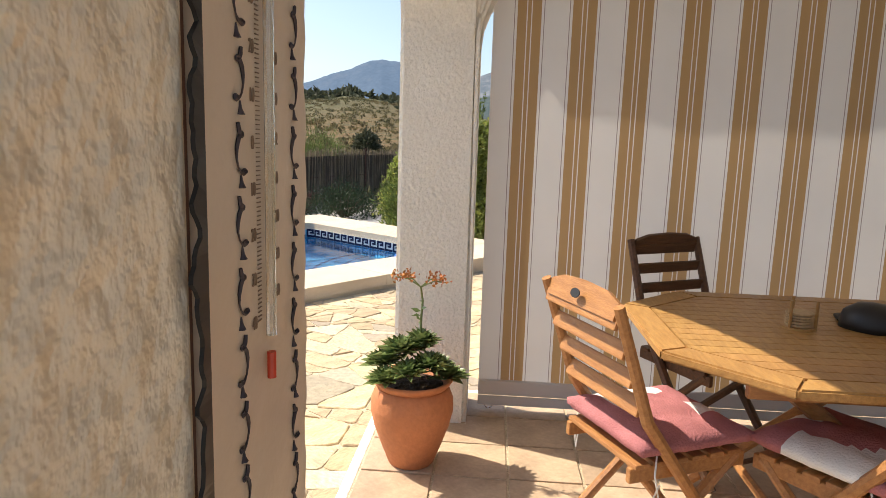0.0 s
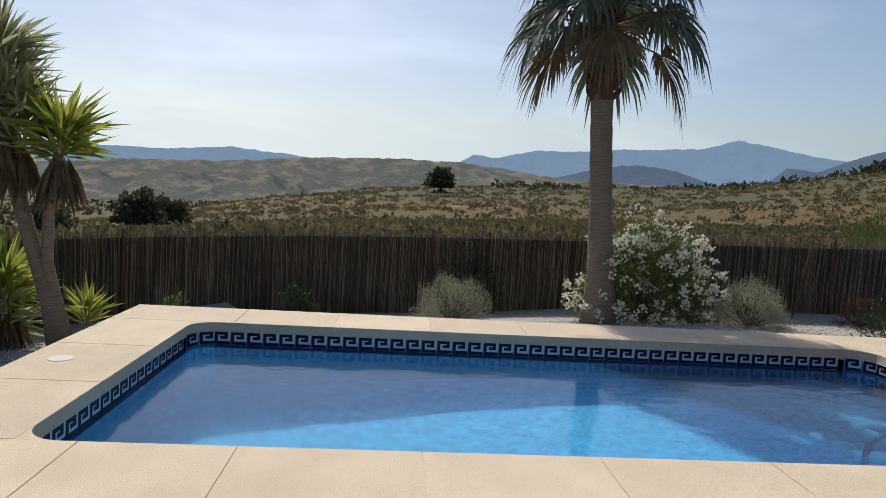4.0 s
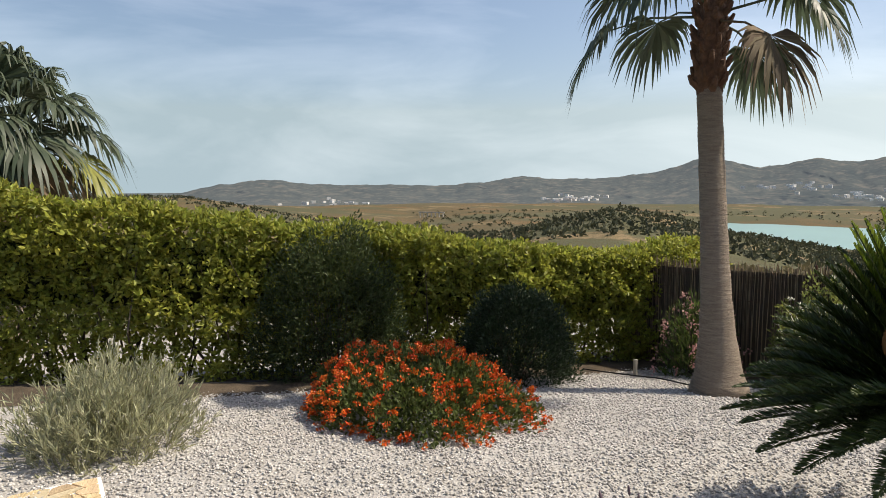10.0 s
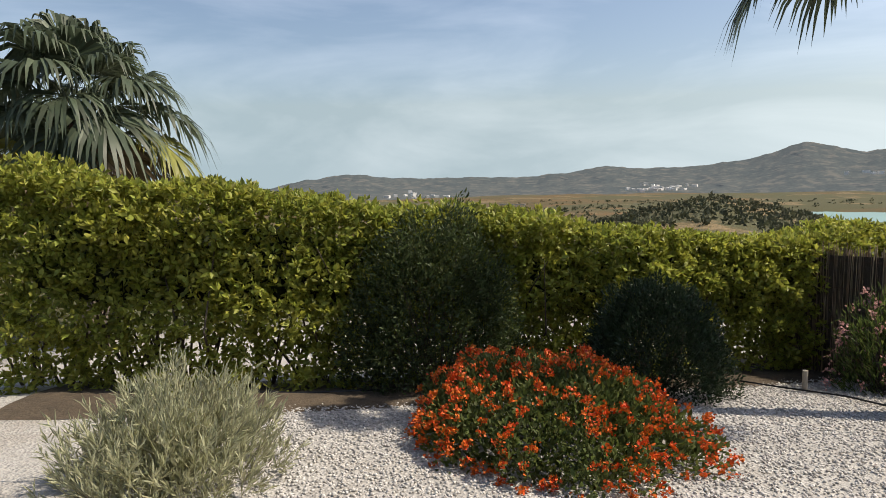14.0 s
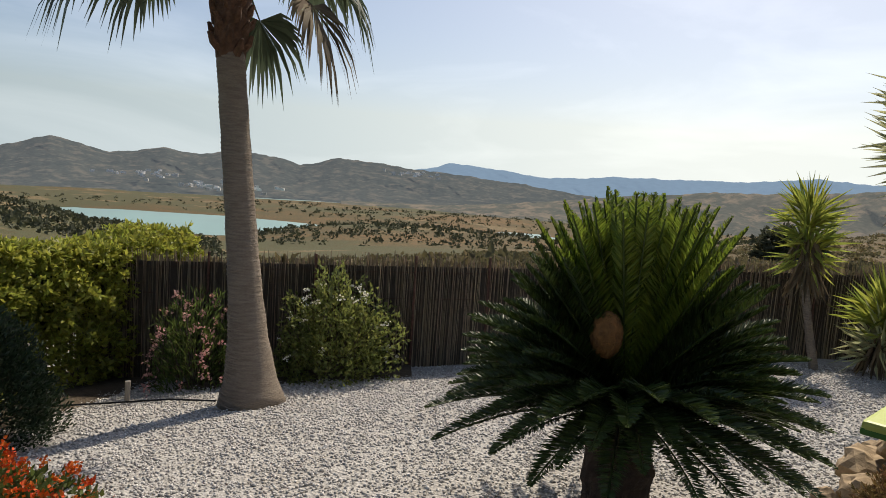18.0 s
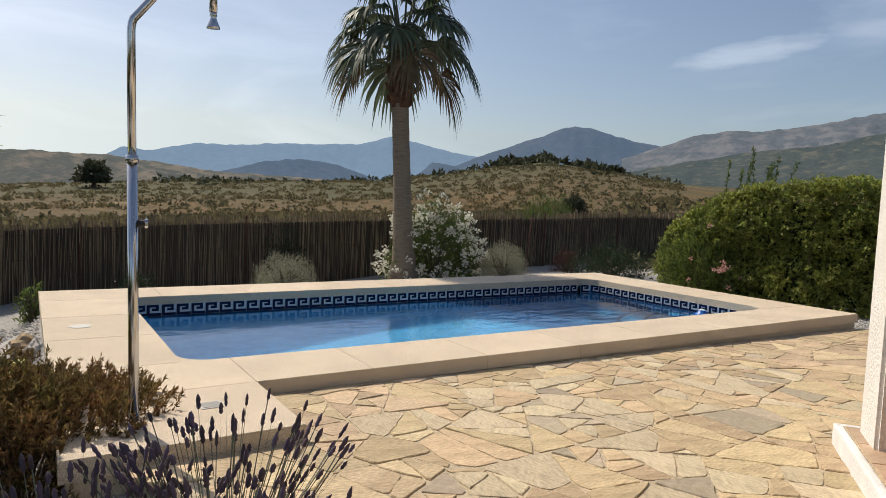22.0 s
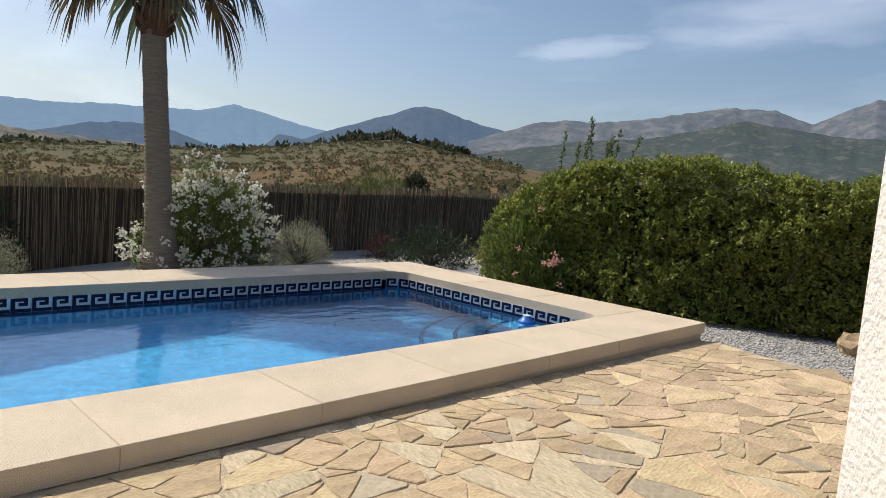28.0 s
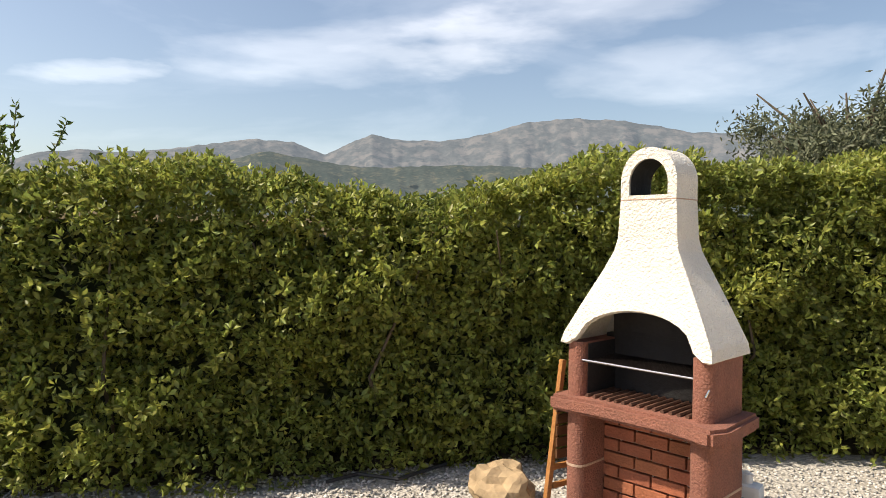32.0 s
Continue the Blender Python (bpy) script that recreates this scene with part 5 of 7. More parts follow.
pot = on_porch(thing("plant_pot", 2.305, -2.825, FLOOR, 0, "round terracotta pot holding rosette succulents", "pot"))
part("pot_body", lathe([(0.095, 0.0), (0.105, 0.01), (0.135, 0.08), (0.170, 0.17), (0.186, 0.235), (0.185, 0.285), (0.168, 0.325), (0.158, 0.338), (0.14, 0.338), (0.01, 0.325)], 48), M["terracotta"], pot, smooth=True)
part("rim", lathe([(0.150, 0.336), (0.158, 0.338), (0.172, 0.352), (0.182, 0.366), (0.176, 0.374), (0.156, 0.366), (0.145, 0.34), (0.12, 0.337)], 48), M["terracotta"], pot, smooth=True)
succ = on_porch(thing("succulent", 2.305, -2.825, FLOOR + 0.32, 0, "dense green rosette succulent with an orange flower spike", "plant"))
part("soil", lathe([(0.15, 0.0), (0.14, 0.022), (0.05, 0.035), (0.01, 0.035)], 20), M["soil"], succ)
rng = np.random.default_rng(5)
for rx, ry, rz_, size in ((-0.05, 0.03, 0.15, 0.10), (0.03, 0.07, 0.13, 0.09), (0.11, -0.03, 0.07, 0.085), (-0.10, 0.09, 0.10, 0.085), (-0.10, -0.06, 0.09, 0.085), (0.0, -0.09, 0.10, 0.09), (0.08, 0.05, 0.14, 0.08), (-0.16, 0.01, 0.06, 0.08), (0.13, -0.10, 0.03, 0.09), (0.04, -0.01, 0.18, 0.085), (-0.04, 0.13, 0.08, 0.08)):
    n = 44
    k = np.arange(n)
    ang = k * 2.39996
    el = np.radians(8 + 70 * (1 - k / n))
    d = np.stack([np.cos(ang) * np.cos(el), np.sin(ang) * np.cos(el), np.sin(el)], 1)
    tilt = np.array([rx, ry, 0]) * 2.2
    base = np.array([rx, ry, rz_]) + d * 0.012
    v, f = leaf_arrays(base, d + tilt, 1.2 * size * (0.55 + 0.45 * k / n), size * 0.5, 0.3, rng, flat=2)
    np_mesh("rosette", v, f, M["succulent"], succ)
stem = [(0.05, 0.0, 0.16), (0.055, 0.01, 0.27), (0.07, 0.015, 0.36), (0.06, 0.02, 0.42)]
bm = tube(stem, [0.007, 0.006, 0.005, 0.004], 6)
for sx, sy in ((-0.06, 0.10), (0.02, -0.12), (-0.05, 0.05), (0.04, -0.06)):
    bm = tube([(0.06, 0.02, 0.42), (0.06 + sx * 0.5, 0.02 + sy * 0.6, 0.455), (0.06 + sx, 0.02 + sy, 0.455)], 0.003, 5, bm)
part("flower_stem", bm, M["succulent"], succ)
p = np.concatenate([np.array([0.06 + sx * s, 0.02 + sy * s, 0.46]) + rng.normal(size=(10, 3)) * 0.012 for sx, sy in ((-0.06, 0.10), (0.02, -0.12), (-0.05, 0.05), (0.04, -0.06)) for s in (0.6, 0.85, 1.05)])
v, f = leaf_arrays(p, rng.normal(size=p.shape) + [0, 0, 0.6], 0.02, 0.012, 0.3, rng)
np_mesh("flowers", v, f, M["flower_orange"], succ, kind="stuff")
p = np.array([[0.055, 0.01, 0.2 + 0.02 * k] for k in range(9)])
v, f = leaf_arrays(p, rng.normal(size=p.shape) * [1, 1, 0.3] + [0, 0, 0.5], 0.05, 0.018, 0.3, rng)
np_mesh("stem_leaves", v, f, M["succulent"], succ)


def folding_chair(m, wood, label, cushion=None):
    """A slatted folding garden chair; x to its right, y ahead of the sitter, z up."""
    t = thing("folding_chair", 0, 0, 0, 0, label, "chair", "chairs round the table")
    t.matrix_world = m
    W = 0.44
    for s in (-1, 1):
        x = s * (W / 2 - 0.012)
        part("back_leg", tube([(x, 0.36, 0.02), (x, 0.10, 0.30), (x, -0.14, 0.60), (x, -0.27, 0.93)], [0.019, 0.02, 0.02, 0.017], 8), wood, t)
        x2 = s * (W / 2 - 0.045)
        part("front_leg", tube([(x2, -0.26, 0.02), (x2, 0.02, 0.26), (x2, 0.24, 0.45)], 0.018, 8), wood, t)
        part("seat_rail", box(0.022, 0.44, 0.045, (x2, 0.05, 0.435), 0.005), wood, t)
    for k in range(6):
        part("seat_slat", box(W - 0.05, 0.055, 0.016, (0, -0.13 + 0.07 * k, 0.462), 0.005), wood, t)
    for k, h in enumerate((0.055, 0.05, 0.05, 0.05)):
        z = 0.64 + 0.082 * k
        y = -0.155 - (z - 0.62) * 0.40
        part("back_slat", box(W - 0.04, 0.014, h, (0, y, z), 0.005, (-20, 0, 0)), wood, t)
    bm = bmesh.new()
    outline = [(-W / 2 + 0.03, 0), (W / 2 - 0.03, 0), (W / 2 - 0.03, 0.05), (0.12, 0.072), (0, 0.078), (-0.12, 0.072), (-W / 2 + 0.03, 0.05)]
    low = [bm.verts.new((x, -0.008, z)) for x, z in outline]
    top = [bm.verts.new((x, 0.008, z)) for x, z in outline]
    bm.faces.new(low), bm.faces.new(top[::-1])
    for k in range(len(outline)):
        bm.faces.new((low[k], top[k], top[(k + 1) % len(outline)], low[(k + 1) % len(outline)]))
    bmesh.ops.recalc_face_normals(bm, faces=bm.faces[:])
    bmesh.ops.transform(bm, matrix=pose(0, -0.268, 0.885, -20, 0, 0), verts=bm.verts[:])
    part("top_rail", bm, wood, t)
    part("badge", lathe([(0.026, 0), (0.026, 0.003), (0.004, 0.003)], 18, at=(0, 0, 0)), M["black"], t, "small dark oval badge").matrix_basis = pose(0, -0.283, 0.925, 70, 0, 0) @ Matrix.Diagonal((0.95, 0.55, 1, 1))
    for y, z in ((0.30, 0.08), (-0.17, 0.09)):
        part("stretcher", tube([(-W / 2 + 0.03, y, z), (W / 2 - 0.03, y, z)], 0.011, 8), wood, t)
    if cushion:
        bm = bmesh.new()
        bmesh.ops.create_grid(bm, x_segments=16, y_segments=16, size=0.215)
        r = bmesh.ops.extrude_face_region(bm, geom=bm.faces[:])
        for v in [g for g in r["geom"] if isinstance(g, bmesh.types.BMVert)]:
            v.co.z += 0.07
        for v in bm.verts:
            q = max(abs(v.co.x), abs(v.co.y)) / 0.215
            dome = 1 - 0.75 * q ** 4
            tuft = 1 - 0.5 * math.exp(-((abs(v.co.x) - 0.08) ** 2 + (abs(v.co.y) - 0.08) ** 2) / 0.0012)
            mid_z = 0.035
            v.co.z = mid_z + (v.co.z - mid_z) * dome * tuft * 1.25 + 0.004 * noise.noise(v.co * 22)
        c = part("cushion", bm, cushion, t, "faded pink tufted cushion with white print", True)
        c.location = (0, 0.06, 0.478)
        c.data.materials.append(M["cushion_white"])
        for p_ in c.data.polygons:
            a, b = p_.center.x, p_.center.y
            if (a + b < -0.13 and b > -0.14) or (abs(a - 0.04) < 0.035 and b > 0.12) or (a < -0.12 and abs(b) < 0.1):
                p_.material_index = 1
        for s in (-1, 1):
            part("tie", tube([(s * 0.19, -0.14, 0.02), (s * 0.225, -0.17, -0.03), (s * 0.235, -0.16, -0.09), (s * 0.21, -0.17, -0.13), (s * 0.225, -0.15, -0.06)], 0.003, 5), M["cushion_white"], c)
    return t


def facing(x, y, z, yaw):
    return PORCH @ pose(x, y, z, 0, 0, yaw)


folding_chair(facing(2.25, -3.92, FLOOR, -119), M["teak_light"], "light oiled wooden folding chair with a pink tufted cushion", M["cushion"])
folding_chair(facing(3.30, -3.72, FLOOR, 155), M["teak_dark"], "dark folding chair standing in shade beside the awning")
folding_chair(facing(2.50, -4.55, FLOOR, -17), M["teak_light"], "light wooden folding chair with a printed cushion by the table", M["cushion"])

# eight-sided slatted table
TX, TY, TA = 2.98, -4.42, HA + 90
table = on_porch(thing("garden_table", TX, TY, FLOOR, TA, "eight-sided slatted hardwood garden table", "table"))
HL, HW, CUT = 0.80, 0.62, 0.30
octo = [(-HL + CUT, -HW), (HL - CUT, -HW), (HL, -HW + CUT), (HL, HW - CUT), (HL - CUT, HW), (-HL + CUT, HW), (-HL, HW - CUT), (-HL, -HW + CUT)]
inner = [(x * 0.875, y * 0.84) for x, y in octo]
for k in range(8):
    a, b, c, d = octo[k], octo[(k + 1) % 8], inner[(k + 1) % 8], inner[k]
    part("border_board", prism([a, b, c, d], 0.715, 0.745, bevel=0.006), M["teak_table"], table)
y = -HW * 0.84 + 0.004
while y < HW * 0.84 - 0.02:
    y2 = min(y + 0.066, HW * 0.84 - 0.003)
    strip = clip(clip(clip(clip([(-1, y), (1, y), (1, y2), (-1, y2)], 1, 0, HL * 0.872), -1, 0, HL * 0.872), 0, 1, 9), 0, -1, 9)
    for (ax, ay), (bx, by) in zip(inner, inner[1:] + inner[:1]):
        nx_, ny_ = by - ay, ax - bx
        ln = math.hypot(nx_, ny_)
        strip = clip(strip, nx_ / ln, ny_ / ln, (nx_ * ax + ny_ * ay) / ln - 0.003) if len(strip) > 2 else strip
    if len(strip) > 2:
        part("top_slat", prism(strip, 0.718, 0.744), M["teak_table"], table)
    y = y2 + 0.004
for s in (-1, 1):
    part("apron", box(1.1, 0.03, 0.07, (0, s * 0.40, 0.675), 0.006), M["teak_light"], table)
    part("cross_leg", tube([(-0.48, s * 0.34, 0.02), (0.0, s * 0.34, 0.36), (0.46, s * 0.34, 0.70)], 0.028, 8), M["teak_light"], table)
    part("cross_leg", tube([(0.48, s * 0.29, 0.02), (0.0, s * 0.29, 0.36), (-0.46, s * 0.29, 0.70)], 0.028, 8), M["teak_light"], table)
for x, z in ((-0.30, 0.15), (0.30, 0.15), (0.0, 0.36)):
    part("stretcher", tube([(x, -0.34, z), (x, 0.34, z)], 0.018, 8), M["teak_light"], table)

coasters = on_porch(thing("coaster_stack", 2.90, -4.22, FLOOR + 0.745, 0, "stack of pale round coasters in a wooden holder", "coasters"))
part("holder", lathe([(0.062, 0), (0.062, 0.008), (0.01, 0.008)], 24), M["teak_table"], coasters)
for k in range(5):
    part("coaster", lathe([(0.045, 0.009 + 0.010 * k), (0.048, 0.012 + 0.010 * k), (0.047, 0.017 + 0.010 * k), (0.01, 0.0175 + 0.010 * k)], 24), M["coaster"], coasters)
for a in (40, 160, 280):
    c, s = math.cos(radians(a)) * 0.055, math.sin(radians(a)) * 0.055
    part("peg", tube([(c, s, 0.005), (c, s, 0.10)], 0.006, 8), M["teak_table"], coasters)
bag = on_porch(thing("black_cap", 3.10, -4.42, FLOOR + 0.745, 30, "black cloth cap lying on the table", "cap"))
part("crown", lathe([(0.10, 0.0), (0.105, 0.02), (0.095, 0.06), (0.05, 0.085), (0.01, 0.09)], 24, wobble=0.12), M["black"], bag, smooth=True)
part("brim", prism([(0.07, -0.09), (0.17, -0.07), (0.20, 0), (0.17, 0.07), (0.07, 0.09)], 0.002, 0.012, bevel=0.003), M["black"], bag)

# thermometer on the inner face of the arcade post
thermo = house(thing("wall_thermometer", 0, 0, 0, 0, "cream glazed wall thermometer with dark scroll borders", "thermometer"), pose(3.105, 0.383, 1.38, 0, 0, 0))
bm = bmesh.new()
edge_pts = []
for k in range(61):
    z = -0.24 + 0.48 * k / 60
    edge_pts.append((-0.097 - 0.0014 * math.sin(k * 1.9) - 0.0010 * math.sin(k * 0.7), z))
outline = [(0, -0.24)] + edge_pts + [(0, 0.24)]
low = [bm.verts.new((x, 0.004, z)) for x, z in outline]
top = [bm.verts.new((x, 0.016, z)) for x, z in outline]
bm.faces.new(low), bm.faces.new(top[::-1])
for k in range(len(outline)):
    bm.faces.new((low[k], top[k], top[(k + 1) % len(outline)], low[(k + 1) % len(outline)]))
bmesh.ops.recalc_face_normals(bm, faces=bm.faces[:])
part("plaque", bm, M["plaque"], thermo)
part("backing_strip", box(0.005, 0.011, 0.48, (0.0026, 0.008, 0), 0.001), M["rust"], thermo, "rust-stained backing strip")
bm = bmesh.new()
left_r, right_r = [], []
for k in range(241):
    z = -0.24 + 0.48 * k / 240
    wide = 0.0062 + 0.004 * noise.noise(Vector((0, 3.1, z * 55))) + 0.004 * noise.noise(Vector((5, 0, z * 190)))
    left_r.append(bm.verts.new((0.004, 0.0185, z)))
    right_r.append(bm.verts.new((0.004 + max(wide, 0.0015), 0.0188 + 0.001 * noise.noise(Vector((9, 0, z * 120))), z)))
for k in range(240):
    bm.faces.new((left_r[k], right_r[k], right_r[k + 1], left_r[k + 1]))
crust = part("grime_edge", bm, M["black"], thermo, "black flaking grime along the edge")
crust.modifiers.new("thickness", "SOLIDIFY").thickness = 0.0012
part("tube", tube([(-0.047, 0.0185, 0.016), (-0.047, 0.0185, 0.22)], 0.0018, 8), M["glass_tube"], thermo)
part("tube_foot", tube([(-0.047, 0.0185, 0.002), (-0.047, 0.0185, 0.0105)], 0.0016, 8), M["red"], thermo, "red spirit bulb")
bm = None
for k in range(120):
    bm = box(0.005 if k % 10 == 0 else 0.003, 0.0004, 0.0003, (-0.0425 if k % 10 else -0.0415, 0.0163, 0.0217 + 0.00134 * k), bm=bm)
part("scale_print", bm, M["ink_brown"], thermo, kind="stuff")


def scroll(x, seed):
    bm, r = None, random.Random(seed)
    z = -0.235
    while z < 0.235:
        c = r.choice((-1, 1))
        pts = [(x + c * 0.0042 * math.sin(s * 0.62) * (1 - s / 30), 0.0166, z + 0.0010 * s + 0.0026 * math.cos(s * 0.62)) for s in range(18)]
        bm = tube(pts, [0.0003 + 0.0005 * math.sin(s * 0.5) ** 2 for s in range(18)], 4, bm)
        bm = lathe([(0.0015, 0), (0.0007, 0.0015), (0.0002, 0.0038)], 6, bm, (x + 0.001 * c, 0.0163, z + 0.018))
        z += 0.020
    return bm


part("scroll_border", scroll(-0.027, 3), M["ink"], thermo)
part("scroll_border", scroll(-0.080, 5), M["ink"], thermo)


def words(text, size, m, material, parent, name="lettering"):
    cu = bpy.data.curves.new(name, "FONT")
    cu.body, cu.size, cu.align_x, cu.align_y = text, size, "CENTER", "CENTER"
    cu.extrude = 0.0002
    tmp = new("tmp", cu)
    dg = bpy.context.evaluated_depsgraph_get()
    me = bpy.data.meshes.new_from_object(tmp.evaluated_get(dg))
    bpy.data.objects.remove(tmp)
    me.materials.clear()
    ob = link(name, me, material, parent)
    ob.matrix_basis = m
    return ob


TURN = pose(0, 0, 0, 90, 0, 180)
for x, low, pitch, col in ((-0.0375, 0.0217, 0.0134, ("40", "30", "20", "10", "0", "10", "20", "30")), (-0.0605, 0.0273, 0.0123, ("40", "30", "20", "0", "2", "0", "0"))):
    for k, word in enumerate(col):
        words(word, 0.0056, Matrix.Translation((x, 0.0164, low + pitch * k)) @ TURN @ Matrix.Diagonal((0.7, 1, 1, 1)), M["ink_brown"], thermo)

# ---------------------------------------------------------------- poolside things
shower = thing("outdoor_shower", -0.77, -0.54, CZ, 0, "polished steel outdoor shower pole beside the pool", "shower")
shower.matrix_world = pose(-0.77, -0.54, CZ, 1.8, -0.9, 0)
part("base_flange", lathe([(0.06, 0), (0.06, 0.006), (0.03, 0.012), (0.027, 0.03), (0.01, 0.03)], 24), M["steel"], shower)
part("lower_pole", tube([(0, 0, 0.01), (0, 0, 1.32)], 0.024, 16), M["steel"], shower, smooth=True)
part("joint_ring", lathe([(0.028, 1.30), (0.030, 1.315), (0.028, 1.335), (0.01, 1.335)], 20), M["steel"], shower, smooth=True)
arm = [(0, 0, 1.33), (0, 0, 1.90)] + [(0.07 * (1 - math.cos(radians(a))) , 0, 1.90 + 0.07 * math.sin(radians(a)) + a * 0.0009) for a in (10, 20, 30)]
arm += [(0.14, 0.0, 2.13), (0.175, 0, 2.17), (0.22, 0, 2.195), (0.29, 0, 2.205), (0.335, 0, 2.195), (0.362, 0, 2.165), (0.370, 0, 2.12), (0.370, 0, 2.05)]
part("upper_arm", tube(arm, 0.019, 16), M["steel"], shower, smooth=True)
part("shower_head", lathe([(0.016, 0.0), (0.019, -0.02), (0.014, -0.03), (0.02, -0.045), (0.032, -0.075), (0.032, -0.082), (0.01, -0.084)], 20, at=(0.370, 0, 2.055)), M["steel"], shower, smooth=True)
part("valve", tube([(0.0, 0, 1.01), (0.03, -0.01, 1.01), (0.055, -0.012, 1.01)], [0.018, 0.018, 0.016], 12), M["black"], shower, "black tap knob")
part("valve_cap", tube([(0.052, -0.012, 1.01), (0.066, -0.014, 1.01)], [0.024, 0.022], 14), M["steel"], shower)

lounger = thing("sunbed_mattress", -1.74, 0.87, 0, -4, "lime green sunbed mattress laid over rocks beside the pool", "mattress")
part("mattress", box(0.98, 1.14, 0.085, (0, 0, 0.075), 0.03), M["mat_green"], lounger)
part("side_band", box(0.985, 1.145, 0.05, (0, 0, 0.045), 0.018), M["mat_edge"], lounger)
part("seam", box(0.96, 0.012, 0.006, (0, 0.1, 0.117), 0.002), M["mat_edge"], lounger)


def boulder(name, x, y, z, s, seed, label, squash=0.7, group=""):
    bm = bmesh.new()
    bmesh.ops.create_icosphere(bm, subdivisions=3, radius=s)
    for v in bm.verts:
        n1 = noise.noise(v.co * (1.7 / s) + Vector((seed, 2 * seed, 0)))
        n2 = noise.noise(v.co * (4.5 / s) + Vector((0, seed, 3 * seed)))
        v.co *= 1 + 0.38 * n1 + 0.14 * n2
        v.co.z *= squash
    ob = part(name, bm, M["rock"])
    ob.location = (x, y, z)
    return tagged(ob, label, "rock", group)


for k, (x, y, z, s) in enumerate(((-2.20, 0.52, -0.42, 0.17), (-2.26, 0.85, -0.38, 0.20), (-2.12, 0.28, -0.46, 0.13), (-1.95, 0.38, -0.38, 0.18), (-2.22, 1.2, -0.38, 0.19), (-1.45, 0.45, -0.28, 0.2), (-1.5, 1.2, -0.24, 0.2), (-2.42, 0.40, -0.50, 0.09), (-2.05, 0.8, -0.14, 0.16), (-2.08, 1.2, -0.14, 0.15), (-1.55, 0.8, -0.12, 0.17), (-2.0, 0.46, -0.12, 0.12))):
    boulder("rock", x, y, z, s, k + 1.3, "ochre garden rock under the sunbed mattress", 0.8, "rocks under the mattress")
for k, (x, y) in enumerate(((-1.24, 3.75), (-1.22, 3.1), (-1.2, 2.4))):
    boulder("rock", x, y, -0.30, 0.14, k + 21.3, "grey-brown rock beside the raised coping", 0.9, "rocks beside the coping")

stake = thing("wooden_stake", -9.28, -1.49, -1.38, 0, "short weathered wooden stake in the gravel", "stake")
part("post", tube([(0, 0, -0.05), (0.005, 0, 0.27)], 0.032, 10), M["wood_grey"], stake)

# ---------------------------------------------------------------- barbecue
BQ = pose(8.19, -1.42, -0.02, 0, 0, 229.5)
bbq = thing("garden_barbecue", 0, 0, 0, 0, "masonry barbecue of red concrete and brick with white hood", "barbecue")
bbq.matrix_world = BQ
BW, BD = 0.77, 0.38
for x in (0.055, BW - 0.055):
    bm = prism(rounded(x - 0.052, 0.0, x + 0.052, BD, 0.048), 0.0, 0.58)
    part("leg_panel", bm, M["bbq_red"], bbq, smooth=False)
    part("leg_joint", prism(rounded(x - 0.0545, -0.0025, x + 0.0545, BD + 0.0025, 0.05), 0.295, 0.307), M["mortar"], bbq)
bm = prism([(-0.05, -0.06), (0.22, -0.03), (0.60, -0.03), (BW + 0.04, -0.09), (BW + 0.08, 0.0), (BW + 0.06, BD), (-0.05, BD)], 0.575, 0.655, bevel=0.016)
part("shelf", bm, M["bbq_red"], bbq, "red concrete hearth shelf")
part("back_wall", box(BW - 0.21, 0.05, 0.56, (BW / 2, BD - 0.12, 0.29)), M["mortar"], bbq)
bw, bh = 0.172, 0.058
for row in range(8):
    x = 0.11 - (0.09 if row % 2 else 0)
    while x < BW - 0.11:
        x0, x1 = max(x, 0.108), min(x + bw, BW - 0.108)
        if x1 - x0 > 0.03:
            part("brick", box(x1 - x0, 0.04, bh, ((x0 + x1) / 2, BD - 0.153, 0.045 + row * 0.068), 0.004), M["bbq_brick"], bbq)
        x += bw + 0.010
for x in (0.052, BW - 0.052):
    part("post", prism(rounded(x - 0.05, 0.005, x + 0.05, BD - 0.02, 0.045), 0.656, 0.93), M["bbq_red"], bbq)
part("back_panel", box(BW - 0.11, 0.05, 0.30, (BW / 2, BD - 0.05, 0.80)), M["soot"], bbq, "sooty firebox back")
for s in (0.1045, BW - 0.1045):
    part("side_lining", box(0.004, BD - 0.12, 0.26, (s, BD / 2, 0.79)), M["soot"], bbq)
for k in range(14):
    x = 0.12 + k * (BW - 0.24) / 13
    part("hearth_bar", tube([(x, 0.03, 0.662), (x, BD - 0.10, 0.662)], 0.010, 6), M["rust"], bbq)
for y in (0.03, 0.18, 0.33):
    part("grill_rod", tube([(0.06, y, 0.835), (BW - 0.06, y, 0.835)], 0.005, 6), M["iron"], bbq)
for k in range(40):
    x = 0.12 + k * (BW - 0.24) / 39
    part("grill_bar", tube([(x, 0.03, 0.842), (x, BD - 0.08, 0.842)], 0.0032, 5), M["iron"], bbq)
part("grill_front", tube([(0.03, 0.028, 0.84), (BW - 0.03, 0.028, 0.84), (BW - 0.02, 0.02, 0.80), (BW - 0.03, 0.01, 0.77)], 0.006, 8), M["steel"], bbq)
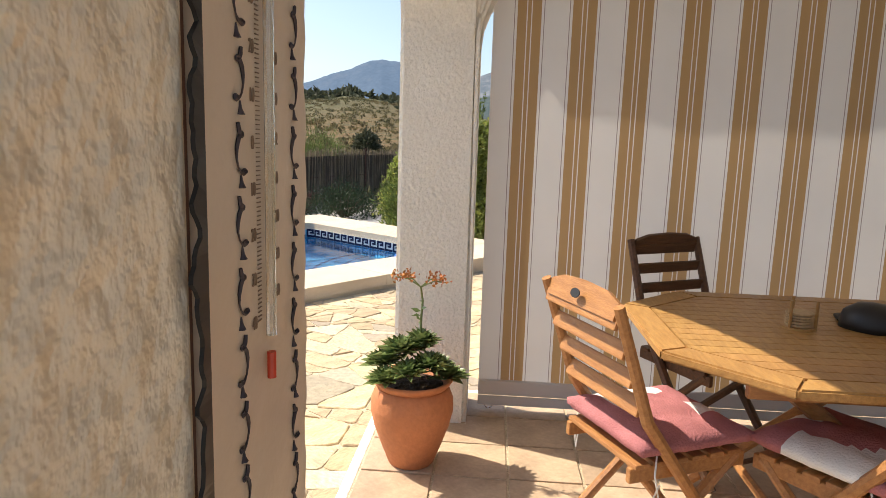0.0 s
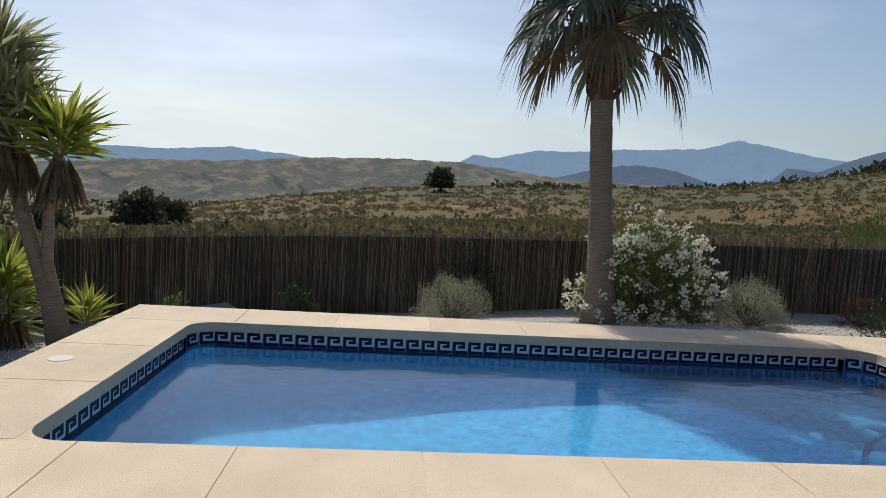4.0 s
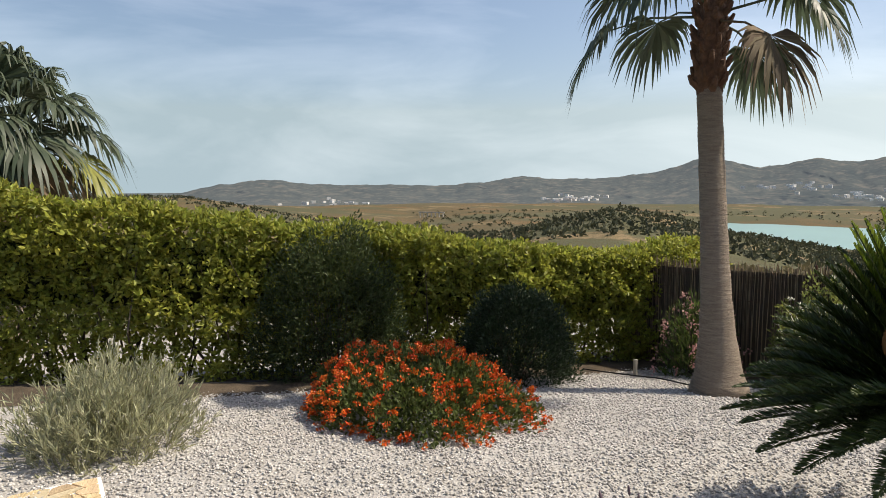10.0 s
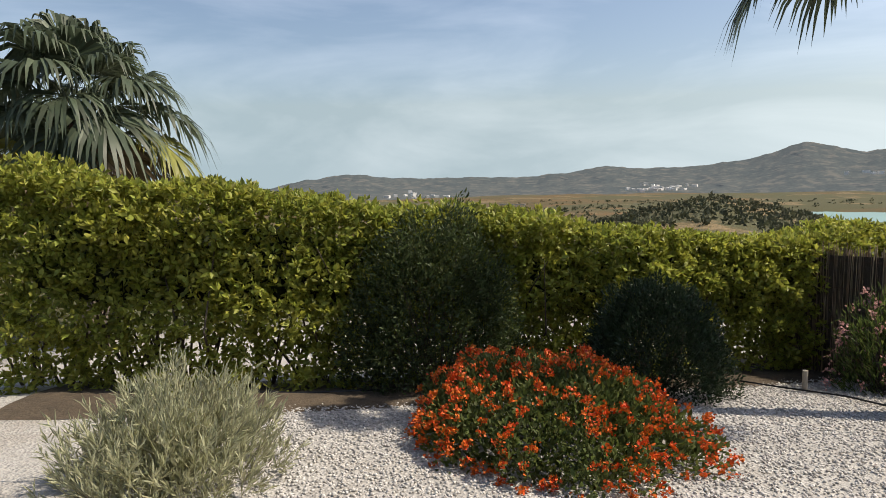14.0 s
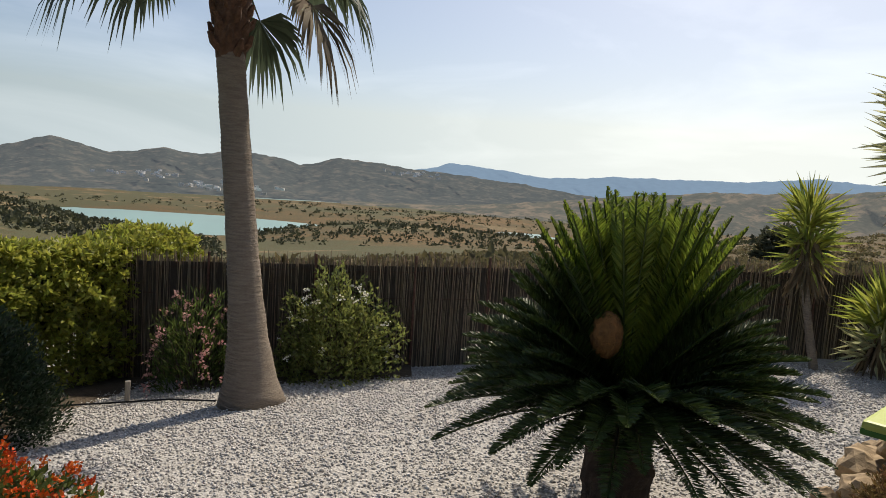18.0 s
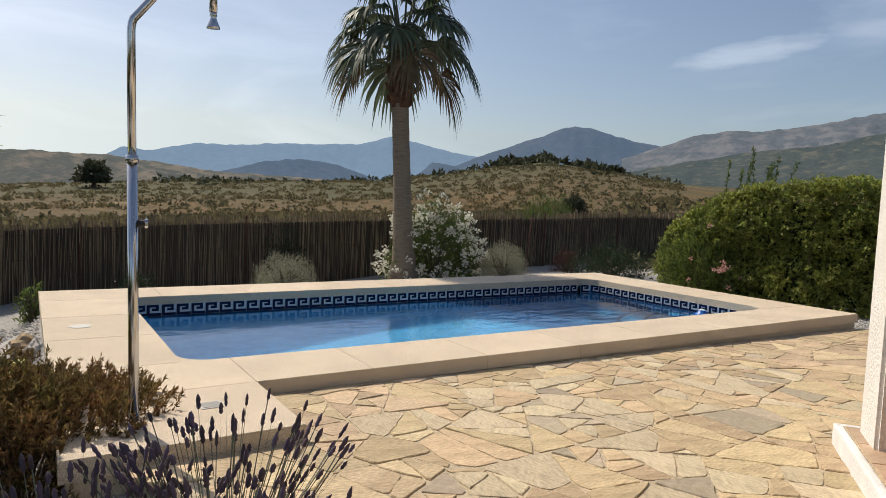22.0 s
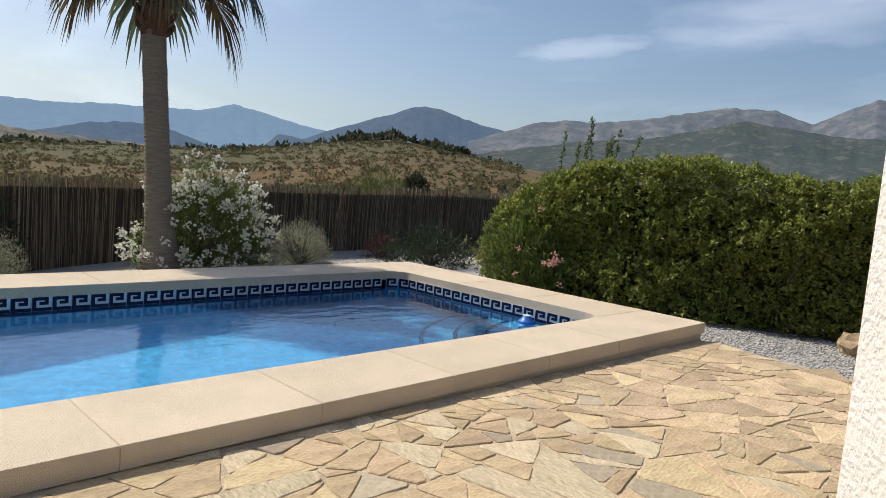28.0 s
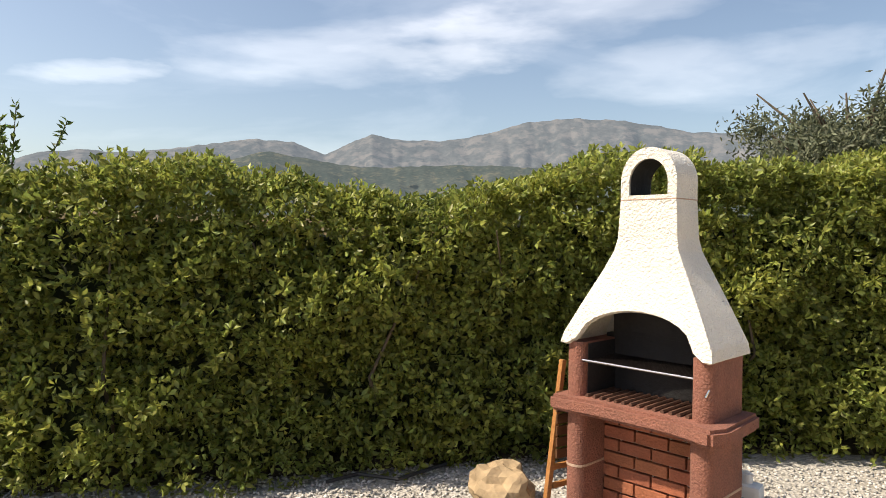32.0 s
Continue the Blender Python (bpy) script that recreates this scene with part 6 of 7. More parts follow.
# hood: arched skirt tapering into a chimney with an arched vent
HZ = 0.925
levels = [(HZ, -0.01, BW + 0.01, -0.02, BD + 0.0), (HZ + 0.05, 0.0, BW, -0.015, BD), (HZ + 0.20, 0.075, BW - 0.075, 0.04, BD - 0.01), (HZ + 0.37, 0.165, BW - 0.165, 0.09, BD - 0.02),
          (HZ + 0.47, 0.215, BW - 0.215, 0.11, BD - 0.03), (HZ + 0.53, 0.228, BW - 0.228, 0.12, BD - 0.04), (HZ + 0.72, 0.238, BW - 0.238, 0.125, BD - 0.045)]
bm = bmesh.new()
steps, arch_n = 18, 18
grid = []
for n_, (z, x0, x1, y0, y1) in enumerate(levels):
    front = []
    for k in range(arch_n + 1):
        x = x0 + (x1 - x0) * k / arch_n
        zz = z
        u = (x - BW / 2) / (BW / 2 - 0.075)
        if n_ == 0 and abs(u) < 1:
            zz = HZ + 0.185 * math.sqrt(max(0, 1 - u * u)) ** 0.9
        if n_ == 1:
            zz = max(z, HZ + 0.02 + (0.185 * math.sqrt(max(0, 1 - u * u)) ** 0.9 + 0.03 if abs(u) < 1 else 0))
        if n_ == 2:
            zz = max(z, HZ + (0.25 if abs(u) < 0.4 else 0.2))
        # the skirt leans back as it rises
        yy = y0 if n_ > 2 else -0.02 + (zz - HZ) * 0.30
        front.append(bm.verts.new((x, yy, zz)))
    right = [bm.verts.new((x1, y0 + (y1 - y0) * s, z)) for s in (0.33, 0.66, 1.0)]
    back = [bm.verts.new((x0 + (x1 - x0) * s, y1, z)) for s in (0.5, 0.0)]
    left = [bm.verts.new((x0, y0 + (y1 - y0) * s, z)) for s in (0.66, 0.33)]
    grid.append(front + right + back + left)
for a, b in zip(grid, grid[1:]):
    n = len(a)
    for k in range(n):
        try:
            bm.faces.new((a[k], a[(k + 1) % n], b[(k + 1) % n], b[k]))
        except ValueError:
            pass
bmesh.ops.recalc_face_normals(bm, faces=bm.faces[:])
hood = part("hood", bm, M["bbq_white"], bbq, "white textured hood and chimney")
sol = hood.modifiers.new("thickness", "SOLIDIFY")
sol.thickness, sol.offset = 0.035, -1
soften = hood.modifiers.new("rounding", "BEVEL")
soften.width, soften.segments, soften.angle_limit = 0.014, 2, radians(28)
part("hood_inside", box(0.34, 0.02, 0.4, (BW / 2, BD - 0.10, HZ + 0.25)), M["soot"], bbq)
part("hood_back", box(BW - 0.19, 0.02, 0.24, (BW / 2, BD - 0.062, HZ + 0.12)), M["soot"], bbq, "sooty inner back of the hood")
# chimney head with vent
cx0, cx1, cy0, cy1, cz = 0.238, BW - 0.238, 0.125, BD - 0.045, HZ + 0.72
bm = bmesh.new()
mid_x, half = BW / 2, (cx1 - cx0) / 2
outer = [(cx0, cz)] + [(mid_x - half * math.cos(math.pi * k / 20), cz + 0.09 + 0.16 * math.sin(math.pi * k / 20)) for k in range(21)] + [(cx1, cz)]
innr = [(cx0 + 0.045, cz + 0.02)] + [(mid_x - (half - 0.045) * math.cos(math.pi * k / 20), cz + 0.08 + 0.115 * math.sin(math.pi * k / 20)) for k in range(21)] + [(cx1 - 0.045, cz + 0.02)]
rings_ = []
for y, shape in ((cy0, outer), (cy0, innr), (cy1, innr), (cy1, outer)):
    rings_.append([bm.verts.new((x, y, z)) for x, z in shape])
for a, b in ((0, 1), (1, 2), (2, 3), (3, 0)):
    A, B = rings_[a], rings_[b]
    for k in range(len(A) - 1):
        bm.faces.new((A[k], A[k + 1], B[k + 1], B[k]))
bm.faces.new((rings_[0][0], rings_[1][0], rings_[2][0], rings_[3][0]))
bm.faces.new((rings_[0][-1], rings_[1][-1], rings_[2][-1], rings_[3][-1]))
for a, b in ((0, 1), (2, 3)):
    bm.faces.new((rings_[a][0], rings_[a][-1], rings_[b][-1], rings_[b][0]))
bm.faces.new((rings_[1][0], rings_[1][-1], rings_[2][-1], rings_[2][0]))
bmesh.ops.recalc_face_normals(bm, faces=bm.faces[:])
part("chimney_head", bm, M["bbq_white"], bbq, "white chimney head with an arched vent")
bm = bmesh.new()
lining = [[bm.verts.new((mid_x + (x - mid_x) * 0.985, y, z + (0.002 if z < cz + 0.05 else -0.002))) for x, z in innr] for y in (cy0 + 0.012, cy1 - 0.004)]
for k in range(len(innr)):
    q = (k + 1) % len(innr)
    bm.faces.new((lining[0][k], lining[0][q], lining[1][q], lining[1][k]))
part("vent_lining", bm, M["soot"], bbq, "sooty inside of the vent")
part("chimney_joint", box(cx1 - cx0 + 0.004, cy1 - cy0 + 0.004, 0.006, (mid_x, (cy0 + cy1) / 2, cz - 0.001), 0.002), M["mortar"], bbq)

trolley = thing("folded_wooden_rack", 0, 0, 0, 0, "folded slatted wooden rack leaning on the barbecue", "rack")
trolley.matrix_world = BQ @ pose(-0.13, 0.10, 0.02, 0, 0, 80)
for x in (0, 0.30):
    part("upright", box(0.03, 0.03, 0.78, (x, 0, 0.39), 0.005, (0, 8, 0)), M["teak_light"], trolley)
for k in range(6):
    part("slat", box(0.33, 0.014, 0.05, (0.15, -0.03, 0.28 + 0.062 * k), 0.004), M["teak_dark"], trolley)
for z in (0.1, 0.2):
    part("rail", box(0.32, 0.02, 0.03, (0.15, 0.0, z), 0.004), M["teak_light"], trolley)
boulder("rock", 8.38, -1.11, 0.06, 0.17, 4.2, "ochre rock beside the barbecue", 0.85)
can = thing("plastic_canister", 0, 0, 0, 0, "white plastic canister with a blue label behind the barbecue", "canister")
can.matrix_world = pose(8.20, -2.33, -0.02, 0, 0, 238)
part("body", box(0.15, 0.11, 0.24, (0, 0, 0.12), 0.025), M["plastic_white"], can)
part("neck", lathe([(0.03, 0.235), (0.03, 0.27), (0.026, 0.285), (0.01, 0.285)], 18), M["plastic_white"], can)
part("grip", tube([(-0.04, 0, 0.235), (-0.045, 0, 0.275), (0.0, 0, 0.29), (0.03, 0, 0.275)], 0.012, 8), M["plastic_white"], can)
part("label", box(0.11, 0.002, 0.12, (0, -0.0565, 0.12)), M["label_blue"], can, "blue paper label")

chlorine = thing("chlorine_float", 6.36, 1.46, WATER, 0, "round blue chlorine float on the pool water", "pool float")
part("float_body", lathe([(0.05, -0.04), (0.09, -0.02), (0.095, 0.01), (0.08, 0.03), (0.06, 0.035), (0.055, 0.06), (0.03, 0.07), (0.01, 0.07)], 28), M["float_blue"], chlorine, smooth=True)
part("float_cap", lathe([(0.045, 0.069), (0.045, 0.08), (0.02, 0.085), (0.01, 0.085)], 20), M["plastic_white"], chlorine)
# ---------------------------------------------------------------- fences and hedges
def along(points, step):
    """Even places along a line, with the way at each."""
    out, ways = [], []
    for (ax, ay), (bx, by) in zip(points, points[1:]):
        n = max(1, int(math.hypot(bx - ax, by - ay) / step))
        for k in range(n):
            out.append((ax + (bx - ax) * k / n, ay + (by - ay) * k / n))
            ways.append(((bx - ax), (by - ay)))
    return np.array(out), unit(np.array(ways))


def brush_fence(name, line, tops_x, tops_z, label):
    t = thing(name, 0, 0, 0, 0, label, "fence", kind="structure")
    rng = np.random.default_rng(31)
    p, w = along(line, 0.0055)
    n = len(p)
    nrm = np.stack([-w[:, 1], w[:, 0]], 1)
    off = rng.uniform(-0.03, 0.03, n)[:, None]
    xy = p + nrm * off
    z0 = land(xy[:, 0], xy[:, 1]) - 0.03
    z1 = np.interp(xy[:, 0], tops_x, tops_z) + rng.normal(size=n) * 0.05 - 0.02 + 0.03 * np.sin(xy[:, 0] * 2.1)
    lean = rng.normal(size=(n, 2)) * 0.025
    r = rng.uniform(0.005, 0.0095, n)
    ang = rng.uniform(0, 6.28, n)
    v = np.zeros((n, 6, 3))
    for k in range(3):
        a = ang + k * 2.0944
        v[:, k, 0], v[:, k, 1], v[:, k, 2] = xy[:, 0] + r * np.cos(a), xy[:, 1] + r * np.sin(a), z0
        v[:, k + 3, 0], v[:, k + 3, 1], v[:, k + 3, 2] = xy[:, 0] + lean[:, 0] + 0.6 * r * np.cos(a), xy[:, 1] + lean[:, 1] + 0.6 * r * np.sin(a), z1
    i = np.arange(n)[:, None] * 6
    f = np.concatenate([i + [[0, 1, 4, 3]], i + [[1, 2, 5, 4]], i + [[2, 0, 3, 5]]], 1).reshape(-1, 4)
    np_mesh("stem_mass", v.reshape(-1, 3), f, M["reed"], t, kind="stuff")
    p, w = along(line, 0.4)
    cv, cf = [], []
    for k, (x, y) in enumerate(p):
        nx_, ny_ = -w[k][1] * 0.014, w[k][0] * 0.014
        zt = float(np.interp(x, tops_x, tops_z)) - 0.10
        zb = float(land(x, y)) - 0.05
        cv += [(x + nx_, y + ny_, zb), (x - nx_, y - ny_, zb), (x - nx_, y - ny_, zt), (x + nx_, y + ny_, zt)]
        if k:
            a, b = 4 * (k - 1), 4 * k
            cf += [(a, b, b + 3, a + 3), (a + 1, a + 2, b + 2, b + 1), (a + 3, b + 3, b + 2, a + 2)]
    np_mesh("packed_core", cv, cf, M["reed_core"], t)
    p, w = along(line, 2.1)
    for k, (x, y) in enumerate(p):
        zt = float(np.interp(x, tops_x, tops_z))
        part("post", tube([(x, y - 0.05, float(land(x, y)) - 0.1), (x, y - 0.05, zt + 0.05)], 0.018, 8), M["rust"], t)
    for dz in (0.18, 0.55):
        part("wire", tube([(x, y - 0.04, float(np.interp(x, tops_x, tops_z)) - dz) for x, y in p], 0.003, 5), M["rust"], t)
    return t


FENCE = [(-11.3, -1.4), (-10.0, -0.1), (-8.9, 0.9), (-7.9, 1.85), (-7.2, 2.6), (-6.1, 3.55), (-4.9, 4.85), (-3.9, 5.8), (-2.3, 7.0), (-0.5, 7.95), (2.2, 8.2), (5.0, 7.55), (8.4, 7.1), (10.8, 7.2), (13.6, 7.3)]
brush_fence("brushwood_fence", FENCE, [-11, -7.1, -6, -4.8, -3.85, -2.1, 0, 2.2, 5, 11], [0.2, 0.45, 0.53, 0.62, 0.68, 0.73, 0.80, 0.88, 1.01, 1.2], "dark brushwood fence along the garden edge")
pole = thing("leaning_pole", 7.6, 6.72, -0.10, 0, "thin dark pole leaning against the fence", "pole")
part("shaft", tube([(0.0, 0.0, 0.0), (0.35, 0.2, 1.22)], 0.016, 8), M["rust"], pole)
part("tip", tube([(0.345, 0.197, 1.20), (0.355, 0.203, 1.235)], 0.019, 8), M["black"], pole)


# near-black green that puts the shade of the hedge gaps into colour
M["inner"] = mat("hedge_gap_shade", (0.030, 0.040, 0.012), 0.9, vary=0.5, scale=9, bump=1.0, bump_scale=14, fine=0.4)


def hedge(name, line, depth, tops, material, leaf, per_m2, label, seed, sparse=0.0, stems=60, top_axis=1, hump=0.15, core=0.0):
    """A clipped hedge: leaf shell over stems. tops: places along an axis and their heights."""
    rng = np.random.default_rng(seed)
    t = thing(name, 0, 0, 0, 0, label, "hedge")
    p, w = along(line, 0.1)
    length = 0.1 * len(p)
    ta, tz = zip(*sorted(tops))
    sets = []
    for side, share in (("front", 1.0), ("top", 0.75), ("inner", 0.55)):
        area = length * (depth if side == "top" else 2.0)
        n = int(area * per_m2 * share)
        k = rng.integers(0, len(p), n)
        q = p[k] + rng.normal(size=(n, 2)) * 0.06
        nrm = np.stack([w[k][:, 1], -w[k][:, 0]], 1)
        h = np.interp(q[:, top_axis], ta, tz)
        g = land(q[:, 0], q[:, 1])
        s = rng.random(n) ** 0.9
        if side == "top":
            s = 1 - 0.07 * rng.random(n) ** 2
        z = g + (h - g) * s
        bulge = hump * lumps(q[:, 0] * 1.0 + q[:, 1], z * 1.3, 0.55, seed) + 0.5 * hump * lumps(q[:, 0] - q[:, 1], z, 0.23, seed + 1)
        d = {"front": -depth / 2, "top": 0, "inner": -depth / 2 + 0.12}[side] + 0 * s
        if side == "top":
            d = rng.uniform(-depth / 2, depth / 2, n)
            z = z + bulge
        elif side == "inner":
            d = d + rng.random(n) * depth * 0.6
        else:
            d = d - bulge + 0.10 * s ** 6 + 0.10 * rng.random(n) ** 2
        pos = np.stack([q[:, 0] + nrm[:, 0] * d, q[:, 1] + nrm[:, 1] * d, z], 1)
        out = np.stack([-nrm[:, 0], -nrm[:, 1], 0 * s + 0.45], 1)
        if side == "top":
            out = np.stack([0 * s, 0 * s, 1 + 0 * s], 1)
        keep = rng.random(n) > sparse * np.clip(1.15 - 1.9 * s, 0, 1)
        sprig = keep & (rng.random(n) < 1 / 7)
        axis = unit(out + rng.normal(size=out.shape) * 0.45)[sprig]
        c = np.repeat(pos[sprig] + axis * 0.05 * rng.random((len(axis), 1)), 7, 0)
        ring = unit(np.repeat(axis, 7, 0) * 0.55 + unit(rng.normal(size=(7 * len(axis), 3))))
        c = c + ring * leaf * 0.25
        big = np.repeat(rng.uniform(0.75, 1.35, len(axis)), 7)
        sets.append(leaf_arrays(c, ring, leaf * 1.15 * big * rng.uniform(0.8, 1.1, len(c)), leaf * 0.58 * big, 0.22, rng))
    v, f = stack(*sets)
    np_mesh("foliage", v, f, material, t, kind="stuff")
    # added dark sheet behind the leaf shell, so gaps read as deep shade
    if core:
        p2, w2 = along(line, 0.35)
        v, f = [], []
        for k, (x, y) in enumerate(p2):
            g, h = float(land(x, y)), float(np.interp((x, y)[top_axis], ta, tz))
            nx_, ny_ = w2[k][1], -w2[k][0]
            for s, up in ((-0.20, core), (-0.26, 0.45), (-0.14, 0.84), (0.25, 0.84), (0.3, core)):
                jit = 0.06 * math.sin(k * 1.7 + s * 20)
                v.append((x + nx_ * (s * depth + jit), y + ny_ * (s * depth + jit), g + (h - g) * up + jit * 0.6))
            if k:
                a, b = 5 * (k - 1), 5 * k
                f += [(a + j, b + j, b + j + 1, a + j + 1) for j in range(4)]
        np_mesh("dark_gap_sheet", v, f, M["inner"], t, kind="stuff")
    bm = None
    for _ in range(stems):
        k = rng.integers(0, len(p))
        x, y = p[k]
        g = float(land(x, y))
        h = float(np.interp((x, y)[top_axis], ta, tz))
        a, b = rng.normal(size=2) * 0.32, rng.normal(size=2) * 0.22
        bm = tube([(x, y, g - 0.03), (x + a[0] * 0.5 + b[0], y + a[1] * 0.5 + b[1], g + (h - g) * 0.35), (x + a[0], y + a[1], g + (h - g) * 0.8)], [0.018, 0.012, 0.005], 5, bm)
    part("branchwork", bm, M["twig"], t, kind="stuff")
    return t


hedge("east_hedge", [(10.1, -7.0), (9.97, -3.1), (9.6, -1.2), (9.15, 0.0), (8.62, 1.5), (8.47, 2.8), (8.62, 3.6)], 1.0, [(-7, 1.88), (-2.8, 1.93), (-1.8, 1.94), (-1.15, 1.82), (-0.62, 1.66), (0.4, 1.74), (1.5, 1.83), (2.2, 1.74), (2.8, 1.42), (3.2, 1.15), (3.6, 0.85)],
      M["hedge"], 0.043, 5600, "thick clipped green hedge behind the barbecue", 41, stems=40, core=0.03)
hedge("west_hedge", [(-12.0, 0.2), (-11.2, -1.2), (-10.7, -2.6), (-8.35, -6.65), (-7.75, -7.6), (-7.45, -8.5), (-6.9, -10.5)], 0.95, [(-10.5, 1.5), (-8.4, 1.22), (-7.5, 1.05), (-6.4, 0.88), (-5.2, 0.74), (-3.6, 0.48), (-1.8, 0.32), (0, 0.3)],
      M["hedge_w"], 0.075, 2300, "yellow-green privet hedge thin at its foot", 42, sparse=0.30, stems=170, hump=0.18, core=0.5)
# long shoots above the east hedge
rng = np.random.default_rng(77)
shoots = thing("hedge_shoots", 8.5, 2.15, 0, 0, "tall leafy shoots growing out of the hedge", "shoots")
bm, sets = None, []
for k in range(11):
    y0 = 0.9 * (k / 10 - 0.5) + rng.normal() * 0.05
    x0 = rng.normal() * 0.12
    top = Vector((x0 + rng.normal() * 0.05, y0 + rng.normal() * 0.09, rng.uniform(2.0, 2.4)))
    low = Vector((x0, y0, 1.6))
    bm = tube([low, (low + top) / 2 + Vector((0.02, 0.02, 0)), top], [0.006, 0.004, 0.002], 5, bm)
    s = rng.random(64)[:, None]
    pos = np.array(low)[None] * (1 - s) + np.array(top)[None] * s
    sets.append(leaf_arrays(pos, rng.normal(size=(64, 3)) + [0, 0, 0.8], 0.055, 0.02, 0.2, rng))
part("branchwork", bm, M["twig"], shoots)
v, f = stack(*sets)
np_mesh("leafage", v, f, M["green_leaf"], shoots, kind="stuff")


# ---------------------------------------------------------------- palms
def fan_palm(name, x, y, z, height, r0, r1, lean, fronds, size, seed, label, droop=1.0, dry=4, rise=1.22, yellow=0, low=-10, reach=1.0, fan=1.0):
    rng = np.random.default_rng(seed)
    t = thing(name, x, y, z, 0, label, "palm tree")
    n = 26
    pts, rad = [], []
    for k in range(n + 1):
        s = k / n
        pts.append((lean[0] * s, lean[1] * s, height * s - 0.05))
        flare = math.exp(-s * 7)
        rad.append((r1 + (r0 - r1) * flare) * (1 + 0.025 * math.sin(k * 2.1)) + 0.02 * (1 - s))
    bm = tube(pts, rad, 20)
    part("trunk", bm, M["bark_palm"], t, smooth=True)
    rings = None
    for k in range(int(height / 0.055)):
        s = (k + 0.5) * 0.055 / height
        r = float(np.interp(s, np.linspace(0, 1, n + 1), rad)) * 1.012
        c = (lean[0] * s, lean[1] * s, height * s - 0.05)
        rings = lathe([(r, -0.008), (r * 1.025, 0.0), (r, 0.009)], 16, rings, c, 0.03)
    part("ringed_bark", rings, M["bark_palm"], t, kind="stuff")
    top = Vector((lean[0], lean[1], height))
    bm = None
    for k in range(46):
        a = k * 2.4
        h = 1.15 * k / 46 - 0.10
        b = top + Vector((math.cos(a) * r1 * 0.8, math.sin(a) * r1 * 0.8, h))
        e = b + Vector((math.cos(a) * (0.10 + 0.05 * rng.random()), math.sin(a) * (0.10 + 0.05 * rng.random()), 0.16))
        bm = tube([b, (b + e) / 2 + Vector((math.cos(a) * 0.02, math.sin(a) * 0.02, -0.01)), e], [0.055, 0.045, 0.02], 6, bm)
    bm = lathe([(r1 * 1.0, -0.14), (r1 * 1.25, 0.15), (r1 * 1.2, 0.8), (r1 * 0.7, 1.2), (0.02, 1.3)], 16, bm, tuple(top), 0.2)
    part("fibre_sheath", bm, M["palm_base"], t, kind="stuff")
    crown = top + Vector((0, 0, rise))
    for k in range(fronds):
        a = k * 2.39996 + rng.normal() * 0.2
        s = (k + 0.5) / fronds
        el = radians(low + (85 - low) * s ** 0.85)
        length = size * rng.uniform(0.88, 1.12)
        out = Vector((math.cos(a), math.sin(a), 0))
        start = crown + Vector((0, 0, -0.55 + 0.6 * s)) + out * r1 * 0.7
        d0 = out * math.cos(el) + Vector((0, 0, math.sin(el)))
        stalk = length * (0.72 + 0.25 * s) * reach
        hub = start + d0 * stalk + Vector((0, 0, -0.16 * stalk))
        d1 = (d0 * 0.75 + Vector((0, 0, -0.75 * droop * (1.25 - s)))).normalized()
        mid_p = start + d0 * stalk * 0.55 + Vector((0, 0, -0.02))
        leaf_mat = M["palm_dry"] if k < dry else (M["palm_yellow"] if k < dry + yellow else M["palm_leaf"])
        fr = part("frond", tube([start, mid_p, hub], [0.02, 0.014, 0.009], 6), M["palm_dry"] if k < dry else M["palm_leaf"], t)
        side = out.cross(Vector((0, 0, 1))).normalized()
        nrm = side.cross(d1).normalized()
        m_ = 42
        ang = np.radians(np.linspace(-112, 112, m_) + rng.normal(size=m_) * 1.5)
        ca, sa = np.cos(ang)[:, None], np.sin(ang)[:, None]
        D = unit(ca * np.array(d1) + sa * np.array(side) + np.array(nrm) * (0.22 * np.abs(sa) + 0.04 * rng.normal(size=(m_, 1))))
        L = length * fan * 0.86 * (0.80 + 0.20 * ca) * rng.uniform(0.88, 1.08, (m_, 1))
        S = unit(np.cross(D, np.array(nrm) + rng.normal(size=(m_, 3)) * 0.25))
        hubv = np.array(hub)
        w1 = length * 0.056
        sag = np.array([0, 0, -1.0])
        hang = droop * (0.8 + 0.4 * rng.random((m_, 1)))
        p1 = hubv + D * L * 0.50 + sag * L * 0.07 * hang
        p2 = hubv + D * L * 0.72 + sag * L * 0.24 * hang
        p3 = hubv + D * L * 0.86 + sag * L * 0.52 * hang
        vv = np.stack([np.repeat(hubv[None], m_, 0), p1 + S * w1 * 0.60, p1 - S * w1 * 0.60, p2 + S * w1 * 0.34, p2 - S * w1 * 0.34, p3], 1)
        i = np.arange(m_)[:, None] * 6
        ff = np.concatenate([i + [[0, 1, 2]], i + [[1, 3, 2]], i + [[2, 3, 4]], i + [[3, 5, 4]]], 1).reshape(-1, 3)
        np_mesh("blade", vv.reshape(-1, 3), ff, leaf_mat, fr)
    return t


fan_palm("fan_palm", 4.52, 6.3, -0.10, 3.15, 0.27, 0.145, (-0.24, -0.06), 24, 0.98, 51, "tall fan palm with a ringed grey trunk behind the pool", 1.1, 3)
fan_palm("fan_palm", -7.77, -0.74, -1.10, 3.9, 0.36, 0.152, (-0.60, -0.10), 17, 1.10, 52, "tall fan palm with a thick trunk in gravel", 1.05, 1, rise=1.3, reach=1.3, fan=0.9, low=-18)
fan_palm("fan_palm", -9.66, -11.8, -1.7, 2.8, 0.33, 0.22, (-0.15, 0.0), 34, 1.27, 53, "dense green fan palm standing beyond the hedge", 1.1, 5, yellow=2)

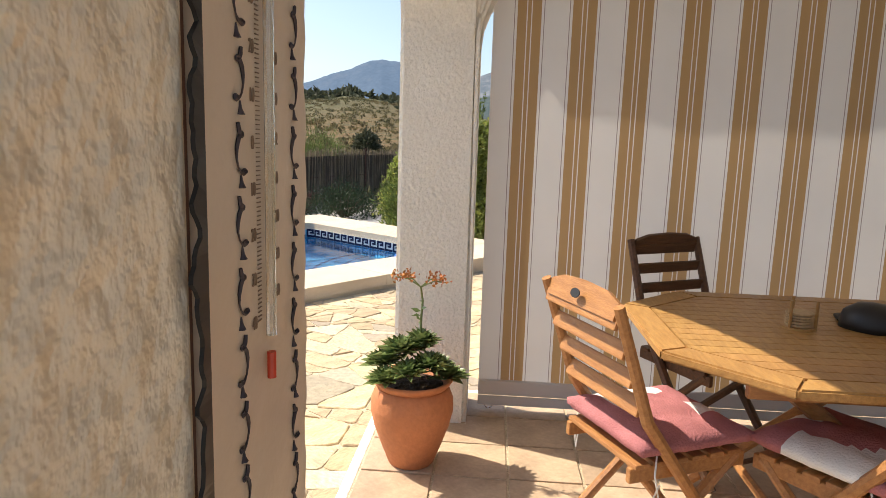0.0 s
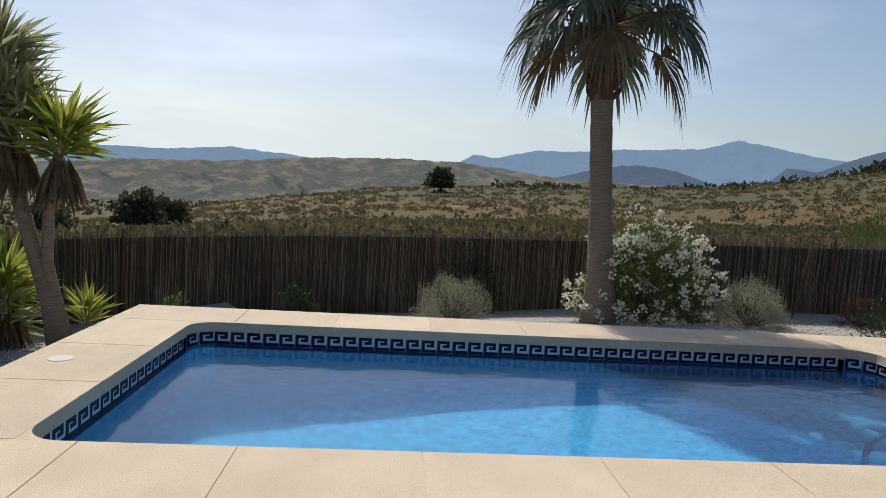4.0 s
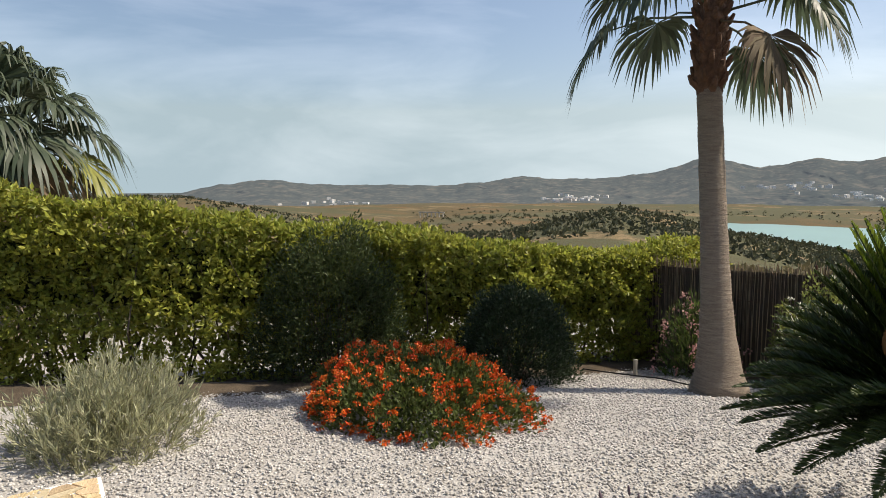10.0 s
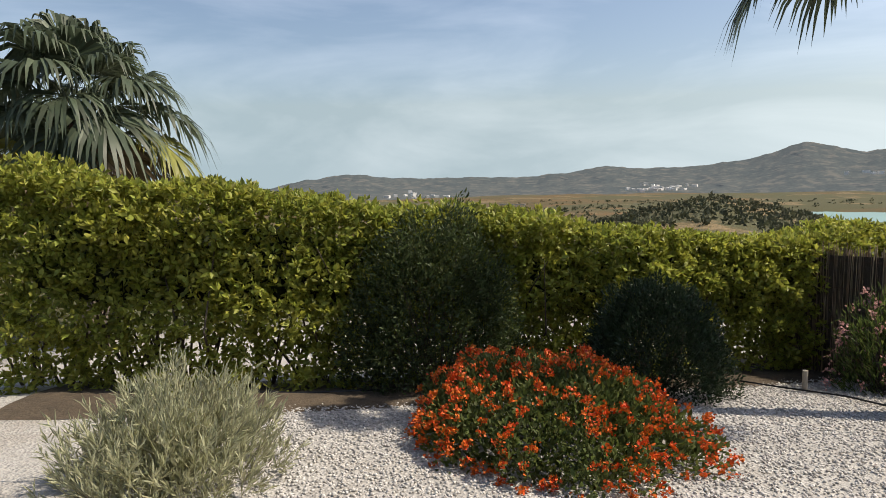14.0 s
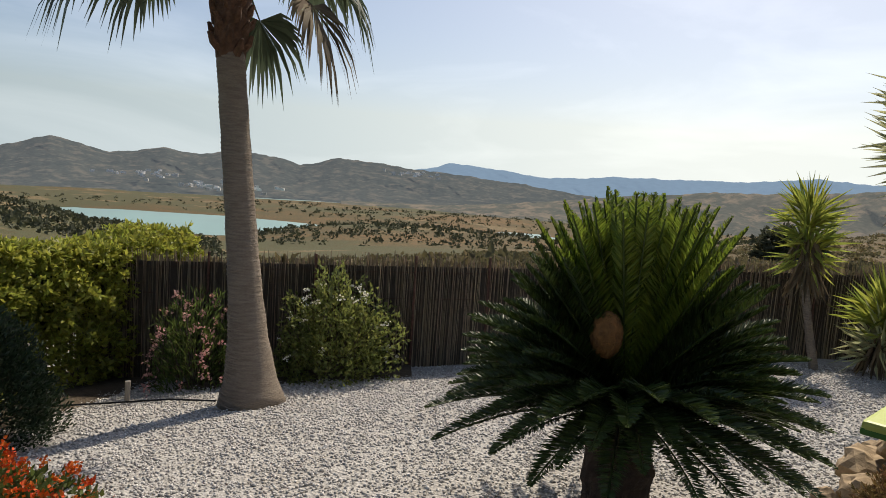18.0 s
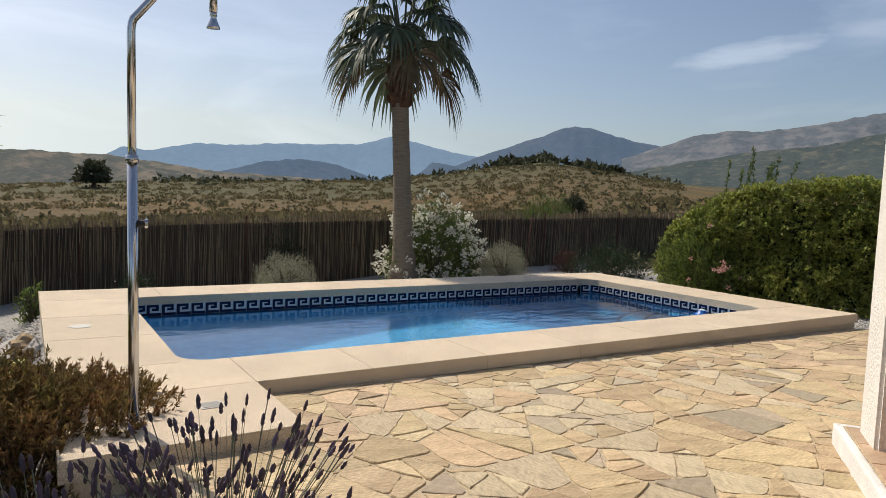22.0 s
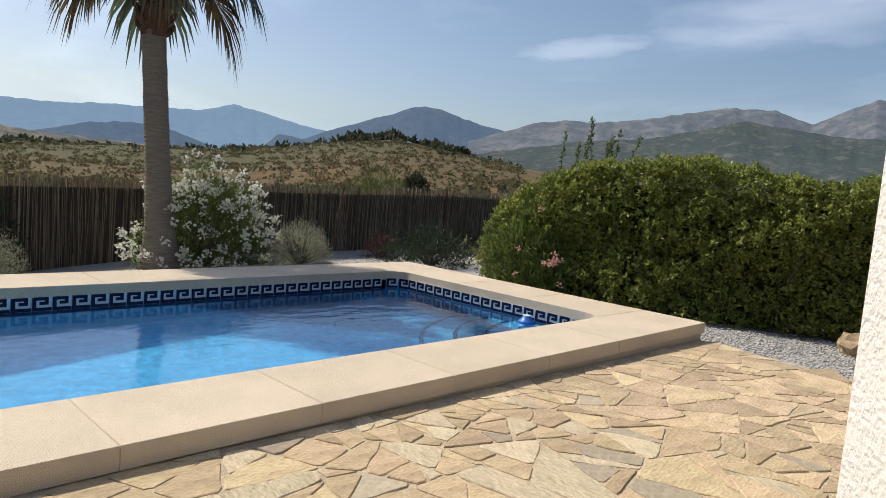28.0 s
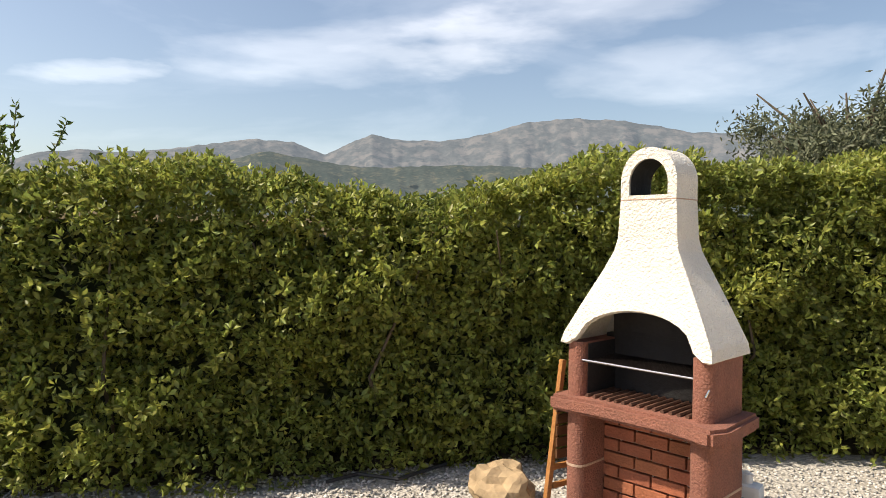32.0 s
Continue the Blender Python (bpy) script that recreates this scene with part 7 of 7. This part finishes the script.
# ---------------------------------------------------------------- cycad
rng = np.random.default_rng(61)
cyc = thing("sago_cycad", -3.31, -0.89, -0.50, 0, "broad dark green sago cycad with a brown cone", "cycad")
part("trunk", lathe([(0.20, -0.25), (0.21, 0.1), (0.195, 0.2), (0.21, 0.3), (0.195, 0.4), (0.21, 0.5), (0.20, 0.60), (0.18, 0.74), (0.12, 0.82), (0.02, 0.84)], 28, wobble=0.3), M["cycad_base"], cyc)
old_sets, young_sets = [], []
bm = None
for k in range(300):
    s = (k + 0.5) / 300
    a = k * 2.39996
    el = radians(8 + 74 * s ** 0.9)
    if abs((a + 1.0 + math.pi) % (2 * math.pi) - math.pi) < 0.72 and 0.30 < s < 0.85:
        continue
    length = (1.10 + 0.16 * rng.random()) * (1.0 if s < 0.7 else 1.08)
    out = np.array([math.cos(a), math.sin(a), 0.0])
    c = np.array([0, 0, 0.62 + 0.1 * s])
    u = np.linspace(0, 1, 84)[:, None]
    bend = 0.27 if s < 0.5 else 0.16
    pth = c + out * (math.cos(el) * length * u) + np.array([0, 0, 1.0]) * (math.sin(el) * length * u - bend * length * u ** 2.2 * math.cos(el))
    tan = unit(np.gradient(pth, axis=0))
    side = unit(np.cross(tan, [0, 0, 1.0]) + 1e-6)
    upv = np.cross(side, tan)
    ll = 0.155 * np.sin(np.pi * np.clip(u * 0.93 + 0.06, 0, 1)) ** 0.6
    target = young_sets if s > 0.68 else old_sets
    for sg in (-1, 1):
        d = side * sg + tan * 1.05 + upv * 0.45
        lv, lf = leaf_arrays(pth[3:], d[3:] + rng.normal(size=d[3:].shape) * 0.05, ll[3:, 0], 0.017, 0.2, rng)
        target.append((lv, lf))
    bm = tube([tuple(q) for q in pth[::12]] + [tuple(pth[-1])], 0.006, 4, bm)
part("frond_ribbing", bm, M["cycas"], cyc, kind="stuff")
v, f = stack(*old_sets)
np_mesh("frond_crown", v, f, M["cycas"], cyc, kind="stuff")
v, f = stack(*young_sets)
np_mesh("young_frond_tuft", v, f, M["cycas_young"], cyc, "bright young fronds", kind="stuff")
bm = bmesh.new()
bmesh.ops.create_icosphere(bm, subdivisions=4, radius=0.1)
for v in bm.verts:
    a, zz = math.atan2(v.co.y, v.co.x), v.co.z
    v.co.z *= 1.5
    v.co *= 0.92
    v.co *= 1 + 0.05 * math.sin(a * 13 + zz * 90) * math.sin(zz * 120)
cone = part("cone", bm, M["cone"], cyc, "orange-brown egg-shaped cone", True)
cone.location = (0.0, -0.29, 1.14)

# ---------------------------------------------------------------- yucca group
def sword_head(parent, at, n, length, width, material, rng, low=-0.75, name="leaf_head", dry=0.0, tilt=(0, 0, 0)):
    d = unit(rng.normal(size=(n, 3)))
    d[:, 2] = np.where(d[:, 2] < low, rng.uniform(low, 1, n), d[:, 2])
    d = unit(d + np.array([0, 0, 0.35]) + np.array(tilt))
    b = np.array(at) + d * 0.05 + np.array([0, 0, 1.0]) * rng.uniform(-0.5, 0.35, (n, 1)) * length * 0.75
    v, f = leaf_arrays(b, d, length * rng.uniform(0.75, 1.15, n), width, 0.3, rng, flat=0.5)
    np_mesh(name, v, f, material, parent)
    if dry:
        m = int(n * dry)
        a = rng.uniform(0, 6.283, m)
        d = np.stack([np.cos(a) * 0.42, np.sin(a) * 0.42, -np.ones(m)], 1)
        b = np.array(at) + np.stack([np.cos(a) * 0.07, np.sin(a) * 0.07, rng.uniform(-0.55, -0.25, m) * length], 1)
        v, f = leaf_arrays(b, d, length * rng.uniform(0.7, 1.1, m), width, 0.3, rng)
        np_mesh("dry_skirt", v, f, M["palm_dry"], parent, "hanging dry leaves")


rng = np.random.default_rng(71)
yucca = thing("yucca_tree", -2.30, 5.20, -0.52, 0, "tall yucca with leaning trunks and spiky heads", "yucca")
part("trunk", tube([(0, 0, -0.05), (-0.08, -0.08, 0.5), (-0.18, -0.22, 1.1), (-0.28, -0.40, 1.8), (-0.36, -0.55, 2.9)], [0.15, 0.10, 0.085, 0.08, 0.06], 14), M["bark_palm"], yucca, smooth=True)
part("trunk", tube([(0.05, 0.05, -0.05), (-0.02, -0.06, 0.5), (-0.06, -0.2, 1.0), (0.04, -0.36, 1.6), (0.22, -0.5, 2.3)], [0.10, 0.075, 0.065, 0.06, 0.05], 12), M["bark_palm"], yucca, smooth=True)
sword_head(yucca, (-0.40, -0.58, 3.20), 170, 0.62, 0.05, M["yucca"], rng, -0.3, dry=0)
sword_head(yucca, (-0.35, -0.52, 2.75), 190, 0.66, 0.05, M["yucca"], rng, -0.5, dry=0.45)
sword_head(yucca, (-0.20, -0.50, 2.45), 90, 0.6, 0.05, M["yucca"], rng, -0.8, dry=0.7)
sword_head(yucca, (0.24, -0.52, 2.38), 150, 0.58, 0.05, M["yucca_yellow"], rng, -0.5, dry=0.5)
yucca2 = thing("yucca", -3.85, 4.92, -0.72, 0, "slender yucca with yellow-edged leaves", "yucca")
part("trunk", tube([(0.25, 0.1, -0.05), (0.12, 0.05, 0.6), (0, 0, 1.3), (-0.02, 0, 1.9)], [0.06, 0.05, 0.045, 0.04], 10), M["bark_palm"], yucca2)
sword_head(yucca2, (-0.02, 0, 2.05), 130, 0.52, 0.038, M["yucca_yellow"], rng, -0.5, dry=0.4)
sword_head(yucca2, (0.02, 0, 1.66), 110, 0.50, 0.038, M["yucca_yellow"], rng, -0.8, dry=0.5)
yucca3 = thing("yucca", -2.98, 5.25, -0.60, 0, "low spiky yucca with yellow-green leaves", "yucca")
part("trunk", tube([(0, 0, -0.05), (0.02, 0, 0.5)], [0.07, 0.05], 10), M["bark_palm"], yucca3)
sword_head(yucca3, (0.02, 0, 0.74), 170, 0.60, 0.042, M["yucca_yellow"], rng, -0.5, dry=0.4)
sword_head(yucca3, (0.0, 0, 0.40), 140, 0.55, 0.042, M["yucca"], rng, -0.9, dry=0.0)
yucca4 = thing("yucca", -2.12, 5.45, -0.54, 0, "small bright yellow-green yucca", "yucca")
part("trunk", tube([(0, 0, -0.05), (0.0, 0, 0.2)], [0.05, 0.04], 8), M["bark_palm"], yucca4)
sword_head(yucca4, (0.0, 0, 0.34), 70, 0.38, 0.04, M["yucca_yellow"], rng, -0.1)

# ---------------------------------------------------------------- shrubs
bush("heather_shrub", -1.27, -0.22, -0.43, 0.88, 0.74, 0.88, 100000, 0.036, 0.0095, M["heather"], "low bronze-brown heather shrub beside the shower", "shrub", M["twig"], 0.10, 0.7, 0.7, 0.6, 3, 60, sprig=(22, 0.11))
lant = bush("lantana", -6.1, -4.38, -0.84, 1.34, 1.08, 0.58, 15000, 0.060, 0.035, M["lantana"], "mound of lantana covered in orange-red flowers", "shrub", M["twig"], 0.12, 0.5, 0.8, 0.55, 4, 40, rotation=35)
rng = np.random.default_rng(81)
p, d = blob_points(520, 1.36, 1.10, 0.60, rng, 0.12, 0.93, -0.15, 4)
sets = []
for c, dd in zip(p, d):
    q = c + dd * 0.035 + rng.normal(size=(18, 3)) * 0.017
    sets.append(leaf_arrays(q, dd + rng.normal(size=(18, 3)) * 0.6, 0.027, 0.025, 0.1, rng))
v, f = stack(*sets)
np_mesh("flower_cover", v, f, M["lantana_red"], lant, "orange-red flower heads", kind="stuff")
bush("grey_shrub", -4.62, -6.85, -0.71, 0.78, 0.72, 0.66, 11000, 0.095, 0.012, M["grey_leaf"], "silvery grey-green lavender cotton shrub", "shrub", M["grey_leaf"], 0.12, 1.3, 0.5, 0.35, 5, 120, sprig=(14, 0.2))
bush("dark_shrub", -8.62, -3.3, -1.26, 0.98, 0.86, 1.34, 22000, 0.06, 0.022, M["dark_leaf"], "rounded dark green clipped shrub", "shrub", M["twig"], 0.10, 0.6, 0.7, 0.6, 6, 20)
bush("dark_shrub", -8.05, -5.75, -1.2, 1.08, 0.56, 2.08, 24000, 0.065, 0.024, M["mid_leaf"], "tall dark green shrub growing through the privet hedge", "shrub", M["twig"], 0.14, 0.6, 0.8, 0.55, 16, 30, rotation=-58)
rose = bush("rose_bush", -8.3, 0.8, -1.2, 0.98, 0.65, 1.34, 8200, 0.065, 0.036, M["rose_leaf"], "loose green rose bush with white flowers", "shrub", M["twig"], 0.25, 0.5, 0.9, 0.4, 7, 40)
olean = bush("pink_oleander", -9.55, -0.5, -1.42, 0.62, 0.6, 1.20, 2600, 0.11, 0.018, M["green_leaf"], "upright oleander with pink flowers by the fence", "shrub", M["twig"], 0.2, 1.2, 0.6, 0.3, 8, 40)
white_o = bush("white_oleander", 5.22, 6.45, -0.11, 0.98, 0.45, 1.36, 6500, 0.10, 0.019, M["green_leaf"], "tall oleander full of white flowers by the fence", "shrub", M["twig"], 0.16, 0.7, 0.8, 0.45, 9, 40)
pink_o = bush("pink_oleander", 7.98, 2.72, -0.02, 0.42, 0.72, 1.22, 3600, 0.12, 0.018, M["green_leaf"], "oleander with pink blossom in front of the hedge", "shrub", M["twig"], 0.2, 1.0, 0.7, 0.35, 10, 30)


def blossom(parent, n, rx, ry, rz, size, petals, material, seed, low=-0.1, at=None):
    rng = np.random.default_rng(seed)
    if at is None:
        p, d = blob_points(n, rx, ry, rz, rng, 0.2, 0.93, low, seed)
    else:
        p = np.array(at) + rng.normal(size=(n, 3)) * 0.05
        d = unit(rng.normal(size=(n, 3)) + [0, -0.5, 0.4])
    sets = []
    for c, dd in zip(p, d):
        q = c + dd * 0.03 + rng.normal(size=(petals, 3)) * size * 0.55
        sets.append(leaf_arrays(q, dd + rng.normal(size=(petals, 3)), size, size * 0.8, 0.15, rng))
    v, f = stack(*sets)
    np_mesh("blossom", v, f, material, parent, kind="stuff")


blossom(rose, 40, 1.0, 0.65, 1.34, 0.036, 10, M["petal_white"], 91)
blossom(olean, 80, 0.62, 0.6, 1.15, 0.042, 10, M["petal_pink"], 92)
blossom(white_o, 260, 1.02, 0.47, 1.38, 0.055, 13, M["petal_white"], 93)
blossom(pink_o, 12, 0.5, 0.75, 1.2, 0.035, 10, M["petal_pink"], 94)
blossom(pink_o, 8, 0, 0, 0, 0.038, 10, M["petal_pink"], 95, at=(-0.36, -0.64, 0.47))
for k, (x, y, rx, rz, lab, key, n, leaf, wide) in enumerate((
        (2.45, 6.75, 0.56, 0.64, "dry grey-green wiry shrub by the fence", "wiry_leaf", 9000, 0.05, 0.006),
        (6.65, 6.2, 0.56, 0.62, "dry grey-green wiry shrub by the fence", "wiry_leaf", 9500, 0.05, 0.006),
        (8.38, 6.3, 0.34, 0.48, "small shrub with russet leaves", "red_leaf", 1700, 0.04, 0.014),
        (8.6, 5.25, 0.85, 0.62, "dark trailing shrub with tiny pale flowers", "dark_leaf", 5200, 0.05, 0.02),
        (0.2, 6.9, 0.30, 0.46, "small leafy shrub at the fence foot", "dark_leaf", 1300, 0.06, 0.02),
        (-1.15, 5.65, 0.20, 0.46, "small leafy shrub at the fence foot", "green_leaf", 500, 0.07, 0.02),
        (2.85, 7.85, 0.46, 1.1, "creeper with dark leaves on the fence", "dark_leaf", 900, 0.06, 0.03))):
    bush("shrub", x, y, float(land(x, y)), rx, rx * 0.8, rz, n, leaf, wide, M[key], lab, "shrub", M["twig"], 0.22, 0.9, 0.8, 0.3, 20 + k, 40)


def lavender(x, y, z, r, h, spikes, seed):
    rng = np.random.default_rng(seed)
    t = thing("lavender", x, y, z, 0, "lavender clump with tall dried purple spikes", "lavender", "lavender by the terrace")
    p, d = blob_points(1500, r * 0.9, r * 0.9, h * 0.48, rng, 0.15, 0.3, seed=seed)
    v, f = leaf_arrays(p, d + rng.normal(size=d.shape) * 0.5 + [0, 0, 1], 0.055, 0.007, 0.2, rng)
    np_mesh("foliage", v, f, M["lav_leaf"], t, kind="stuff")
    stems, heads = [], []
    for k in range(spikes):
        a, s = rng.uniform(0, 6.283), math.sqrt(rng.random())
        b = np.array([math.cos(a) * r * 0.5 * s, math.sin(a) * r * 0.5 * s, h * 0.25])
        e = np.array([math.cos(a) * r * 1.15 * s, math.sin(a) * r * 1.15 * s, h * rng.uniform(0.72, 1.0)]) + rng.normal(size=3) * 0.02
        sd = unit(np.cross(e - b, rng.normal(size=3))[None])[0] * 0.0022
        stems.append((np.array([b + sd, b - sd, e - sd, e + sd]), np.array([[0, 1, 2], [0, 2, 3]])))
        up = unit((e - b)[None])[0]
        ref = unit(np.cross(up, [0.3, 0.9, 0.1])[None])[0]
        ref2 = np.cross(up, ref)
        ln, rr = rng.uniform(0.03, 0.065), rng.uniform(0.0065, 0.010)
        ring = []
        for lv, rad in ((0.0, 0.35), (0.2, 1.0), (0.45, 0.8), (0.6, 1.05), (0.8, 0.75), (1.0, 0.2)):
            for q in range(5):
                ph = q * 1.2566 + lv * 3
                ring.append(e + up * ln * lv + rr * rad * (math.cos(ph) * ref + math.sin(ph) * ref2))
        ff = [[5 * l + q, 5 * l + (q + 1) % 5, 5 * (l + 1) + (q + 1) % 5] for l in range(5) for q in range(5)] + [[5 * l + q, 5 * (l + 1) + (q + 1) % 5, 5 * (l + 1) + q] for l in range(5) for q in range(5)]
        heads.append((np.array(ring), np.array(ff)))
    v, f = stack(*stems)
    np_mesh("stem_mass", v, f, M["lav_leaf"], t, kind="stuff")
    v, f = stack(*heads)
    np_mesh("spike_mass", v, f, M["lav_flower"], t, kind="stuff")


for k, (x, y, r, h, n) in enumerate(((-0.95, -2.15, 0.42, 0.64, 170), (-1.45, -2.45, 0.42, 0.64, 110), (-0.52, -1.85, 0.36, 0.56, 150), (-1.85, -2.75, 0.40, 0.60, 70), (-1.25, -1.75, 0.36, 0.58, 60), (-0.62, -2.45, 0.30, 0.56, 50))):
    lavender(x - 0.16, y - 0.05, float(land(x - 0.16, y - 0.05)) + 0.03, r, h, n, 100 + k)

# olive tree beyond the hedge
rng = np.random.default_rng(83)
olive_tree = thing("olive_tree", 15.2, -6.1, 0.55, 0, "grey-green olive tree behind the hedge", "tree")
part("trunk", tube([(0, 0, -1.6), (0.1, 0, 0.8), (0.0, 0.1, 1.6)], [0.2, 0.15, 0.11], 10), M["twig"], olive_tree)
bm, sets = None, []
for k in range(48):
    c = np.array([rng.uniform(-0.9, 0.9), rng.uniform(-1.2, 1.2), rng.uniform(1.7, 3.3)])
    bm = tube([(0, 0.1, 1.5), tuple(c * [0.5, 0.5, 0.8]), tuple(c)], [0.05, 0.03, 0.012], 5, bm)
    q = c + rng.normal(size=(620, 3)) * 0.19
    sets.append(leaf_arrays(q * [1, 1, 0.82], rng.normal(size=q.shape) + [0, 0, 0.4], 0.10, 0.035, 0.2, rng))
part("limbwork", bm, M["twig"], olive_tree)
v, f = stack(*sets)
np_mesh("crown", v, f, M["olive_near"], olive_tree, kind="stuff")

# trees on the near hillside
def hill_tree(x, y, size, seed, label):
    rng = np.random.default_rng(seed)
    z = float(land(x, y))
    t = thing("tree", x, y, z, 0, label, "tree")
    part("trunk", tube([(0, 0, -0.3), (0.05 * size, 0, 0.5 * size)], [0.08 * size, 0.05 * size], 8), M["twig"], t)
    p, d = blob_points(1500, 0.55 * size, 0.55 * size, 0.62 * size, rng, 0.25, 0.4, -0.6, seed)
    p[:, 2] += 0.3 * size
    v, f = leaf_arrays(p, d + rng.normal(size=d.shape) * 0.8, 0.16 * size, 0.09 * size, 0.2, rng)
    np_mesh("crown", v, f, M["olive"], t, kind="stuff")


hill_tree(13.9, 196, 7.2, 301, "dark round tree alone on the dry slope")
for k, (yaw, r, s) in enumerate(((18.4, 42, 2.4), (16.5, 44, 2.0), (24.5, 40, 1.8), (-43.0, 60, 2.0), (30, 55, 2.2))):
    hill_tree(EYE0[0] - math.sin(radians(yaw)) * r, EYE0[1] + math.cos(radians(yaw)) * r, s, 310 + k, "dark round tree on the dry slope")
rng = np.random.default_rng(88)
broom = thing("broom_shrub", 17.0, 17.0, float(land(17.0, 17.0)), 0, "bright green feathery shrub beyond the fence", "shrub")
p, d = blob_points(2600, 1.3, 1.1, 1.7, rng, 0.25, 0.3, -0.2, 3)
v, f = leaf_arrays(p, d * 0.6 + rng.normal(size=d.shape) * 0.35 + [0, 0, 1], 0.22, 0.014, 0.2, rng)
np_mesh("foliage", v, f, M["green_leaf"], broom, kind="stuff")
part("stem", tube([(0, 0, -0.2), (0, 0, 0.8)], [0.06, 0.03], 6), M["twig"], broom)

# planting beds and hoses
M["bed"] = mat("dark_bed_soil", (0.10, 0.075, 0.05), 1.0, vary=0.4, scale=5, bump=1.0, bump_scale=30, fine=0.3)


def bed(name, line, width, label):
    p, w = along(line, 0.3)
    v, fcs = [], []
    for k, (x, y) in enumerate(p):
        nx_, ny_ = -w[k][1], w[k][0]
        for s in (-0.5, -0.25, 0, 0.25, 0.5):
            px, py = x + nx_ * width * s, y + ny_ * width * s
            v.append((px, py, float(land(px, py)) + 0.035 * (1 - (2 * abs(s)) ** 3) + 0.004))
        if k:
            a, b = 5 * (k - 1), 5 * k
            fcs += [(a + j, b + j, b + j + 1, a + j + 1) for j in range(4)]
    return tagged(np_mesh(name, v, fcs, M["bed"], smooth=True, kind="structure"), label, "soil")


bed("ground_bed_west", [(-11.2, -0.9), (-10.35, -2.4), (-8.9, -4.6), (-7.75, -6.4), (-7.0, -7.6), (-6.3, -10.0)], 1.9, "dark soil under the hedge")
bed("ground_bed_east", [(9.9, -7.0), (9.77, -3.1), (9.4, -1.2), (8.95, 0.0), (8.42, 1.5), (8.3, 3.7)], 0.5, "dry soil and leaf litter under the hedge")
bed("ground_bed_rose", [(-9.9, -0.4), (-8.5, 0.9), (-7.5, 1.95)], 1.2, "dark soil under the rose bush")
for line, lab in (([(-7.0, -7.6), (-7.2, -7.0), (-7.6, -6.3), (-8.0, -5.6)], "black irrigation hose along the bed"), ([(-8.1, -1.0), (-8.7, -1.25), (-9.3, -1.75), (-9.7, -2.2)], "black irrigation hose by the palm"), ([(8.85, -0.75), (8.55, -0.5), (8.6, -0.25), (8.45, -0.1)], "short black hose on the gravel")):
    hose = thing("irrigation_hose", 0, 0, 0, 0, lab, "hose")
    part("hose", tube([(x, y, float(land(x, y)) + 0.045) for x, y in line], 0.011, 6), M["black"], hose)

# ---------------------------------------------------------------- gravel stones
def stones(n, x0, x1, y0, y1, keep, rng, s0, s1):
    x, y = rng.uniform(x0, x1, n), rng.uniform(y0, y1, n)
    k = keep(x, y)
    x, y = x[k], y[k]
    n = len(x)
    octa = np.array([[1, 0, 0], [-1, 0, 0], [0, 1, 0], [0, -1, 0], [0, 0, 1], [0, 0, -1]], float)
    s = rng.uniform(s0, s1, (n, 1, 1))
    v = octa[None] * s * rng.uniform(0.55, 1.25, (n, 6, 1)) * np.array([1, 0.8, 0.62])
    a, b = rng.uniform(0, 6.283, n), rng.uniform(-0.6, 0.6, n)
    ca, sa, cb, sb = np.cos(a)[:, None], np.sin(a)[:, None], np.cos(b)[:, None], np.sin(b)[:, None]
    vx, vy, vz = v[..., 0], v[..., 1], v[..., 2]
    vx, vz = vx * cb - vz * sb, vx * sb + vz * cb
    vx, vy = vx * ca - vy * sa, vx * sa + vy * ca
    z = land(x, y) + rng.uniform(-0.002, 0.010, n)
    out = np.stack([vx + x[:, None], vy + y[:, None], vz + z[:, None]], -1)
    f = np.array([[0, 2, 4], [2, 1, 4], [1, 3, 4], [3, 0, 4], [2, 0, 5], [1, 2, 5], [3, 1, 5], [0, 3, 5]])
    return out.reshape(-1, 3), (np.arange(n)[:, None, None] * 6 + f).reshape(-1, 3)


poly_np = PATIO


def off_patio(x, y):
    hit = np.zeros(len(x), bool)
    for (ax, ay), (bx, by) in zip(poly_np, poly_np[1:] + poly_np[:1]):
        c = (ay > y) != (by > y)
        hit ^= c & (x < (bx - ax) * (y - ay) / (by - ay + 1e-12) + ax)
    slabs = (x > CX0) & (x < CX1) & (y > -0.89) & (y < CY1)
    return ~hit & ~slabs


rng = np.random.default_rng(99)
v, f = stack(stones(70000, -7.0, -0.9, -7.2, 5.4, off_patio, rng, 0.012, 0.024),
             stones(17000, -10.4, -7.0, -6.0, 2.2, off_patio, rng, 0.014, 0.028),
             stones(15000, 7.1, 9.2, -3.9, 3.4, off_patio, rng, 0.011, 0.021),
             stones(4500, -1.2, 8.5, 4.6, 6.5, off_patio, rng, 0.012, 0.022))
tagged(np_mesh("gravel_stones", v, f, M["gravel"], kind="stuff"), "loose white and grey marble gravel", "gravel")

# ---------------------------------------------------------------- flagstones
lay_flags(paving(-3.6, 9.2, -6.6, 1.4, 0.85, 12, on_patio, ((0, 1, -0.006),)), terrace, 0.0, 13)
path_cells = paving(SP.x - 2.3, SP.x + 0.3, SP.y - 0.3, SP.y + 1.9, 0.6, 14, lambda x, y: True, ((1, 0, SP.x - 0.03), (0, -1, -SP.y - 0.03), (-1, 0, -SP.x + 2.18), (0, 1, SP.y + 1.58)))
lay_flags(path_cells, side_path, -0.691, 15, (SP.x, SP.y))
